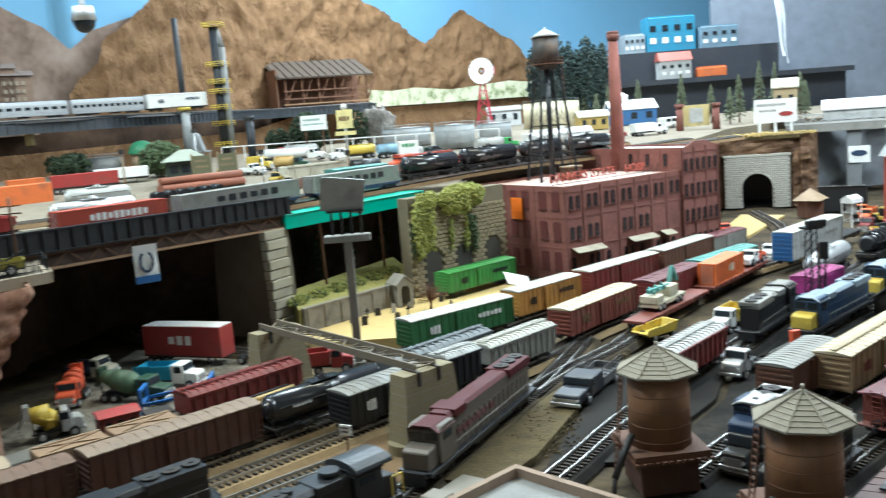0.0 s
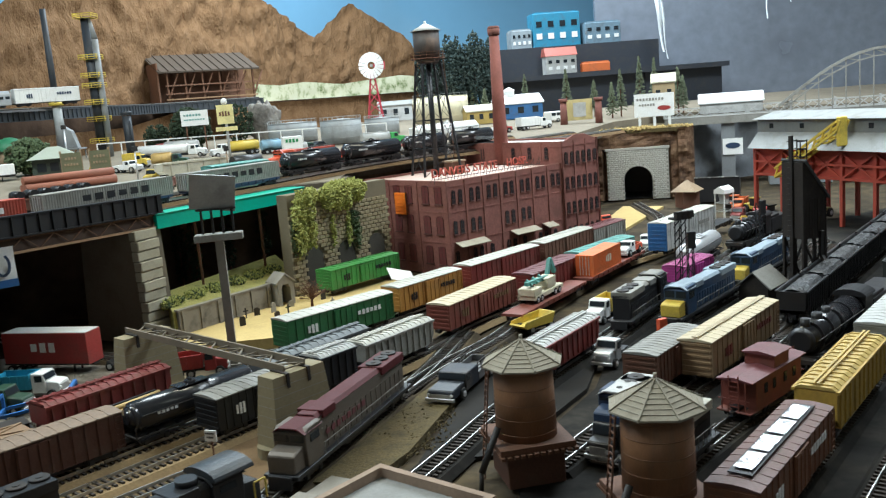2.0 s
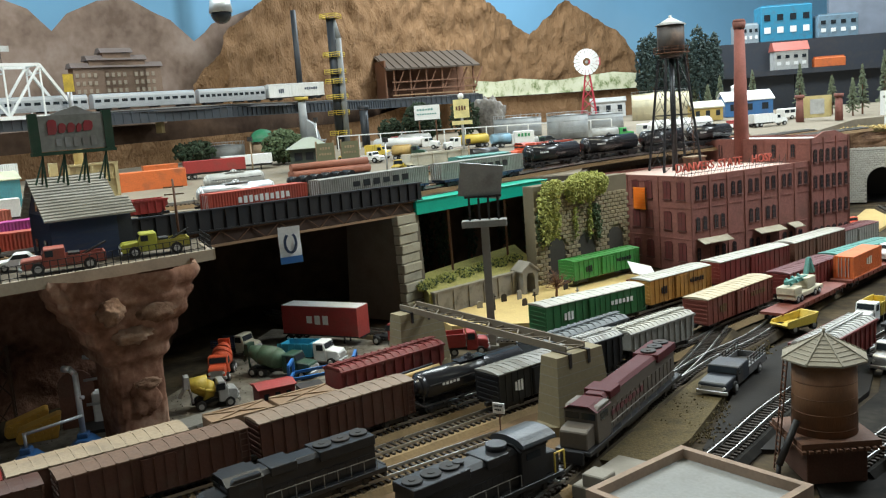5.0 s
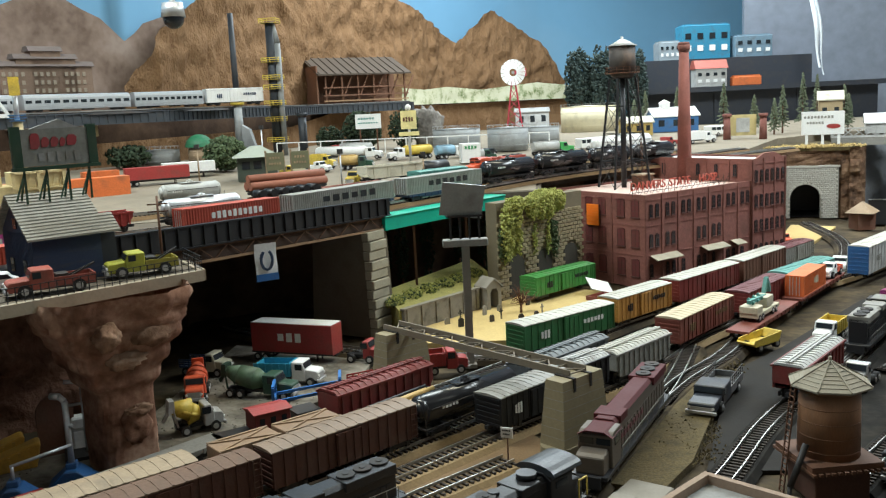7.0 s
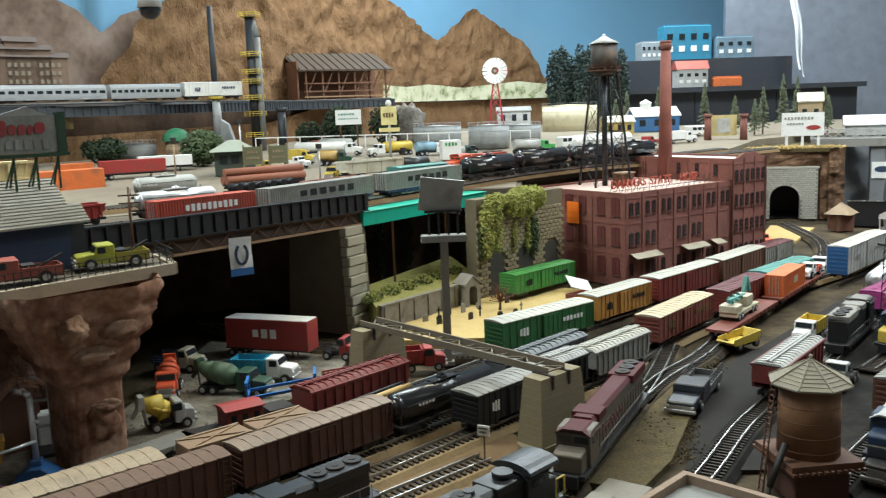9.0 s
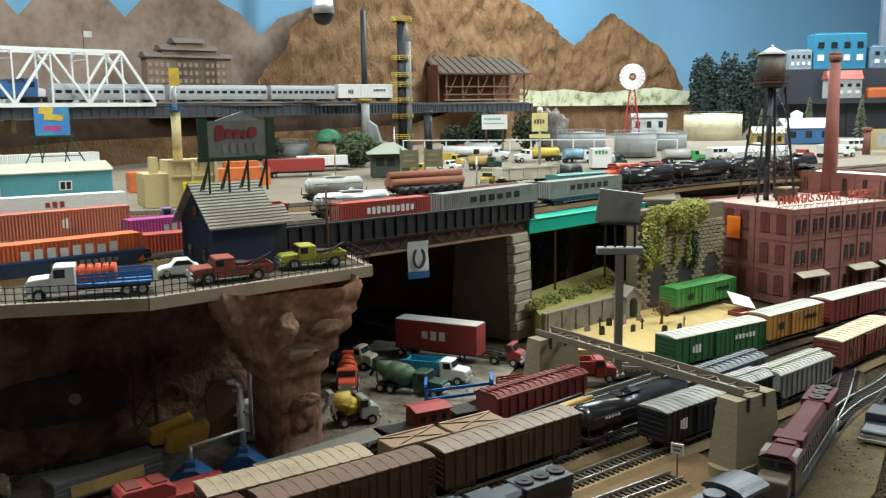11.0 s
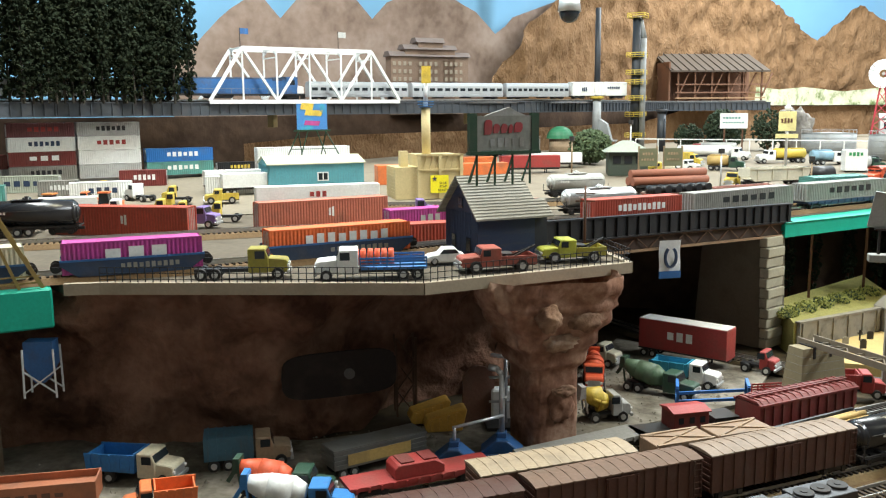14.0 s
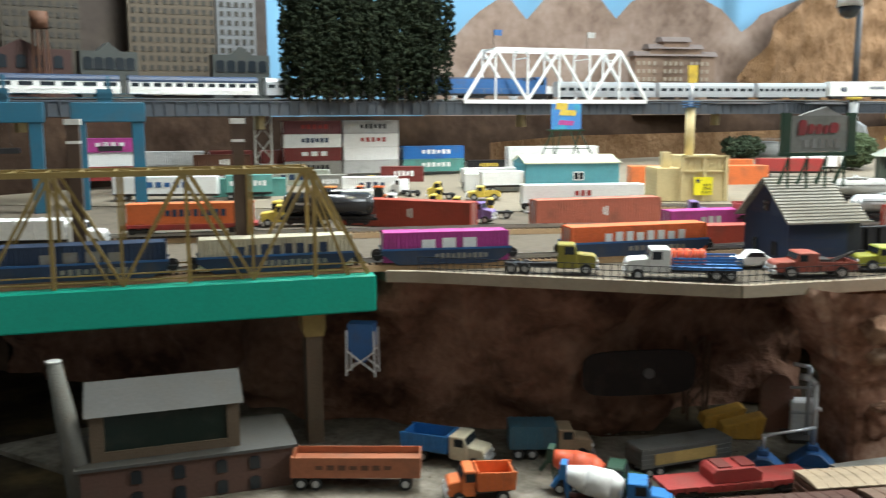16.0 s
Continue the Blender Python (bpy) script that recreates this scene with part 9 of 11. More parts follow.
part("railing", bm, paint(0.03, 0.2, 0.5), yb)
bm = B()
cy(bm, (-0.005, -0.005, 0.178), (-0.005, -0.005, 0.225), 0.0045, seg=14)
part("upper_pipe", bm, M_silver, yb)
bm = B()
bx(bm, -0.014, 0.004, -0.012, -0.010, 0.222, 0.255)
part("yellow_sign", bm, M_yellow, yb)
bm = B()
bx(bm, -0.008, 0.028, -0.0508, -0.0495, 0.012, 0.046)
part("poster", bm, mat("bright_yellow", (0.85, 0.75, 0.02), 0.5, dirt=0.05), yb)
for z, t in ((0.031, "BLUE"), (0.024, "STAR"), (0.017, "READY")):
    word(t, 0.0065, M_black, yb, pose(0.017, -0.0510, z, 90, 0, 0), "lettering", 0.0002)
bm = B()
prism(bm, [(0.0 + 0.006 * math.cos(radians(90 + 36 * k)) * (1 if k % 2 == 0 else 0.4), 0.039 + 0.006 * math.sin(radians(90 + 36 * k)) * (1 if k % 2 == 0 else 0.4)) for k in range(10)], -0.0514, -0.0508)
part("star", bm, C_navy, yb)
ob2 = thing("orange_shed", "orange container shed behind the tan mill", "shed", -1.0, 1.83, zd(-1.0, 1.83), 40)
bm = B()
bx(bm, -0.08, 0.22, -0.02, 0.02, 0, 0.042)
part("wall", bm, C_orange, ob2, bevel=0.001)

# blue gantry cranes
for cx, cy_ in ((-1.78, 0.78), (-1.71, 0.94)):
    gc = thing("gantry_crane", "blue container gantry crane", "crane", cx, cy_, zd(cx, cy_), 58, "gantry cranes")
    gc.scale = (0.9, 1, 1.2)
    cb = mat("crane_blue", (0.02, 0.105, 0.17), 0.5, dirt=0.25)
    for k in (-1, 1):
        bm = B()
        bx(bm, k * 0.056 - 0.012, k * 0.056 + 0.012, -0.012, 0.012, 0, 0.135)
        part("leg", bm, cb, gc, bevel=0.001)
    bm = B()
    bx(bm, -0.072, 0.072, -0.014, 0.014, 0.135, 0.165)
    part("beam", bm, cb, gc, bevel=0.001)
    bm = B()
    bx(bm, -0.02, 0.01, -0.012, 0.012, 0.165, 0.185)
    bx(bm, 0.0, 0.006, -0.004, 0.004, 0.185, 0.205)
    for zz in (0.172, 0.178):
        beam(bm, (-0.07, -0.013, zz), (0.07, -0.013, zz), 0.001)
    part("trolley", bm, cb, gc)
    bm = B()
    bx(bm, -0.024, 0.024, -0.010, 0.010, 0.09, 0.098)
    for s in (-1, 1):
        beam(bm, (s * 0.01, 0, 0.098), (s * 0.006, 0, 0.135), 0.001)
    part("spreader", bm, M_black, gc)
lt = thing("lattice_pylon", "grey lattice pylon below the viaduct", "pylon", -1.715, 1.315, 0.232, 58)
bm = B()
for s in (-1, 1):
    beam(bm, (s * 0.018, 0, 0), (s * 0.018, 0, 0.14), 0.004)
for i in range(3):
    z0, z1 = 0.045 * i, 0.045 * (i + 1)
    beam(bm, (-0.018, 0, z0), (0.018, 0, z1), 0.002)
    beam(bm, (0.018, 0, z0), (-0.018, 0, z1), 0.002)
part("lattice", bm, C_grey, lt)

# ---- rear viaduct with the silver train ----
VIA = [(-2.08, 0.2), (-2.0, 0.55), (-1.86, 1.0), (-1.66, 1.45), (-1.51, 1.76), (-1.24, 2.19), (-0.98, 2.52), (-0.86, 3.05), (-0.80, 3.56), (-0.46, 3.83)]
rv = thing("rear_viaduct", "dark grey plate girder viaduct along the back wall", "bridge", 0, 0, 0, 0)
for a, b in zip(VIA, VIA[1:]):
    if a[0] > -0.6:
        continue
    x, y, ln, rz = between(a, b)
    m = pose(x, y, 0, 0, 0, rz)
    ln += 0.016
    bm = B()
    bx(bm, -ln / 2, ln / 2, -0.03, -0.026, 0.372, 0.404, m)
    bx(bm, -ln / 2, ln / 2, -0.033, 0.03, 0.401, 0.404, m)
    bx(bm, -ln / 2, ln / 2, -0.033, -0.024, 0.372, 0.3745, m)
    n = int(ln / 0.022)
    for i in range(n):
        xx = -ln / 2 + ln * (i + 0.5) / n
        bx(bm, xx - 0.0012, xx + 0.0012, -0.0335, -0.03, 0.374, 0.402, m)
    part("plate_girder", bm, mat("slate_girder", (0.05, 0.058, 0.07), 0.6), rv)
for a, b in (((-1.9, 0.87), 0), ((-1.72, 1.31), 0), ((-1.42, 1.9), 0), ((-1.1, 2.37), 0)):
    bm = B()
    bx(bm, a[0] - 0.009, a[0] + 0.009, a[1] - 0.009, a[1] + 0.009, 0.342, 0.372)
    part("corbel", bm, mat("yellowish_stone", (0.22, 0.17, 0.08), 0.8), rv, bevel=0.001)
track(VIA, 0.398, "rails along the rear viaduct", bed=M_iron)
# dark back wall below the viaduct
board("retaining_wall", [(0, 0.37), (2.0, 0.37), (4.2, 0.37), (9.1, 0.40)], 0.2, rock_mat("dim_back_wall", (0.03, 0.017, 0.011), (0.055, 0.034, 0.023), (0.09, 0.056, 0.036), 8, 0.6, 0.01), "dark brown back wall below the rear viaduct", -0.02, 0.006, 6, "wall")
board("lower_bank", [(3.9, 0.30), (4.4, 0.315), (5.5, 0.32), (6.6, 0.33), (7.0, 0.385), (9.1, 0.39)], 0.2, M_foam, "brown carved bank at the foot of the back wall", -0.07, 0.01, 6, "wall")


def coach(p, q, body, roof, label, dome=False):
    ob, ln = car_base("passenger_car", label, "passenger car", p, q, 0.398, "passenger train")
    L, w = ln / 2, 0.036
    bm = B()
    side = [(w / 2, 0.0185)]
    for i in range(5):
        zz = 0.0195 + i * 0.0022
        side += [(w / 2, zz), (w / 2 + 0.0005, zz + 0.0002), (w / 2 + 0.0005, zz + 0.0008), (w / 2, zz + 0.001)]
    side.append((w / 2, 0.047))
    prism_x(bm, side + [(-a, b) for a, b in side[::-1]], -L, L)
    part("body", bm, body, ob)
    bm = B()
    prism_x(bm, [(-w / 2, 0.047), (w / 2, 0.047), (w / 2 - 0.003, 0.0535), (w / 2 - 0.010, 0.0565), (-w / 2 + 0.010, 0.0565), (-w / 2 + 0.003, 0.0535)], -L, L)
    part("roof", bm, roof, ob)
    n = 12
    for s in (-1, 1):
        if roof is not body:
            bm = B()
            ya, yb2 = sorted((s * w / 2, s * (w / 2 + 0.0007)))
            bx(bm, -L, L, ya, yb2, 0.0435, 0.048)
            part("stripe", bm, roof, ob)
        bm = B()
        ya, yb2 = sorted((s * w / 2, s * (w / 2 + 0.0006)))
        for i in range(n):
            x = -L + ln * (i + 0.5) / n
            bx(bm, x - ln / n * 0.33, x + ln / n * 0.33, ya, yb2, 0.034, 0.0415)
        split("window", "window", bm, M_glass, ob)
    bm = B()
    for k in (-0.2, 0.1):
        bx(bm, k * ln - 0.012, k * ln + 0.012, -0.012, 0.012, 0.0145, 0.0185)
    part("underframe", bm, M_black, ob)
    for k in (-1, 1):
        bogie(ob, k * (L - 0.03))
    return ob


M_coach = mat("silver_coach", (0.46, 0.48, 0.50), 0.35, 0.35, dirt=0.15)
for p, q, body, roof, lab in (((-1.985, 0.60), (-1.838, 1.048), M_white, C_navy, "white passenger car with a blue roof"),
                              ((-1.832, 1.06), (-1.722, 1.308), M_white, C_navy, "second white passenger car with a blue roof"),
                              ((-1.716, 1.32), (-1.60, 1.575), M_coach, M_coach, "streamlined silver passenger car behind the trees"),
                              ((-1.372, 1.982), (-1.216, 2.221), M_coach, M_coach, "silver passenger car leaving the truss bridge"),
                              ((-1.21, 2.228), (-1.034, 2.452), M_coach, M_coach, "silver passenger car on the viaduct"),
                              ((-1.028, 2.458), (-0.885, 2.60), M_coach, M_coach, "silver passenger car with a red stripe")):
    coach(p, q, body, roof, lab)
diesel((-1.378, 1.975), (-1.595, 1.585), C_blue, C_navy, M_black, "blue and white passenger locomotive in the truss bridge", 0.398, h=0.066, nose=M_white)
boxcar((-0.88, 2.604), (-0.745, 2.716), M_white, M_white, "boxy white freight car behind the passenger train", 0.398, letters=C_navy, h=0.06)

# white truss bridge
T0, T1 = (-1.514, 1.762), (-1.243, 2.191)
x, y, tl, ta = between(T0, T1)
tb = thing("truss_bridge", "white through truss bridge on the rear viaduct", "bridge", x, y, 0.398, ta)
M_truss = mat("white_truss", (0.74, 0.75, 0.74), 0.55, dirt=0.1)
for yy in (-0.042, 0.042):
    h, hl = 0.132, tl / 2
    bm = B()
    beam(bm, (-hl, yy, 0.006), (hl, yy, 0.006), 0.006, 0.009)
    t0 = hl - 0.082
    beam(bm, (-t0, yy, h), (t0, yy, h), 0.006, 0.008)
    xs = [-t0 + 2 * t0 * i / 4 for i in range(5)]
    for s in (-1, 1):
        beam(bm, (s * hl, yy, 0.008), (s * t0, yy, h), 0.006, 0.007)
    for i, xx in enumerate(xs):
        beam(bm, (xx, yy, 0.008), (xx, yy, h), 0.0036)
    for xa, xb, za, zb in ((xs[0], xs[1], h, 0.008), (xs[1], xs[2], 0.008, h), (xs[2], xs[3], h, 0.008), (xs[3], xs[4], 0.008, h)):
        beam(bm, (xa, yy, za), (xb, yy, zb), 0.0055)
    split("chord", "truss_bar", bm, M_truss, tb)
bm = B()
for i in range(5):
    xx = -(tl / 2 - 0.082) + (tl - 0.164) * i / 4
    beam(bm, (xx, -0.042, 0.132), (xx, 0.042, 0.132), 0.004)
    beam(bm, (xx, -0.042, 0.112), (xx, 0.042, 0.112), 0.0025)
    for s in (-1, 1):
        beam(bm, (xx, s * 0.042, 0.115), (xx, s * 0.022, 0.130), 0.0025)
part("portal_bracing", bm, M_truss, tb)
for k, c in ((-0.16, C_blue), (0.10, C_ltgrey)):
    fl = thing("flag", "small flag on a thin pole on the truss bridge", "flag", *(Matrix.Translation((x, y, 0.398)) @ Matrix.Rotation(radians(ta), 4, "Z") @ Vector((k, 0.0, 0.132))), ta, "flags on the bridge")
    bm = B()
    cy(bm, (0, 0, 0), (0, 0, 0.05), 0.001, seg=6)
    part("pole", bm, M_iron, fl)
    bm = B()
    bmesh.ops.create_grid(bm, x_segments=6, y_segments=4, size=1)
    for v in bm.verts:
        v.co = Vector((0.011 + v.co.x * 0.011, 0.002 * math.sin(v.co.x * 3), 0.042 + v.co.y * 0.007))
    part("cloth", bm, c, fl)

# resort hotel behind the train
hx, hy, hl, haa = between((-1.345, 2.36), (-1.19, 2.56))
hb = thing("grand_hotel", "faded tan grand hotel with stepped roofs behind the viaduct", "hotel", hx, hy, 0.37, haa)
M_hotel = mat("hotel_brown", (0.22, 0.15, 0.11), 0.8, var=0.25)
for x0, x1, z1 in ((-0.125, 0.125, 0.165), (-0.08, 0.08, 0.185), (-0.04, 0.04, 0.205)):
    bm = B()
    bx(bm, x0, x1, -0.02, 0.02, 0, z1)
    part("wall", bm, M_hotel, hb)
    bm = B()
    prism_x(bm, [(-0.026, z1), (0.026, z1), (0.012, z1 + 0.014), (-0.012, z1 + 0.014)], x0 - 0.006, x1 + 0.006)
    part("roof", bm, mat("hotel_roof", (0.15, 0.12, 0.11), 0.8), hb)
bm = B()
bx(bm, -0.0042, 0.0042, -0.0225, -0.0202, 0, 0.011)
HW_me = mesh_of(bm, mat("hotel_window", (0.30, 0.25, 0.19), 0.4))
for st in range(3):
    for i in range(15):
        if i % 5 != 4:
            shared("window", HW_me, hb, -0.116 + i * 0.0166, 0, 0.095 + st * 0.022)

M_poplar = mat("poplar_leaves", (0.012, 0.017, 0.009), 0.95, var=0.6, scale=50, dirt=0.5, dirt_col=(0.035, 0.04, 0.02), spec=0.1)
# tall poplars before the city backdrop
for i in range(34):
    u = i / 33
    px, py = -1.68 + 0.15 * u + 0.022 * math.sin(i * 2.1), 1.385 + 0.33 * u + 0.02 * math.cos(i * 1.7)
    tr = thing("poplar", "tall dark green poplar beside the rear viaduct", "tree", px + 0.02, py - 0.03, 0.40, i * 50, "poplars at the viaduct")
    hgt = 0.29 + 0.05 * math.sin(i * 1.9)
    bm = B()
    cy(bm, (0, 0, 0), (0, 0, hgt), 0.003, 0.001, seg=6)
    part("trunk", bm, mat("dark_bark", (0.03, 0.025, 0.019), 0.9), tr)
    foliage("crown", tr, (0, 0, hgt * 0.53), (0.022, 0.022, hgt * 0.52), M_poplar, 560, 0.0052, 100 + i)

# city backdrop: tall painted blocks and low halls
random.seed(11)
for i, (s, w, z0, z1, col) in enumerate(((1.60, 0.082, 0.5, 0.95, (0.10, 0.085, 0.065)), (2.11, 0.10, 0.5, 1.0, (0.155, 0.125, 0.09)), (2.45, 0.048, 0.5, 0.85, (0.24, 0.25, 0.26)), (1.1, 0.12, 0.5, 0.8, (0.25, 0.12, 0.1)))):
    p = arc_point(s, 0.08)
    q = arc_point(s + 0.01, 0.08)
    ct = thing("tower_block", "tall beige city tower on the painted backdrop", "skyscraper", p.x, p.y, 0.42, math.degrees(math.atan2(q.y - p.y, q.x - p.x)), "city towers")
    bm = B()
    bx(bm, -w, w, -0.02, 0.02, 0, z1 - 0.42)
    part("wall", bm, mat("city_%d" % i, [0.7 * c for c in col], 0.85, var=0.3, dirt=0.3), ct)
    bm = B()
    for a in range(int(w / 0.009)):
        for b in range(int((z1 - 0.5) / 0.022)):
            xx = -w + 0.008 + a * 0.018
            if xx < w - 0.006:
                bx(bm, xx, xx + 0.009, -0.0215, -0.0202, 0.06 + b * 0.022, 0.072 + b * 0.022)
    tagged(part("window_grid", bm, mat("city_window", (0.04, 0.036, 0.03), 0.6), ct), "", "", "", "stuff")
for i, (s, w) in enumerate(((1.50, 0.10), (1.81, 0.062), (2.43, 0.068))):
    p = arc_point(s, -0.0)
    q = arc_point(s + 0.01, -0.0)
    hl2 = thing("brick_hall", "dull grey green hall with arched windows at the backdrop", "building", p.x, p.y, 0.40, math.degrees(math.atan2(q.y - p.y, q.x - p.x)), "halls at the backdrop")
    bm = B()
    prism(bm, [(-w, 0), (w, 0), (w, 0.115), (w * 0.4, 0.115), (0, 0.135), (-w * 0.4, 0.115), (-w, 0.115)], -0.02, 0.02)
    part("wall", bm, mat("hall_grey", (0.055, 0.06, 0.056), 0.85) if i else mat("hall_red", (0.055, 0.028, 0.024), 0.85), hl2)
    for k in range(5):
        shared("window", W2_me, hl2, -w * 0.75 + k * w * 0.37, -0.0205, 0.075)
p = arc_point(1.56, -0.045)
ww = thing("rooftop_tank", "small wooden rooftop water tank", "water tank", p.x, p.y, 0.40, 0)
bm = B()
cy(bm, (0, 0, 0.155), (0, 0, 0.19), 0.018, seg=16)
for k in range(4):
    a = radians(45 + 90 * k)
    beam(bm, (0.018 * math.cos(a), 0.018 * math.sin(a), 0.0), (0.014 * math.cos(a), 0.014 * math.sin(a), 0.155), 0.004)
part("tank", bm, M_wood, ww)

# ---- rear yard ----


def on(x, y):
    return zd(x, y) + 0.0012


def round_tank(x, y, r, h, material, label, flat=True, group="storage tanks"):
    ob = thing("storage_tank", label, "storage tank", x, y, on(x, y), 0, group)
    bm = B()
    cy(bm, (0, 0, 0), (0, 0, h), r, seg=36)
    for k in range(1, 4):
        cy(bm, (0, 0, h * k / 4), (0, 0, h * k / 4 + 0.001), r + 0.0006, seg=36)
    part("shell", bm, material, ob)
    bm = B()
    cy(bm, (0, 0, h), (0, 0, h + (0.004 if flat else r * 0.5)), r + 0.001, 0.004, seg=36)
    part("tank_roof", bm, material, ob)
    bm = B()
    for k in range(24):
        a, b = 2 * math.pi * k / 24, 2 * math.pi * (k + 1) / 24
        beam(bm, (r * math.cos(a), r * math.sin(a), h), (r * math.cos(a), r * math.sin(a), h + 0.010), 0.0009)
        beam(bm, (r * math.cos(a), r * math.sin(a), h + 0.010), (r * math.cos(b), r * math.sin(b), h + 0.010), 0.0009)
    part("railing", bm, M_silver, ob)
    return ob


M_tankgrey = mat("pale_grey_tank", (0.34, 0.355, 0.36), 0.5, dirt=0.4)
round_tank(-0.19, 2.93, 0.075, 0.055, M_tankgrey, "wide pale grey storage tank in the oil depot")
round_tank(-0.025, 2.78, 0.06, 0.066, M_tankgrey, "pale grey storage tank in the oil depot")
round_tank(0.08, 3.02, 0.055, 0.05, M_tankgrey, "second pale grey tank farther back")
round_tank(-1.03, 2.60, 0.06, 0.04, M_tankgrey, "low grey tank with red valves by the back wall")
round_tank(0.275, 3.75, 0.11, 0.10, mat("cream_tank", (0.66, 0.60, 0.42), 0.6), "large cream storage tank")
gd = round_tank(-0.905, 2.60, 0.032, 0.04, C_tan, "tan tank with a green dome roof", False)
bm = B()
bmesh.ops.create_uvsphere(bm, u_segments=24, v_segments=12, radius=0.04)
for v in bm.verts:
    v.co.z = max(0, v.co.z) * 0.9 + 0.045
part("dome", bm, paint(0.03, 0.22, 0.10), gd)

# tall stacks
s1 = thing("thin_stack", "tall thin dark stack on a grey tapered foot", "stack", -0.862, 2.838, 0.25, 0)
bm = B()
cy(bm, (0, 0, 0.10), (0, 0, 0.44), 0.010, 0.0085, seg=16)
part("shaft", bm, mat("dark_slate", (0.03, 0.035, 0.043), 0.5), s1)
bm = B()
cy(bm, (0, 0, 0.03), (0, 0, 0.165), 0.015, 0.0125, seg=16)
prism(bm, [(0.01, 0.035), (0.05, 0.035), (0.035, 0.085), (0.012, 0.10)], -0.012, 0.012)
part("foot", bm, M_tankgrey, s1)
bm = B()
cy(bm, (0, 0, 0.162), (0, 0, 0.172), 0.021, seg=16)
part("ring_platform", bm, C_yel, s1)
bm = B()
bx(bm, -0.06, 0.06, -0.03, 0.03, 0.03, 0.034)
for xx in (-0.055, -0.02, 0.02, 0.055):
    for yy in (-0.027, 0.027):
        beam(bm, (xx, yy, -0.012), (xx, yy, 0.03), 0.003)
for k in range(3):
    x0 = -0.055 + 0.037 * k
    beam(bm, (x0, -0.027, -0.01), (x0 + 0.037, -0.027, 0.03), 0.002)
    beam(bm, (x0 + 0.037, -0.027, -0.01), (x0, -0.027, 0.03), 0.002)
part("scaffold", bm, M_tankgrey, s1)
s2 = thing("refinery_column", "dark refinery column with yellow ring platforms", "stack", -0.735, 2.82, 0.25, 0)
bm = B()
cy(bm, (0, 0, 0), (0, 0, 0.405), 0.017, 0.014, seg=20)
part("column", bm, mat("dark_slate", (0.03, 0.035, 0.043), 0.5), s2)
bm = B()
cy(bm, (0.022, -0.008, 0.0), (0.022, -0.008, 0.34), 0.009, seg=14)
cy(bm, (0.022, -0.008, 0.34), (0.012, -0.004, 0.40), 0.009, 0.004, seg=14)
part("side_pipe", bm, mat("dull_grey_pipe", (0.24, 0.25, 0.25), 0.5, dirt=0.4), s2)
for z in (0.402, 0.286, 0.234, 0.205, 0.157, 0.108, 0.045):
    bm = B()
    w2 = 0.026
    bx(bm, -w2, w2, -w2, w2, z - 0.001, z)
    for zz in (z + 0.006, z + 0.012):
        for a, b in (((-w2, -w2), (w2, -w2)), ((w2, -w2), (w2, w2)), ((-w2, -w2), (-w2, w2))):
            beam(bm, (*a, zz), (*b, zz), 0.0022)
    for a in ((-w2, -w2), (0, -w2), (w2, -w2), (w2, w2), (-w2, w2)):
        beam(bm, (*a, z), (*a, z + 0.012), 0.0018)
    part("ring_platform", bm, C_yel, s2)
s3 = thing("short_stack", "short dark refinery vessel", "stack", -0.655, 2.82, 0.245, 0)
bm = B()
cy(bm, (0, 0, 0), (0, 0, 0.12), 0.013, seg=16)
cy(bm, (0.012, -0.01, 0), (0.012, -0.01, 0.105), 0.003, seg=8)
for k in range(4):
    beam(bm, (0.012 * math.cos(k * 1.57), 0.012 * math.sin(k * 1.57), 0.12), (0.012 * math.cos(k * 1.57), 0.012 * math.sin(k * 1.57), 0.138), 0.002)
cy(bm, (0, 0, 0.124), (0, 0, 0.134), 0.017, seg=16)
part("vessel", bm, mat("dark_slate", (0.06, 0.07, 0.085)), s3)

# open timber shed on the viaduct
sx, sy, sl, sa = between((-0.83, 3.69), (-0.493, 3.92))
sd = thing("timber_shed", "open timber shed with a dark brown lean-to roof on the viaduct", "shed", sx, sy, 0.398, sa)
sd.scale = (1.25, 1.25, 1.25)
bm = B()
prism_x(bm, [(-0.075, 0.098), (0.07, 0.158), (0.07, 0.162), (-0.075, 0.103)], -0.17, 0.16)
for i in range(12):
    xx = -0.165 + 0.027 * i
    prism_x(bm, [(-0.076, 0.103), (0.07, 0.162), (0.07, 0.165), (-0.076, 0.106)], xx, xx + 0.002)
split("roof", "batten", bm, mat("tarred_roof", (0.075, 0.055, 0.04), 0.8, dirt=0.3), sd)
M_bwood = mat("reddish_wood", (0.20, 0.10, 0.06), 0.8, var=0.3)
for i in range(6):
    xx = -0.14 + 0.056 * i
    bm = B()
    beam(bm, (xx, -0.06, 0), (xx, -0.06, 0.10), 0.005)
    beam(bm, (xx, -0.06, 0.02), (xx + 0.035, -0.06, 0.095), 0.004)
    beam(bm, (xx, 0.06, 0), (xx, 0.06, 0.15), 0.005)
    split("post", "brace", bm, M_bwood, sd)
for zz in (0.005, 0.018, 0.035, 0.06):
    bm = B()
    beam(bm, (-0.15, -0.065, zz), (0.15, -0.065, zz), 0.004)
    part("rail", bm, mat("pale_timber", (0.36, 0.22, 0.12), 0.8) if zz < 0.03 else M_bwood, sd)
bm = B()
bx(bm, -0.16, 0.16, -0.07, 0.07, -0.018, 0.0)
bx(bm, -0.17, -0.165, -0.06, 0.065, 0, 0.13)
bx(bm, -0.165, 0.16, 0.062, 0.066, 0, 0.15)
part("floor", bm, M_bwood, sd)

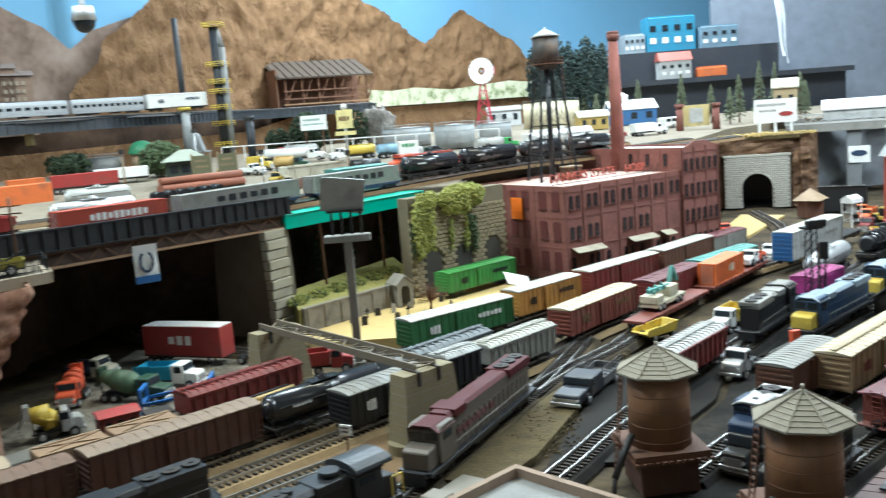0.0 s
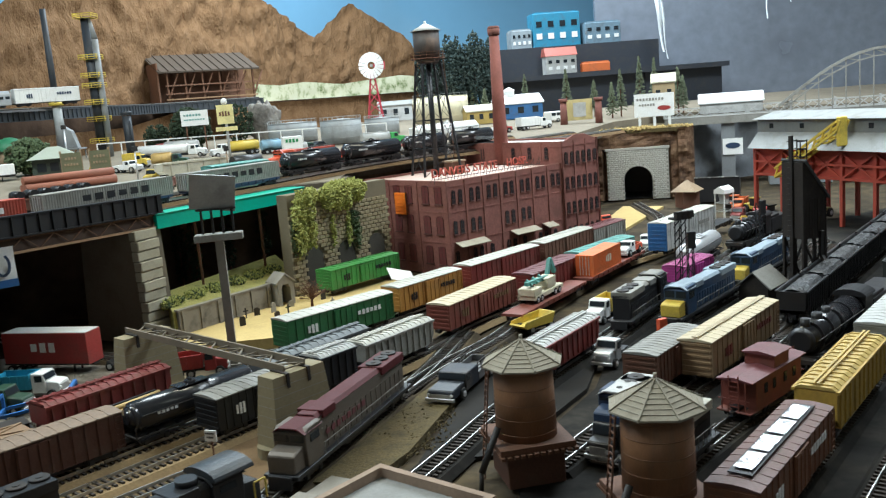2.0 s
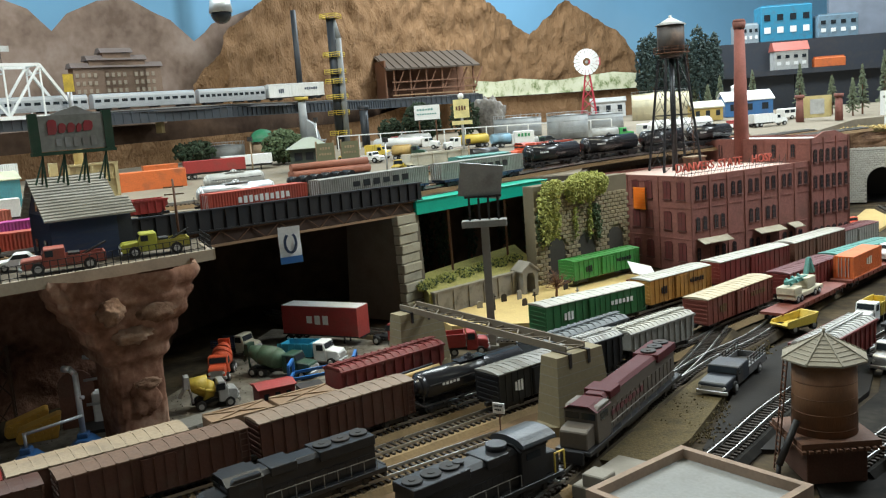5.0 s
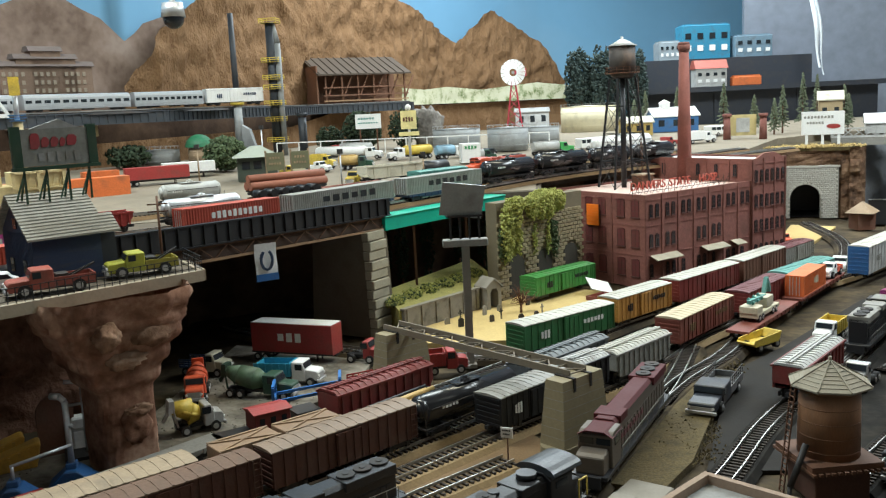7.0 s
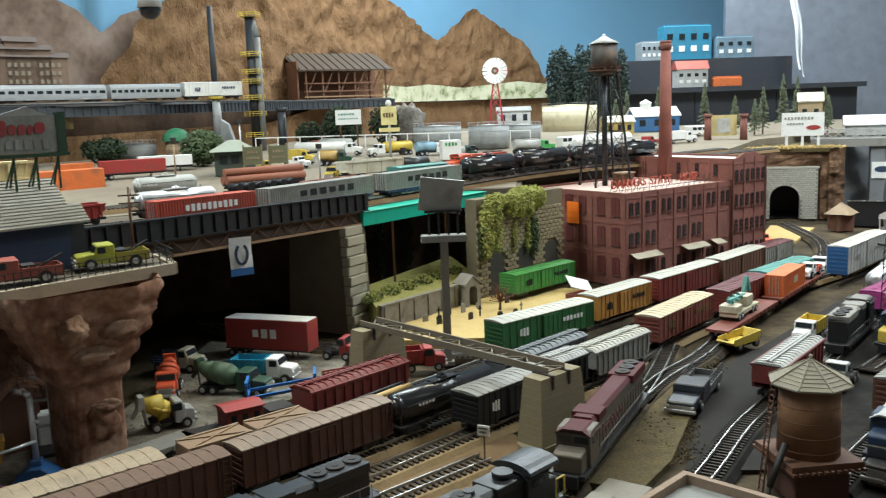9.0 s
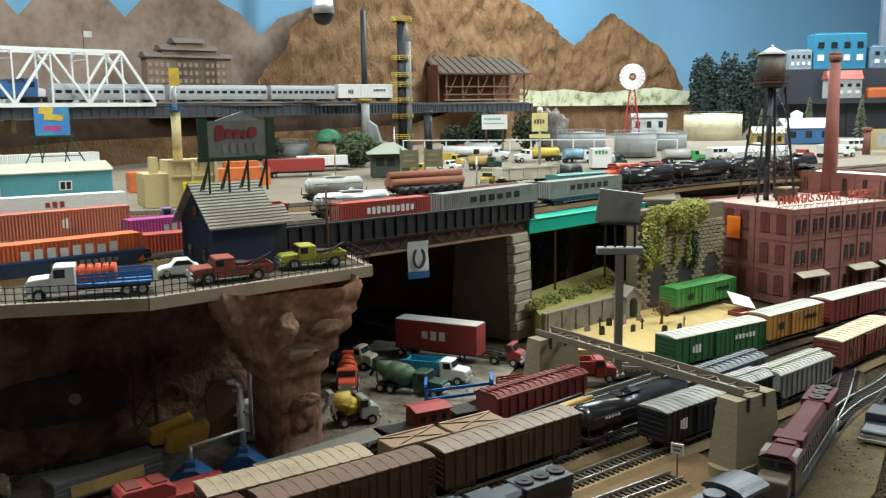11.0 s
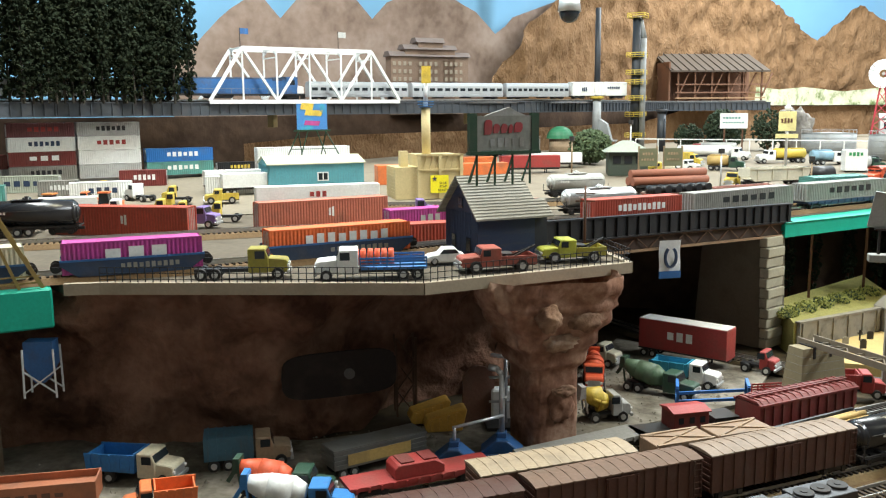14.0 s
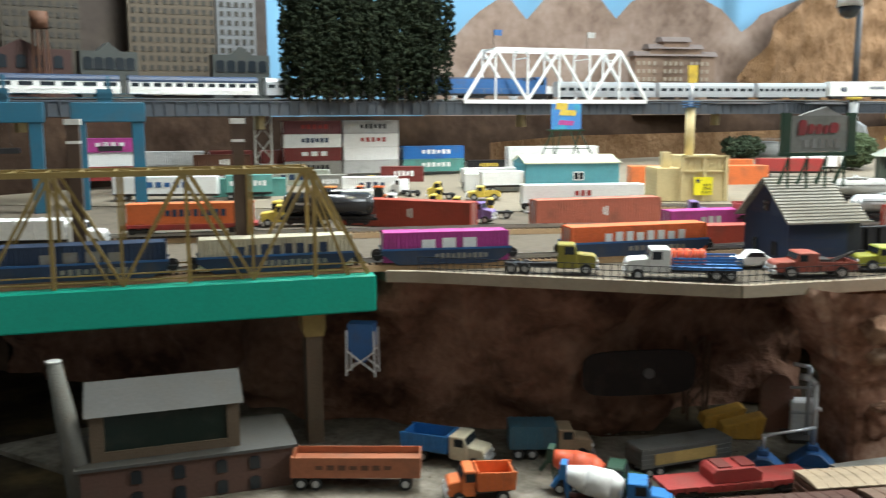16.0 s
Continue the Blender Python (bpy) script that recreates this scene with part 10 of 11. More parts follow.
# windmill
wm = thing("windmill", "white bladed windmill on a red lattice tower", "windmill", -0.034, 4.5, 0.2515, 0)
wm.scale = (1.26, 1.26, 1.30)
C_wred = paint(0.45, 0.03, 0.05)
bm = B()
for k in range(4):
    a = radians(45 + 90 * k)
    beam(bm, (0.042 * math.cos(a), 0.042 * math.sin(a), 0), (0.008 * math.cos(a), 0.008 * math.sin(a), 0.185), 0.004)
for j in range(5):
    z = 0.037 * j
    r = 0.042 - 0.034 * z / 0.185
    r2 = 0.042 - 0.034 * (z + 0.037) / 0.185
    for k in range(4):
        a, b = radians(45 + 90 * k), radians(135 + 90 * k)
        beam(bm, (r * math.cos(a), r * math.sin(a), z), (r2 * math.cos(b), r2 * math.sin(b), z + 0.037), 0.002)
        beam(bm, (r * math.cos(b), r * math.sin(b), z), (r2 * math.cos(a), r2 * math.sin(a), z + 0.037), 0.002)
part("tower", bm, C_wred, wm)
for k in range(18):
    bm = B()
    m = pose(0, -0.02, 0.21, 0, 0, 0) @ Matrix.Rotation(2 * math.pi * k / 18, 4, "Y") @ pose(0, 0, 0, 0, 0, 18)
    vs = [bm.verts.new(m @ Vector(p)) for p in ((-0.0025, 0, 0.014), (0.0025, 0, 0.014), (0.0074, 0, 0.047), (-0.0074, 0, 0.047), (-0.0025, 0.001, 0.014), (0.0025, 0.001, 0.014), (0.0074, 0.001, 0.047), (-0.0074, 0.001, 0.047))]
    for f in ((0, 1, 2, 3), (4, 7, 6, 5), (0, 4, 5, 1), (1, 5, 6, 2), (2, 6, 7, 3), (3, 7, 4, 0)):
        bm.faces.new([vs[q] for q in f])
    part("blade", bm, M_white, wm)
bm = B()
cy(bm, (0, -0.022, 0.21), (0, 0.02, 0.21), 0.0055, seg=14)
part("hub", bm, C_grey, wm)
bm = B()
prism(bm, [(0.0, 0.205), (0.05, 0.195), (0.05, 0.225), (0.0, 0.215)], 0.018, 0.02)
part("vane", bm, C_wred, wm)
md = thing("mound", "low pale mound under the windmill", "mound", -0.034, 4.5, 0.2495, 0)
bm = B()
cy(bm, (0, 0, 0), (0, 0, 0.0105), 0.14, 0.08, seg=20)
part("earth", bm, M_yard, md)

# green hut with signs, bushes, signs, lamp posts
hu = thing("green_hut", "dark green hut with a pale pyramid roof", "hut", -0.60, 2.16, on(-0.6, 2.16), 20)
bm = B()
bx(bm, -0.045, 0.045, -0.035, 0.035, 0, 0.055)
part("wall", bm, mat("dull_dark_green", (0.05, 0.065, 0.05), 0.7), hu)
bm = B()
ap = [bm.verts.new((sx2 * 0.055, sy2 * 0.045, 0.055)) for sx2, sy2 in ((-1, -1), (1, -1), (1, 1), (-1, 1))]
tp2 = [bm.verts.new((sx2 * 0.012, sy2 * 0.008, 0.08)) for sx2, sy2 in ((-1, -1), (1, -1), (1, 1), (-1, 1))]
for k in range(4):
    bm.faces.new((ap[k], ap[(k + 1) % 4], tp2[(k + 1) % 4], tp2[k]))
bm.faces.new(tp2)
bm.faces.new(ap[::-1])
part("roof", bm, mat("sage_roof", (0.33, 0.36, 0.30), 0.8), hu)
for k in range(3):
    bm = B()
    bx(bm, -0.035 + k * 0.026, -0.017 + k * 0.026, -0.0362, -0.035, 0.028, 0.046)
    part("window", bm, M_glass, hu)
for k, (x, y) in enumerate(((-0.535, 2.09), (-0.485, 2.12))):
    sn = thing("olive_sign", "olive notice board on tan posts", "sign", x, y, on(x, y), 25, "olive notice boards")
    bm = B()
    for s in (-1, 1):
        beam(bm, (s * 0.02, 0, 0), (s * 0.02, 0, 0.075), 0.004)
    part("post", bm, C_tan, sn)
    bm = B()
    bx(bm, -0.02, 0.02, -0.004, -0.001, 0.03, 0.07)
    part("board", bm, mat("olive_board", (0.14, 0.14, 0.08), 0.7), sn)
    bars(sn, C_tan, 0, 0.058, 4, 0.025, 0.006, -0.0042)
    bars(sn, C_tan, 0, 0.045, 5, 0.03, 0.005, -0.0042)


def bush(x, y, r, h, material, seed, label, z=None, group="bushes", n=520):
    ob = thing("bush", label, "bush", x, y, on(x, y) if z is None else z, 0, group)
    bm = B()
    for k in range(5):
        a = k * 1.256
        cy(bm, (0, 0, 0), (r * 0.5 * math.cos(a), r * 0.5 * math.sin(a), h * 0.7), 0.002, 0.0008, seg=5)
    part("stem", bm, M_wood, ob)
    foliage("leaves", ob, (0, 0, h * 0.55), (r, r, h * 0.5), material, n, r * 0.11, seed)
    return ob


bush(-0.74, 2.34, 0.055, 0.085, M_leaf_m, 41, "grey green bush beside the green hut", n=1100)
bush(-1.05, 2.45, 0.06, 0.06, M_leaf_d, 42, "dark bush at the foot of the bank")
bush(-0.47, 2.82, 0.06, 0.12, M_leaf_d, 43, "dark tree group at the back wall", n=1000)
bush(-0.36, 2.95, 0.05, 0.12, M_leaf_d, 44, "dark green shrub at the back wall")
bush(-0.58, 2.85, 0.045, 0.08, M_leaf_d, 45, "low dark shrub at the back wall")
ro = thing("grey_rock", "craggy grey rock at the back wall", "rock", -0.29, 3.02, on(-0.29, 3.02), 0)
lump("crag", (0, 0, 0.05), (0.05, 0.03, 0.075), rock_mat("grey_crag", (0.10, 0.09, 0.08), (0.22, 0.2, 0.18), (0.36, 0.34, 0.3), 16, 0.9, 0.01), ro, 31, 0.4)
ys = thing("restaurant_sign", "tall post with a pale yellow sign board", "sign", -0.267, 2.40, on(-0.267, 2.4), 5)
bm = B()
cy(bm, (0, 0, 0), (0, 0, 0.145), 0.0035, seg=10)
part("post", bm, M_silver, ys)
bm = B()
bx(bm, -0.02, 0.02, -0.005, 0.001, 0.095, 0.142)
bx(bm, -0.026, 0.026, -0.005, 0.001, 0.078, 0.088)
part("board", bm, mat("pale_yellow_sign", (0.75, 0.66, 0.30), 0.5), ys)
bm = B()
bmesh.ops.create_uvsphere(bm, u_segments=14, v_segments=8, radius=0.008)
for v in bm.verts:
    v.co.z += 0.15
part("globe", bm, M_white, ys)
bars(ys, C_brown, 0, 0.12, 4, 0.028, 0.012, -0.0052)
wsg = thing("white_billboard", "white billboard with pale green lines", "billboard", -0.435, 2.74, on(-0.435, 2.74), 15)
bm = B()
for s in (-1, 1):
    beam(bm, (s * 0.025, 0, 0), (s * 0.025, 0, 0.085), 0.004)
split("post", "post", bm, M_wood, wsg)
bm = B()
bx(bm, -0.038, 0.038, -0.004, -0.001, 0.075, 0.118)
part("board", bm, M_white, wsg)
bars(wsg, C_teal, -0.005, 0.105, 6, 0.05, 0.006, -0.0042)
bars(wsg, C_teal, 0.0, 0.092, 8, 0.06, 0.004, -0.0042)
fe = thing("white_fence", "white pipe fence across the oil depot", "fence", 0, 0, 0, 0)
fa, fb2 = Vector((-0.70, 2.68, on(-0.7, 2.68))), Vector((0.1, 2.90, on(0.1, 2.9)))
for i in range(14):
    bm = B()
    c = fa.lerp(fb2, i / 13)
    cy(bm, c, c + Vector((0, 0, 0.042)), 0.0018, seg=6)
    part("post", bm, M_white, fe)
bm = B()
beam(bm, fa + Vector((0, 0, 0.042)), fb2 + Vector((0, 0, 0.042)), 0.003)
part("rail", bm, M_white, fe)
for i, (x, y, h) in enumerate(((-0.70, 2.05, 0.085), (-0.36, 1.98, 0.075), (-0.19, 2.04, 0.06), (-0.62, 2.28, 0.11))):
    lp = thing("lamp_post", "thin post in the rear yard", "lamp post", x, y, on(x, y), i * 60, "posts in the rear yard")
    bm = B()
    cy(bm, (0, 0, 0), (0, 0, h), 0.0022, 0.0016, seg=8)
    part("post", bm, M_silver if i % 2 else C_tan, lp)
    bm = B()
    bx(bm, -0.005, 0.005, -0.004, 0.004, h, h + 0.01)
    part("lamp_head", bm, M_iron, lp)


def yard_truck(p, q, *a, **k):
    return truck(p, q, on((p[0] + q[0]) / 2, (p[1] + q[1]) / 2), *a, group="trucks in the rear yard", **k)


yard_truck((-0.24, 2.61), (-0.345, 2.53), "tank", M_white, C_yel, "white tractor with a yellow tank")
yard_truck((-0.215, 2.55), (-0.135, 2.60), "tank", M_white, paint(0.25, 0.45, 0.6), "blue and white tank truck")
yard_truck((-0.56, 2.60), (-0.37, 2.57), "tank", M_white, M_white, "long white fuel tanker with a striped side")
yard_truck((-0.42, 2.68), (-0.56, 2.70), "tank", C_red, C_ltgrey, "red and grey fuel tanker")
yard_truck((-0.44, 2.34), (-0.355, 2.34), "tank", C_dkgreen, C_gold, "green cab truck with a tan tank")
yard_truck((-0.52, 2.30), (-0.455, 2.28), "pickup", M_white, M_white, "white van in the rear yard")
yard_truck((-0.52, 2.38), (-0.46, 2.37), "box", C_yel, C_yel, "yellow truck in the rear yard")
yard_truck((-0.325, 2.05), (-0.345, 1.99), "tractor", C_yel, C_yel, "bright yellow tractor unit near the deck track")
yard_truck((-0.50, 2.22), (-0.56, 2.20), "pickup", C_yel, C_cream, "yellow and cream pickup by the hut")
yard_truck((-0.12, 2.43), (-0.05, 2.46), "tank", C_dkgreen, C_ltgrey, "green tank truck in the rear yard")
yard_truck((-0.06, 2.66), (-0.10, 2.63), "car", M_black, M_black, "black car beside the oil tanks")
yard_truck((0.05, 2.60), (0.16, 2.66), "tank", paint(0.05, 0.4, 0.08), C_ltgrey, "green and grey tanker in the depot")
yard_truck((0.62, 3.12), (0.745, 3.19), "bus", M_white, M_white, "white and green bus in the rear town", w=0.04)
yard_truck((0.50, 2.86), (0.60, 2.92), "box", M_white, M_white, "white truck behind the brick building")
yard_truck((0.40, 2.78), (0.47, 2.83), "pickup", C_red, M_white, "red and white pickup behind the brick building")
yard_truck((0.18, 2.73), (0.28, 2.80), "bus", M_white, M_white, "white coach in the rear yard", w=0.032)
yard_truck((0.30, 2.98), (0.38, 3.03), "pickup", M_white, C_ltgrey, "pale pickup in the rear yard")
bt = thing("black_tank", "short black horizontal tank on the ground", "tank", -0.185, 2.20, on(-0.185, 2.2), 42)
bm = B()
cy(bm, (-0.035, 0, 0.018), (0.035, 0, 0.018), 0.0165, seg=20)
part("tank", bm, M_black, bt)
for k in (-0.02, 0.02):
    bm = B()
    bx(bm, k - 0.003, k + 0.003, -0.014, 0.014, 0, 0.008)
    part("saddle", bm, M_concrete, bt)
hz = thing("white_kiosk", "white kiosk with a green sign", "kiosk", -0.115, 2.43, on(-0.115, 2.5), 15)
bm = B()
bx(bm, -0.025, 0.025, -0.02, 0.02, 0, 0.05)
part("wall", bm, M_white, hz, bevel=0.001)
bars(hz, paint(0.03, 0.3, 0.1), 0, 0.04, 4, 0.034, 0.009, -0.0202)
deck_trailer((-0.88, 2.06), (-0.76, 2.14), C_red, "red open freight car by the bank", h=0.03)
deck_trailer((-0.95, 2.0), (-0.89, 2.05), C_orange, "orange open trailer by the bank", h=0.03)
deck_trailer((-0.85, 2.20), (-0.74, 2.26), M_white, "white trailer behind the bush", h=0.026)


def house(x, y, rz, L, W, H, wallm, roofm, label, z=None, name="house", pitch=0.5, wins=3, group="houses of the rear town"):
    ob = thing(name, label, "house", x, y, on(x, y) if z is None else z, rz, group)
    bm = B()
    prism_x(bm, [(-W, 0), (W, 0), (W, H), (0, H + W * pitch), (-W, H)], -L, L)
    part("wall", bm, wallm, ob)
    for s in (-1, 1):
        bm = B()
        prism_x(bm, [(s * (W + 0.005), H - 0.004), (0, H + W * pitch + 0.001), (0, H + W * pitch + 0.005), (s * (W + 0.006), H)], -L - 0.005, L + 0.005)
        part("roof", bm, roofm, ob)
    for i in range(wins):
        bm = B()
        xx = -L + 2 * L * (i + 0.5) / wins
        bx(bm, xx - L / wins * 0.4, xx + L / wins * 0.4, -W - 0.0012, -W, H * 0.35, H * 0.75)
        part("window", bm, M_glass, ob)
    return ob


house(0.545, 3.38, 10, 0.08, 0.05, 0.055, paint(0.04, 0.16, 0.40), M_white, "blue warehouse with a white roof")
house(0.40, 3.22, 12, 0.05, 0.03, 0.045, paint(0.55, 0.38, 0.08), paint(0.62, 0.58, 0.42), "small yellow station with a cream roof")
house(0.05, 4.75, 5, 0.085, 0.03, 0.08, C_ltgrey, C_ltgrey, "grey stone depot with arched openings")
cup = thing("roof_cupola", "white square cupola on the blue warehouse roof", "cupola", 0.52, 3.38, on(0.545, 3.38) + 0.078, 10)
bm = B()
bx(bm, -0.015, 0.015, -0.015, 0.015, 0, 0.022)
part("base", bm, M_white, cup)
bm = B()
cy(bm, (0, 0, 0.022), (0, 0, 0.034), 0.024, 0.002, seg=4)
part("cap", bm, M_white, cup)
yb3 = thing("poster_wall", "yellow and blue poster board on posts", "billboard", 0.71, 3.02, on(0.71, 3.02), -10)
bm = B()
bx(bm, -0.04, 0.04, -0.003, 0.003, 0.01, 0.075)
part("board", bm, paint(0.62, 0.50, 0.20), yb3)
bm = B()
bx(bm, -0.02, 0.02, -0.0042, -0.003, 0.02, 0.065)
part("picture", bm, C_ltgrey, yb3)
for x in (0.655, 0.765):
    pc = thing("brick_chimney", "small round brick chimney pot", "chimney", x, 2.99, on(x, 2.99), 0, "small chimneys")
    bm = B()
    cy(bm, (0, 0, 0), (0, 0, 0.07), 0.012, 0.010, seg=14)
    cy(bm, (0, 0, 0.07), (0, 0, 0.08), 0.014, seg=14)
    part("shaft", bm, M_brick, pc)

# ---- tunnel portal and rock hill ----
tpz = thing("tunnel_portal", "grey stone block tunnel portal with an arched mouth", "tunnel portal", 0.838, 2.80, 0.0, -14)
bm = B()
pw, ph, ar = 0.09, 0.149, 0.041
arch = [(ar * math.cos(a), 0.058 + ar * math.sin(a)) for a in (math.pi * k / 14 for k in range(15))]
prism(bm, [(-pw, 0), (-ar, 0)] + arch[::-1] + [(ar, 0), (pw, 0), (pw, ph), (-pw, ph)], 0.0, 0.03)
part("facing", bm, mat("grey_mortar", (0.26, 0.25, 0.22), 0.9), tpz)
bm = B()
bx(bm, -0.0045, 0.0045, -0.003, 0.0, 0, 0.0052)
soften(bm, 0.0006)
TS_me = mesh_of(bm, mat("grey_block", (0.44, 0.42, 0.37), 0.9, var=0.25, dirt=0.3))
for j in range(24):
    for i in range(18):
        xx = -pw + 0.0048 + i * 0.0099 + (0.0049 if j % 2 else 0)
        zz = 0.0012 + j * 0.0061
        if xx > pw - 0.004 or (abs(xx) < ar + 0.003 and zz < 0.058) or math.hypot(xx, zz - 0.056) < ar + 0.004:
            continue
        shared("block", TS_me, tpz, xx, 0, zz)
for k in range(13):
    a = math.pi * (k + 0.5) / 13
    q = shared("voussoir", TS_me, tpz, (ar + 0.001) * math.cos(a), -0.001, 0.058 + (ar + 0.001) * math.sin(a), 0, 90 - math.degrees(a), 0)
bm = B()
bx(bm, -0.06, 0.06, 0.031, 0.20, 0.0, 0.125)
bmesh.ops.delete(bm, geom=[f for f in bm.faces if abs(f.calc_center_median().y - 0.031) < 1e-4], context="FACES")
part("bore", bm, M_black, tpz)
bm = B()
bx(bm, -pw - 0.003, pw + 0.003, -0.004, 0.03, ph, ph + 0.006)
part("coping", bm, MATS["grey_block"], tpz)
hi = thing("rock_hill", "stratified brown rock hill above the tunnel", "rock", 0.838, 2.80, 0.0, -14)
bm = B()
grid = []
prof = [(-0.19, 0.05), (-0.13, 0.02), (-0.095, 0.012), (0.097, 0.012), (0.12, 0.0), (0.155, 0.02), (0.165, 0.08), (0.15, 0.25)]
path = spline(prof, 10)
for p in path:
    col = []
    for j in range(25):
        z = 0.205 * j / 24
        q = Vector((p.x, p.y, z))
        st2 = 0.008 * (1 if (j // 2) % 2 else 0) * noise.noise(Vector((p.x * 20, p.y * 20, j // 2)))
        d = 0.012 * noise.fractal(q * 25, 1.0, 2.0, 4) + st2 * 1.5
        inside = abs(p.x) < 0.095 and z < 0.15
        col.append(bm.verts.new((q.x, q.y + (0.02 if inside else 0) + (0 if inside else d - 0.006), z)))
    grid.append(col)
for a, b in zip(grid, grid[1:]):
    for j in range(24):
        if abs((a[j].co.x + b[j].co.x) / 2) < 0.062 and a[j].co.z < 0.115:
            continue
        bm.faces.new((a[j], b[j], b[j + 1], a[j + 1]))
part("rock_face", bm, M_slate, hi)
bm = B()
slab(bm, [(-0.30, 0.02), (-0.11, 0.016), (0.12, -0.004), (0.16, 0.05), (0.15, 0.35), (-0.30, 0.35)], 0.197, 0.207)
part("hilltop", bm, M_grass, hi)
gf = thing("hill_grass", "straw grass fringe on the hill edge", "grass", 0.838, 2.80, 0.207, -14, kind="stuff")
foliage("tufts", gf, (0.02, 0.02, 0.002), (0.15, 0.02, 0.006), M_sand, 420, 0.004, 55)
hbb = thing("hill_billboard", "white billboard with a red mark on the hilltop", "billboard", 0.925, 2.93, 0.207, -20)
bm = B()
for s in (-1, 0, 1):
    bx(bm, s * 0.045 - 0.004, s * 0.045 + 0.004, 0, 0.004, 0, 0.03)
bx(bm, -0.06, 0.06, -0.002, 0.004, 0.03, 0.1)
part("board", bm, M_white, hbb)
bars(hbb, C_grey, -0.01, 0.083, 9, 0.085, 0.008, -0.0022)
bars(hbb, C_grey, -0.02, 0.066, 6, 0.05, 0.007, -0.0022)
bm = B()
slab(bm, [(0.02 * math.cos(a), 0.007 * math.sin(a)) for a in (2 * math.pi * k / 16 for k in range(16))], 0, 0.001)
for v in bm.verts:
    v.co = Vector((v.co.x + 0.03, -0.0022 - v.co.z, v.co.y + 0.055))
part("red_mark", bm, C_red, hbb)
ph2 = thing("portal_hut", "small brown hut with a tan pyramid roof by the tunnel", "hut", 0.915, 2.56, 0.0, 10)
bm = B()
bx(bm, -0.024, 0.024, -0.024, 0.024, 0, 0.045)
part("wall", bm, C_brown, ph2)
bm = B()
cy(bm, (0, 0, 0.045), (0, 0, 0.075), 0.05, 0.001, seg=4)
part("roof", bm, C_tan, ph2)
house(1.0, 3.1, -15, 0.035, 0.025, 0.10, paint(0.42, 0.31, 0.16), paint(0.62, 0.58, 0.42), "tall tan and yellow house among conifers on the hill", z=0.24, wins=2, pitch=0.9)
for i, (x, y, h) in enumerate(((0.84, 3.15, 0.12), (0.88, 3.2, 0.16), (0.80, 3.25, 0.13), (0.95, 3.22, 0.2), (1.06, 3.15, 0.16), (1.09, 3.2, 0.13), (0.72, 3.35, 0.17), (0.60, 3.6, 0.16), (0.50, 3.75, 0.15), (0.41, 3.8, 0.16), (0.33, 3.8, 0.14), (1.02, 3.3, 0.19), (0.45, 3.7, 0.12))):
    cf = thing("conifer", "small frosted conifer of the rear town", "tree", x, y, on(x, y), i * 37, "conifers of the rear town")
    bm = B()
    cy(bm, (0, 0, 0), (0, 0, h), 0.003, 0.0008, seg=6)
    part("trunk", bm, M_wood, cf)
    rnd = random.Random(300 + i)
    bm = B()
    for k in range(260):
        u = rnd.random() ** 0.7
        r = (0.021 * (1 - u) + 0.003) * rnd.uniform(0.6, 1.25)
        a = rnd.uniform(0, 6.28)
        c = Vector((0, 0, h * (0.15 + 0.85 * u)))
        q = c + Vector((r * math.cos(a), r * math.sin(a), -0.008 + rnd.uniform(-0.004, 0.004)))
        t = Vector((-math.sin(a), math.cos(a), 0)) * 0.0026
        vs = [bm.verts.new(w) for w in (c, q + t, q + Vector((0, 0, 0.004)), q - t)]
        bm.faces.new(vs[:3])
        bm.faces.new((vs[0], vs[2], vs[3]))
        bm.faces.new((vs[1], vs[3], vs[2]))
    tagged(part("needles", bm, mat("frosted_green", (0.12, 0.14, 0.085), 0.9, var=0.6), cf), "", "", "", "stuff")

# ---- grey road bridge, white halls, steel arch ----
gx0, gx1 = Vector((0.98, 3.02)), Vector((1.75, 2.78))
x, y, ln, rz = between(gx0, gx1)
rbz = thing("road_bridge", "grey concrete road bridge with a lattice railing", "bridge", x, y, 0.0, rz)
bm = B()
bx(bm, -ln / 2, ln / 2, -0.03, 0.08, 0.198, 0.222)
part("bridge_deck", bm, C_grey, rbz)
for k in range(6):
    bm = B()
    xx = -ln / 2 + 0.05 + k * 0.14
    bx(bm, xx - 0.02, xx + 0.02, -0.02, 0.06, 0, 0.198)
    part("bridge_pier", bm, mat("grey_pier", (0.20, 0.21, 0.22), 0.8), rbz)
bm = B()
for zz in (0.226, 0.25):
    beam(bm, (-ln / 2, -0.028, zz), (ln / 2, -0.028, zz), 0.004)
n = 26
for i in range(n):
    x0, x1 = -ln / 2 + ln * i / n, -ln / 2 + ln * (i + 1) / n
    beam(bm, (x0, -0.028, 0.226), (x1, -0.028, 0.25), 0.0025)
    beam(bm, (x1, -0.028, 0.226), (x0, -0.028, 0.25), 0.0025)
    if i % 4 == 0:
        beam(bm, (x0, -0.028, 0.222), (x0, -0.028, 0.256), 0.006)
part("railing", bm, C_ltgrey, rbz)
bm = B()
bx(bm, -0.23, -0.17, -0.024, -0.021, 0.10, 0.15)
part("sign_plate", bm, M_white, rbz)
bm = B()
slab(bm, [(-0.2 + 0.022 * math.cos(a), 0.128 + 0.009 * math.sin(a)) for a in (2 * math.pi * k / 18 for k in range(18))], 0, 0.001)
for v in bm.verts:
    v.co = Vector((v.co.x, -0.0242 - v.co.z, v.co.y))
part("sign_emblem", bm, C_navy, rbz)
house(1.25, 3.2, -17, 0.10, 0.05, 0.035, C_ltgrey, M_white, "long white roofed hall behind the road bridge", z=0.222, wins=0)
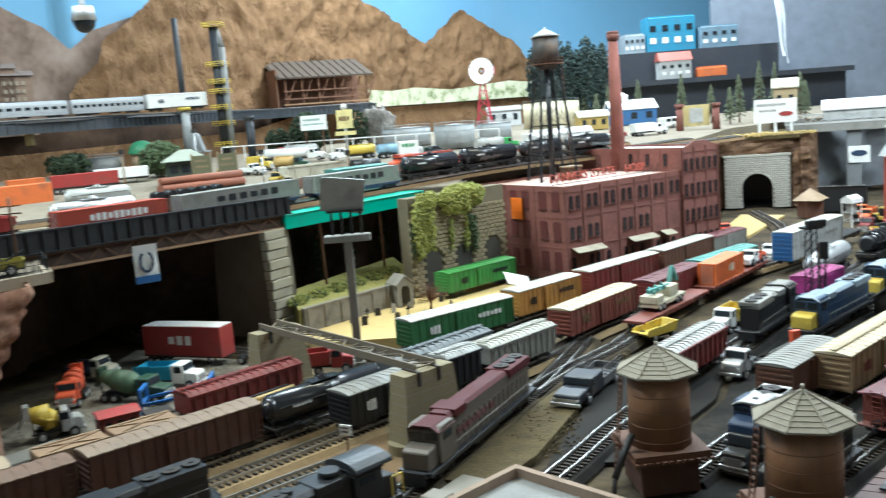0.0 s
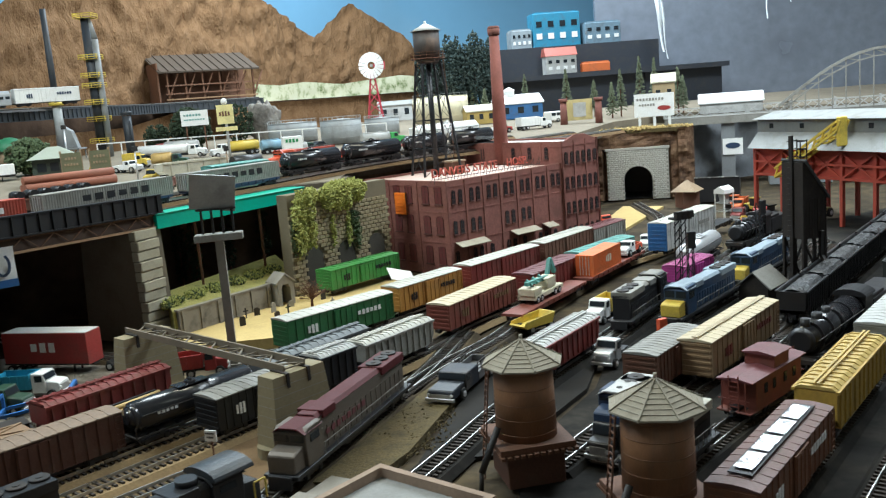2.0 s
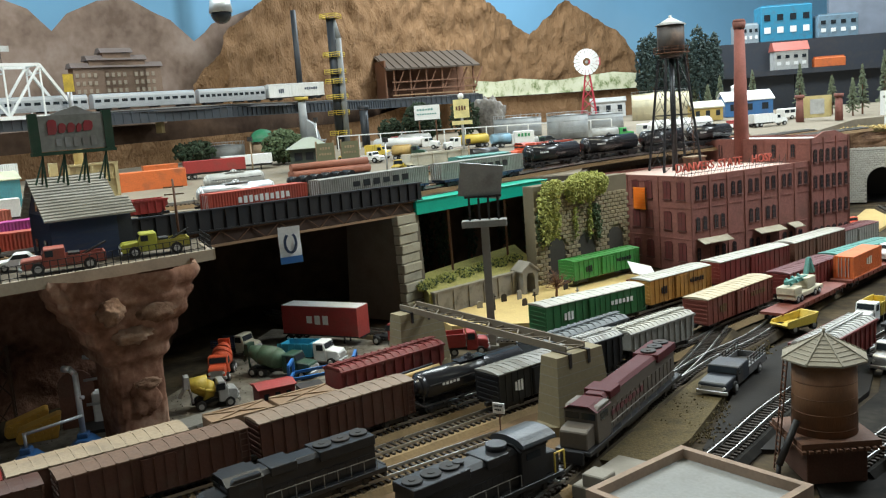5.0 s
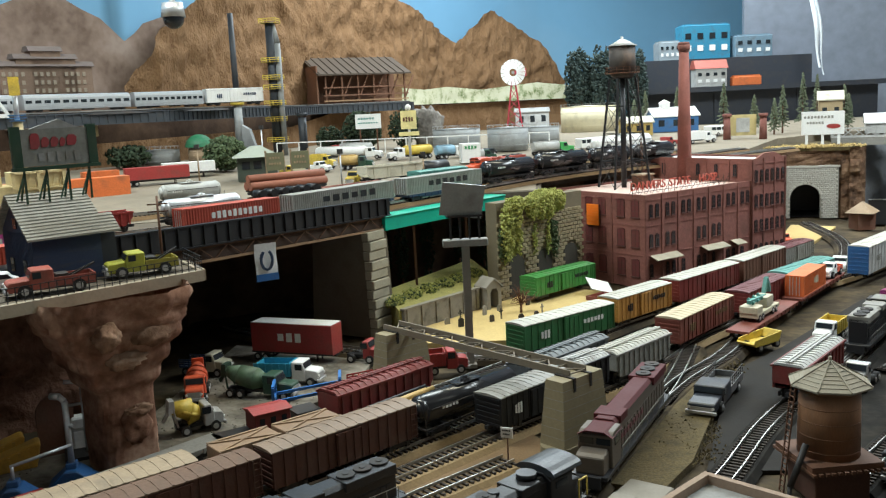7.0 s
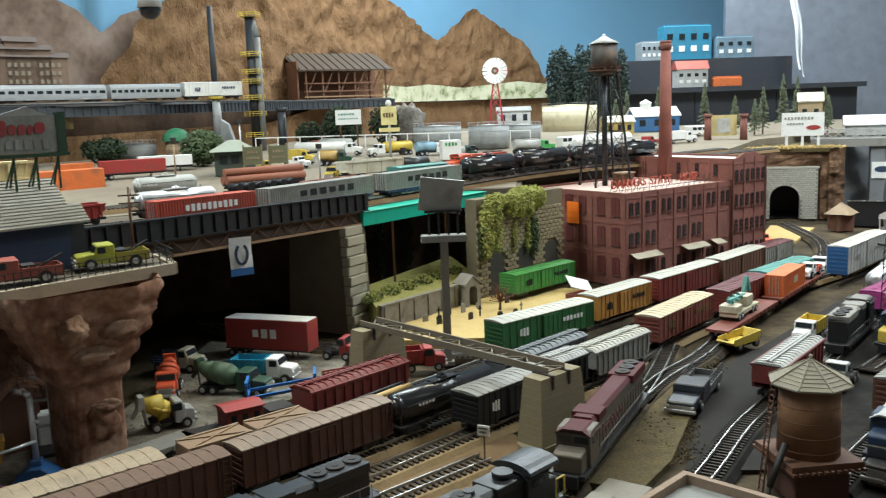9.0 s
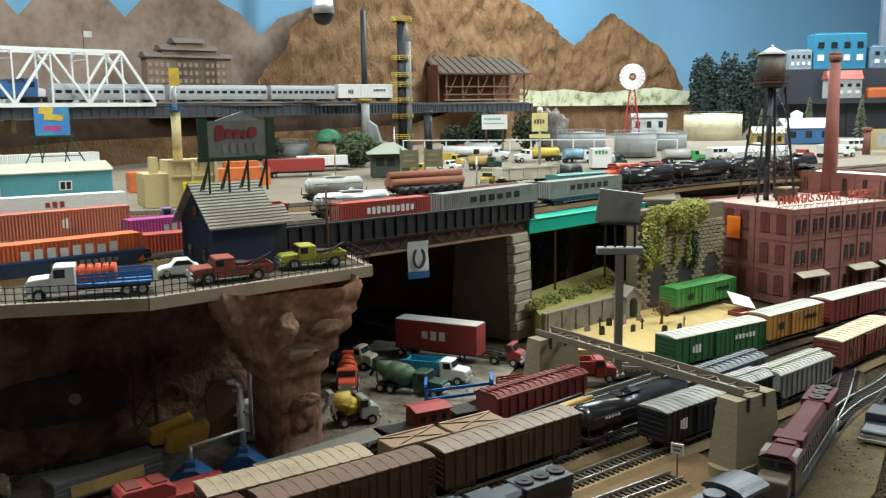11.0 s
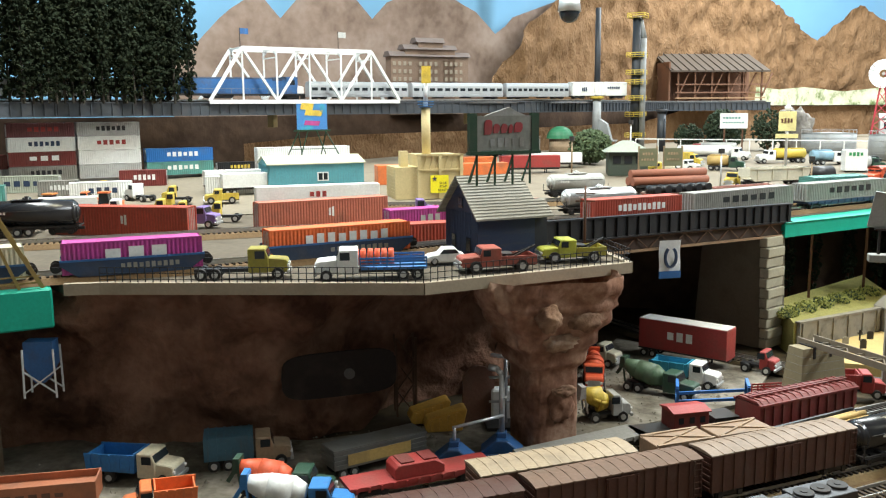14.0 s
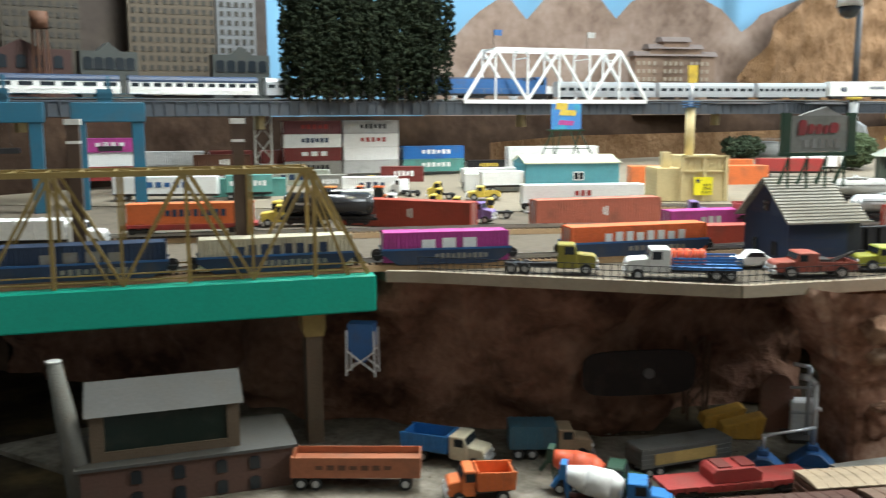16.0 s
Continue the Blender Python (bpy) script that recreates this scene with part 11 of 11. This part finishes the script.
sa = thing("steel_arch", "grey steel arch bridge behind the gantry building", "bridge", 1.58, 2.80, 0.22, -17)
bm = B()
pa = [(-0.30 + 0.6 * i / 16, 0.02 + 0.15 * math.sin(math.pi * i / 16)) for i in range(17)]
for (xa, za), (xb, zb) in zip(pa, pa[1:]):
    beam(bm, (xa, 0, za), (xb, 0, zb), 0.008)
    beam(bm, (xa, 0, za - 0.022), (xb, 0, zb - 0.022), 0.004)
    beam(bm, (xa, 0, za), (xb, 0, zb - 0.022), 0.003)
    beam(bm, (xa, 0, 0), (xa, 0, za), 0.003)
part("arch_rib", bm, C_grey, sa)

# ---- red steel gantry building with grey roof ----
cx0, cx1 = Vector((1.02, 2.31)), Vector((1.28, 1.66))
x, y, ln, rz = between(cx0, cx1)
cb2 = thing("gantry_building", "grey roofed loading building on red steel legs", "building", x, y, 0.0, rz)
M_redst = mat("red_steel", (0.42, 0.07, 0.045), 0.6)
bm = B()
bx(bm, -ln / 2, ln / 2, -0.0, 0.14, 0.165, 0.234)
part("upper_wall", bm, mat("slate_grey_siding", (0.17, 0.175, 0.17), 0.7, dirt=0.3), cb2)
bm = B()
prism_x(bm, [(-0.010, 0.234), (0.150, 0.234), (0.075, 0.249), (0.065, 0.249)], -ln / 2 - 0.01, ln / 2 + 0.01)
part("roof", bm, mat("zinc_roof", (0.26, 0.265, 0.26), 0.85, dirt=0.35), cb2)
for i in range(7):
    bm = B()
    xx = -ln / 2 + 0.04 + i * 0.095
    bx(bm, xx, xx + 0.012, -0.0012, 0, 0.213, 0.224)
    part("window", bm, M_glass, cb2)
bm = B()
prism_x(bm, [(-0.03, 0.168), (0.0, 0.202), (0.0, 0.204), (-0.033, 0.168)], -ln / 2, ln / 2)
part("canopy", bm, MATS["zinc_roof"], cb2)
bm = B()
bx(bm, -ln / 2, ln / 2, -0.004, 0.0, 0.105, 0.165)
part("red_panel", bm, M_redst, cb2)
for i in range(9):
    xx = -ln / 2 + ln * i / 8
    bm = B()
    for yy in (-0.008, 0.13):
        beam(bm, (xx, yy, 0), (xx, yy, 0.165), 0.008)
    beam(bm, (xx, -0.008, 0.10), (xx, 0.13, 0.10), 0.006)
    part("leg", bm, M_redst, cb2)
bm = B()
for i in range(8):
    x0, x1 = -ln / 2 + ln * i / 8, -ln / 2 + ln * (i + 1) / 8
    beam(bm, (x0, -0.010, 0.105), (x1, -0.010, 0.162), 0.004)
    beam(bm, (x0, -0.010, 0.162), (x1, -0.010, 0.105), 0.004)
for zz in (0.105, 0.135, 0.165):
    beam(bm, (-ln / 2, -0.010, zz), (ln / 2, -0.010, zz), 0.005)
part("bracing", bm, M_redst, cb2)
cv = thing("conveyor", "yellow inclined conveyor on the gantry building", "conveyor", *(Matrix.Translation((x, y, 0)) @ Matrix.Rotation(radians(rz), 4, "Z") @ Vector((-0.13, -0.03, 0.0))), rz)
bm = B()
for yy in (-0.012, 0.012):
    beam(bm, (-0.12, yy, 0.105), (0.06, yy, 0.21), 0.005)
    beam(bm, (-0.12, yy, 0.125), (0.06, yy, 0.23), 0.005)
for i in range(9):
    u = i / 8
    p = Vector((-0.12 + 0.18 * u, 0, 0.105 + 0.105 * u))
    for yy in (-0.012, 0.012):
        beam(bm, p + Vector((0, yy, 0)), p + Vector((0.01, yy, 0.022)), 0.0035)
    beam(bm, p + Vector((0, -0.012, 0)), p + Vector((0, 0.012, 0)), 0.004)
part("conveyor_frame", bm, C_yel, cv)
bm = B()
bx(bm, 0.058, 0.068, -0.012, 0.012, 0.178, 0.24)
part("drive_head", bm, C_yel, cv, bevel=0.002)

# ---- coal tower ----
kt = thing("coal_tower", "tall black timber coaling tower with a steep sloped head", "coal tower", 0.80, 1.51, 0.0015, 20)
kt.scale = (0.85, 0.85, 1)
M_tim = mat("black_timber", (0.025, 0.02, 0.018), 0.85, var=0.4, scale=60)
bm = B()
prism(bm, [(-0.026, 0.09), (0.026, 0.09), (0.026, 0.150), (-0.020, 0.205), (-0.026, 0.205)], -0.026, 0.026)
part("bin_house", bm, M_tim, kt)
for i in range(9):
    xx = -0.024 + 0.006 * i
    bm = B()
    bx(bm, xx - 0.0006, xx + 0.0006, -0.0268, -0.026, 0.091, 0.150)
    part("batten", bm, M_tim, kt)
bm = B()
prism(bm, [(-0.024, 0.2075), (0.030, 0.148), (0.030, 0.152), (-0.022, 0.2105)], -0.030, 0.030)
part("roof", bm, mat("tarred_roof_dark", (0.06, 0.06, 0.062), 0.7), kt)
for xx in (-0.024, 0.0, 0.024):
    for yy in (-0.024, 0.024):
        bm = B()
        beam(bm, (xx, yy, 0), (xx, yy, 0.09), 0.005)
        part("trestle_post", bm, M_tim, kt)
bm = B()
for s in (-1, 1):
    beam(bm, (-0.024, s * 0.024, 0.0), (0.024, s * 0.024, 0.09), 0.003)
    beam(bm, (0.024, s * 0.024, 0.0), (-0.024, s * 0.024, 0.09), 0.003)
part("bracing", bm, M_tim, kt)
bm = B()
bx(bm, -0.030, -0.026, -0.004, 0.004, 0.0, 0.245)
for zz in (0.212, 0.224, 0.236):
    for a, b in (((-0.026, -0.012), (-0.004, -0.012)), ((-0.004, -0.012), (-0.004, 0.012)), ((-0.026, 0.012), (-0.004, 0.012))):
        beam(bm, (*a, zz), (*b, zz), 0.0014)
for a in ((-0.004, -0.012), (-0.004, 0.012), (-0.018, -0.012)):
    beam(bm, (*a, 0.19), (*a, 0.238), 0.0016)
part("hoist_head", bm, M_tim, kt)
bm = B()
beam(bm, (0.012, -0.028, 0.10), (0.012, -0.028, 0.062), 0.007)
beam(bm, (0.012, -0.028, 0.062), (0.012, -0.045, 0.045), 0.006)
part("chute", bm, M_iron, kt)
bm = B()
for i in range(26):
    beam(bm, (-0.034, -0.004, 0.006 + i * 0.008), (-0.034, 0.004, 0.006 + i * 0.008), 0.0008)
part("ladder", bm, M_iron, kt)
sh = thing("sand_house", "small dark shed with a grey pitched roof by the coaling tower", "shed", 0.72, 1.475, 0.0015, 48)
bm = B()
prism_x(bm, [(-0.022, 0), (0.022, 0), (0.022, 0.03), (0, 0.05), (-0.022, 0.03)], -0.03, 0.03)
part("wall", bm, M_tim, sh)
for s in (-1, 1):
    bm = B()
    prism_x(bm, [(s * 0.027, 0.028), (0, 0.052), (0, 0.054), (s * 0.028, 0.030)], -0.034, 0.034)
    part("roof", bm, C_grey, sh)
for i, (x, y) in enumerate(((0.605, 1.44), (0.80, 1.70))):
    mst = thing("signal_mast", "black lattice signal mast beside the track", "signal", x, y, 0.0015, 30 * i, "signal masts")
    bm = B()
    h = 0.12
    for a in ((-0.004, -0.004), (0.004, -0.004), (0.004, 0.004), (-0.004, 0.004)):
        beam(bm, (*a, 0), (*a, h), 0.0012)
    for j in range(12):
        s = 1 if j % 2 else -1
        beam(bm, (-0.004 * s, -0.004, h * j / 12), (0.004 * s, -0.004, h * (j + 1) / 12), 0.001)
        beam(bm, (-0.004, -0.004 * s, h * j / 12), (-0.004, 0.004 * s, h * (j + 1) / 12), 0.001)
    part("mast", bm, M_black, mst)
    bm = B()
    bx(bm, -0.006, 0.006, -0.009, -0.004, h - 0.02, h + 0.004)
    part("signal_head", bm, M_black, mst)
rsn = thing("red_signal", "short dark post with a red flag plate", "signal", 0.503, 1.21, 0.0015, 30)
bm = B()
bx(bm, -0.005, 0.005, -0.005, 0.005, 0, 0.042)
part("post", bm, M_iron, rsn)
bm = B()
bx(bm, -0.006, 0.006, -0.004, 0.002, 0.042, 0.06)
part("plate", bm, C_fire, rsn)

# ---- distant shelf with town blocks, dark wall and clear plastic sheet ----
# slate tint of the shelf and dulled town colours paint the bluish haze
ds = thing("rear_shelf", "black rear shelf carrying a small town, tinted slate for haze", "shelf", 1.05, 4.05, 0.0, 8)
bm = B()
bx(bm, -0.60, 0.45, -0.12, 0.35, 0.385, 0.405)
part("shelf_board", bm, mat("hazed_black_board", (0.035, 0.04, 0.052), 0.7), ds)
for i in range(3):
    bm = B()
    bx(bm, -0.60 + 0.35 * i, -0.252 + 0.35 * i, -0.05, 0.0, 0.2, 0.385)
    part("front_panel", bm, mat("hazed_black_board", (0.035, 0.04, 0.052), 0.7), ds, bevel=0.001)
bm = B()
bx(bm, -0.52, 0.2, 0.03, 0.30, 0.405, 0.525)
part("upper_step", bm, mat("hazed_black_board", (0.035, 0.04, 0.052), 0.7), ds)
for lab, x, y, w, d, h, z, col in (("cyan block building on the rear shelf, dulled for haze", 0.80, 4.17, 0.105, 0.05, 0.145, 0.525, paint(0.02, 0.24, 0.40)), ("pale blue low block on the rear shelf", 1.0, 4.17, 0.08, 0.05, 0.09, 0.525, paint(0.16, 0.26, 0.34)),
                                    ("white house with a red roof on the shelf", 0.79, 3.98, 0.065, 0.035, 0.075, 0.405, C_ltgrey),
                                    ("grey and blue annex beside the cyan block", 0.645, 4.16, 0.045, 0.05, 0.08, 0.525, paint(0.3, 0.36, 0.4)), ("orange freight car on the rear shelf", 0.94, 3.98, 0.06, 0.018, 0.036, 0.405, C_orange)):
    bl2 = thing("town_block", lab, "building", x, y, z, 8, "town on the rear shelf")
    bm = B()
    bx(bm, -w, w, -d, d, 0, h)
    part("wall", bm, col, bl2, bevel=0.002)
    bm = B()
    if "red roof" in lab:
        prism_x(bm, [(-d - 0.004, h), (d + 0.004, h), (d * 0.4, h + 0.035), (-d * 0.4, h + 0.035)], -w - 0.004, w + 0.004)
    else:
        bx(bm, -w * 0.9, w * 0.9, -d * 0.9, d * 0.9, h, h + 0.006)
    part("roof", bm, paint(0.45, 0.10, 0.07) if "red roof" in lab else col, bl2)
    if "freight" not in lab:
        for k in range(4):
            for j in range(2):
                bm = B()
                xx = -w + 2 * w * (k + 0.5) / 4
                bx(bm, xx - w * 0.12, xx + w * 0.12, -d - 0.0015, -d, h * (0.25 + 0.35 * j), h * (0.42 + 0.35 * j))
                part("window", bm, M_glass if j else M_white, bl2)
for i in range(9):
    x = 0.22 + 0.034 * i
    tr = thing("broadleaf_tree", "dark green tree at the sky backdrop", "tree", x, 3.80 + 0.02 * (i % 3), on(x, 3.8), i * 30, "trees at the backdrop")
    bm = B()
    cy(bm, (0, 0, 0), (0, 0, 0.2), 0.004, 0.002, seg=6)
    part("trunk", bm, M_wood, tr)
    foliage("crown", tr, (0, 0, 0.18 + 0.02 * math.sin(i * 2.3)), (0.036, 0.03, 0.15), mat("blue_green_leaves", (0.035, 0.055, 0.05), 0.9, var=0.4), 800, 0.007, 400 + i)
# panel colour lightened and mottled to paint the film's bluish haze and reflections
bm = B()
slab(bm, [(1.02, 4.36), (3.1, 4.30), (3.1, 4.34), (1.02, 4.40)], 0.2, 1.75)
structure("wall_dark", bm, mat("hazed_blue_panel", (0.19, 0.212, 0.255), 0.22, var=0.25, scale=2.5, bump=0.02, dirt=0.6, dirt_col=(0.11, 0.12, 0.15), spec=0.6), "dark end panel behind the rear town, coloured lighter blue grey for haze and reflections", "wall")
# only the sheet's bright creases are drawn: glints painted as opaque pale strips
M_film_glint = mat("film_glint", (0.75, 0.8, 0.85), 0.2, dirt=0.0)
pf = thing("plastic_sheet", "glints on the creases of a hanging clear plastic sheet, drawn as pale strips", "plastic sheet", 1.16, 3.9, 0.40, 0)
for x0, x1, z0, z1, w in ((0.0, 0.06, 0.42, 0.06, 0.012), (0.47, 0.49, 0.5, 0.16, 0.006), (0.57, 0.585, 0.5, 0.22, 0.006), (0.02, 0.075, 0.40, 0.03, 0.006)):
    bm = B()
    n = 14
    last = None
    for i in range(n + 1):
        u = i / n
        c = Vector((x0 + (x1 - x0) * u + 0.006 * math.sin(u * 5), 0.01 * math.sin(u * 9), z0 + (z1 - z0) * u))
        ww2 = w * (0.4 + 0.6 * math.sin(math.pi * min(1, u + 0.15)))
        r = [bm.verts.new(c + Vector((-ww2, 0, 0))), bm.verts.new(c + Vector((0, -0.006, 0))), bm.verts.new(c + Vector((ww2, 0, 0)))]
        if last:
            bm.faces.new((last[0], last[1], r[1], r[0]))
            bm.faces.new((last[1], last[2], r[2], r[1]))
        last = r
    part("crease", bm, M_film_glint, pf)

# ---- dome camera hanging from the ceiling ----
dc = thing("dome_camera", "dark glass dome camera with a silver base on a ceiling stem", "dome camera", -0.657, 1.879, 0.575, 0)
bm = B()
bmesh.ops.create_uvsphere(bm, u_segments=28, v_segments=14, radius=0.021)
part("dome", bm, M_glass, dc)
bm = B()
cy(bm, (0, 0, 0.002), (0, 0, 0.03), 0.024, 0.02, seg=28)
part("housing", bm, M_silver, dc)
bm = B()
cy(bm, (0, 0, 0.03), (0, 0, 1.225), 0.006, seg=12)
part("stem", bm, M_silver, dc)

# ---- more stock and sheds between the tunnel and the gantry building ----
dsd = thing("ribbed_shed", "low dark shed with a slatted grey roof by the bridge piers", "shed", 1.03, 2.66, 0.0, -20)
dsd.scale = (0.6, 0.8, 0.8)
bm = B()
prism_x(bm, [(-0.06, 0), (0.06, 0), (0.06, 0.06), (-0.06, 0.085)], -0.10, 0.10)
part("wall", bm, M_black, dsd)
for i in range(10):
    bm = B()
    prism_x(bm, [(-0.066, 0.086), (0.066, 0.059), (0.066, 0.062), (-0.066, 0.089)], -0.10 + i * 0.02, -0.086 + i * 0.02)
    part("roof_slat", bm, C_grey if i % 3 else C_ltgrey, dsd)
gz = thing("loading_stand", "white roofed loading stand on four thin posts", "loading stand", 0.925, 2.28, 0.0015, 40)
gz.scale = (0.62, 0.62, 0.8)
bm = B()
prism_x(bm, [(-0.024, 0.082), (0.024, 0.082), (0.022, 0.094), (0.0, 0.104), (-0.022, 0.094)], -0.034, 0.034)
part("roof", bm, M_white, gz)
for xx in (-0.03, 0.03):
    for yy in (-0.02, 0.02):
        bm = B()
        beam(bm, (xx, yy, 0), (xx, yy, 0.082), 0.0035)
        part("post", bm, M_white, gz)
bm = B()
for zz in (0.03, 0.055):
    for yy in (-0.02, 0.02):
        beam(bm, (-0.03, yy, zz), (0.03, yy, zz), 0.0025)
    for xx in (-0.03, 0.03):
        beam(bm, (xx, -0.02, zz), (xx, 0.02, zz), 0.0025)
part("brace", bm, C_ltgrey, gz)
bm = B()
prism(bm, [(-0.018, 0.08), (0.018, 0.08), (0.006, 0.05), (-0.006, 0.05)], -0.014, 0.014)
part("hopper", bm, C_ltgrey, gz)
steam_loco((0.80, 1.842), (0.965, 2.04), "weathered green black steam locomotive beyond the coaling tower")
truck((0.985, 2.30), (0.93, 2.22), 0.0015, "tractor", C_dkred, C_dkred, "dark red tractor unit by the gantry building")
truck((1.03, 2.46), (0.98, 2.36), 0.0015, "dump", C_orange, C_orange, "orange dump truck under the road bridge")
truck((0.70, 2.05), (0.66, 1.97), 0.0015, "pickup", M_white, M_silver, "white pickup with a chrome bed")
flat_car((0.77, 2.0), (0.89, 2.16), M_black, "empty black flat car near the gantry building")
lms = thing("lattice_tower", "tall black lattice lamp mast between the locomotives", "lamp mast", 0.605, 1.49, 0.0015, 20)
bm = B()
for a in ((-0.007, -0.007), (0.007, -0.007), (0.007, 0.007), (-0.007, 0.007)):
    beam(bm, (*a, 0), (a[0] * 0.75, a[1] * 0.75, 0.135), 0.0014)
for j in range(11):
    z0, z1 = j * 0.0122, (j + 1) * 0.0122
    for s in (-1, 1):
        beam(bm, (-0.0065, s * 0.0065, z0), (0.0065, s * 0.0065, z1), 0.001)
        beam(bm, (s * 0.0065, 0.0065, z0), (s * 0.0065, -0.0065, z1), 0.001)
part("mast", bm, M_black, lms)
bm = B()
bx(bm, -0.014, 0.014, -0.010, 0.010, 0.135, 0.138)
for xx in (-0.011, 0.0, 0.011):
    bx(bm, xx - 0.004, xx + 0.004, -0.014, -0.006, 0.138, 0.148)
part("lamp_head", bm, M_iron, lms)
wheel_loader(1.0, 2.43, -120, C_orange, "orange wheel loader parked under the road bridge", 0.0015, "machines by the gantry building")
wheel_loader(1.03, 2.36, -60, C_yel, "yellow wheel loader parked by the gantry building", 0.0015, "machines by the gantry building")
wheel_loader(1.12, 2.2, -140, C_gold, "amber wheel loader under the gantry building", 0.0015, "machines by the gantry building")
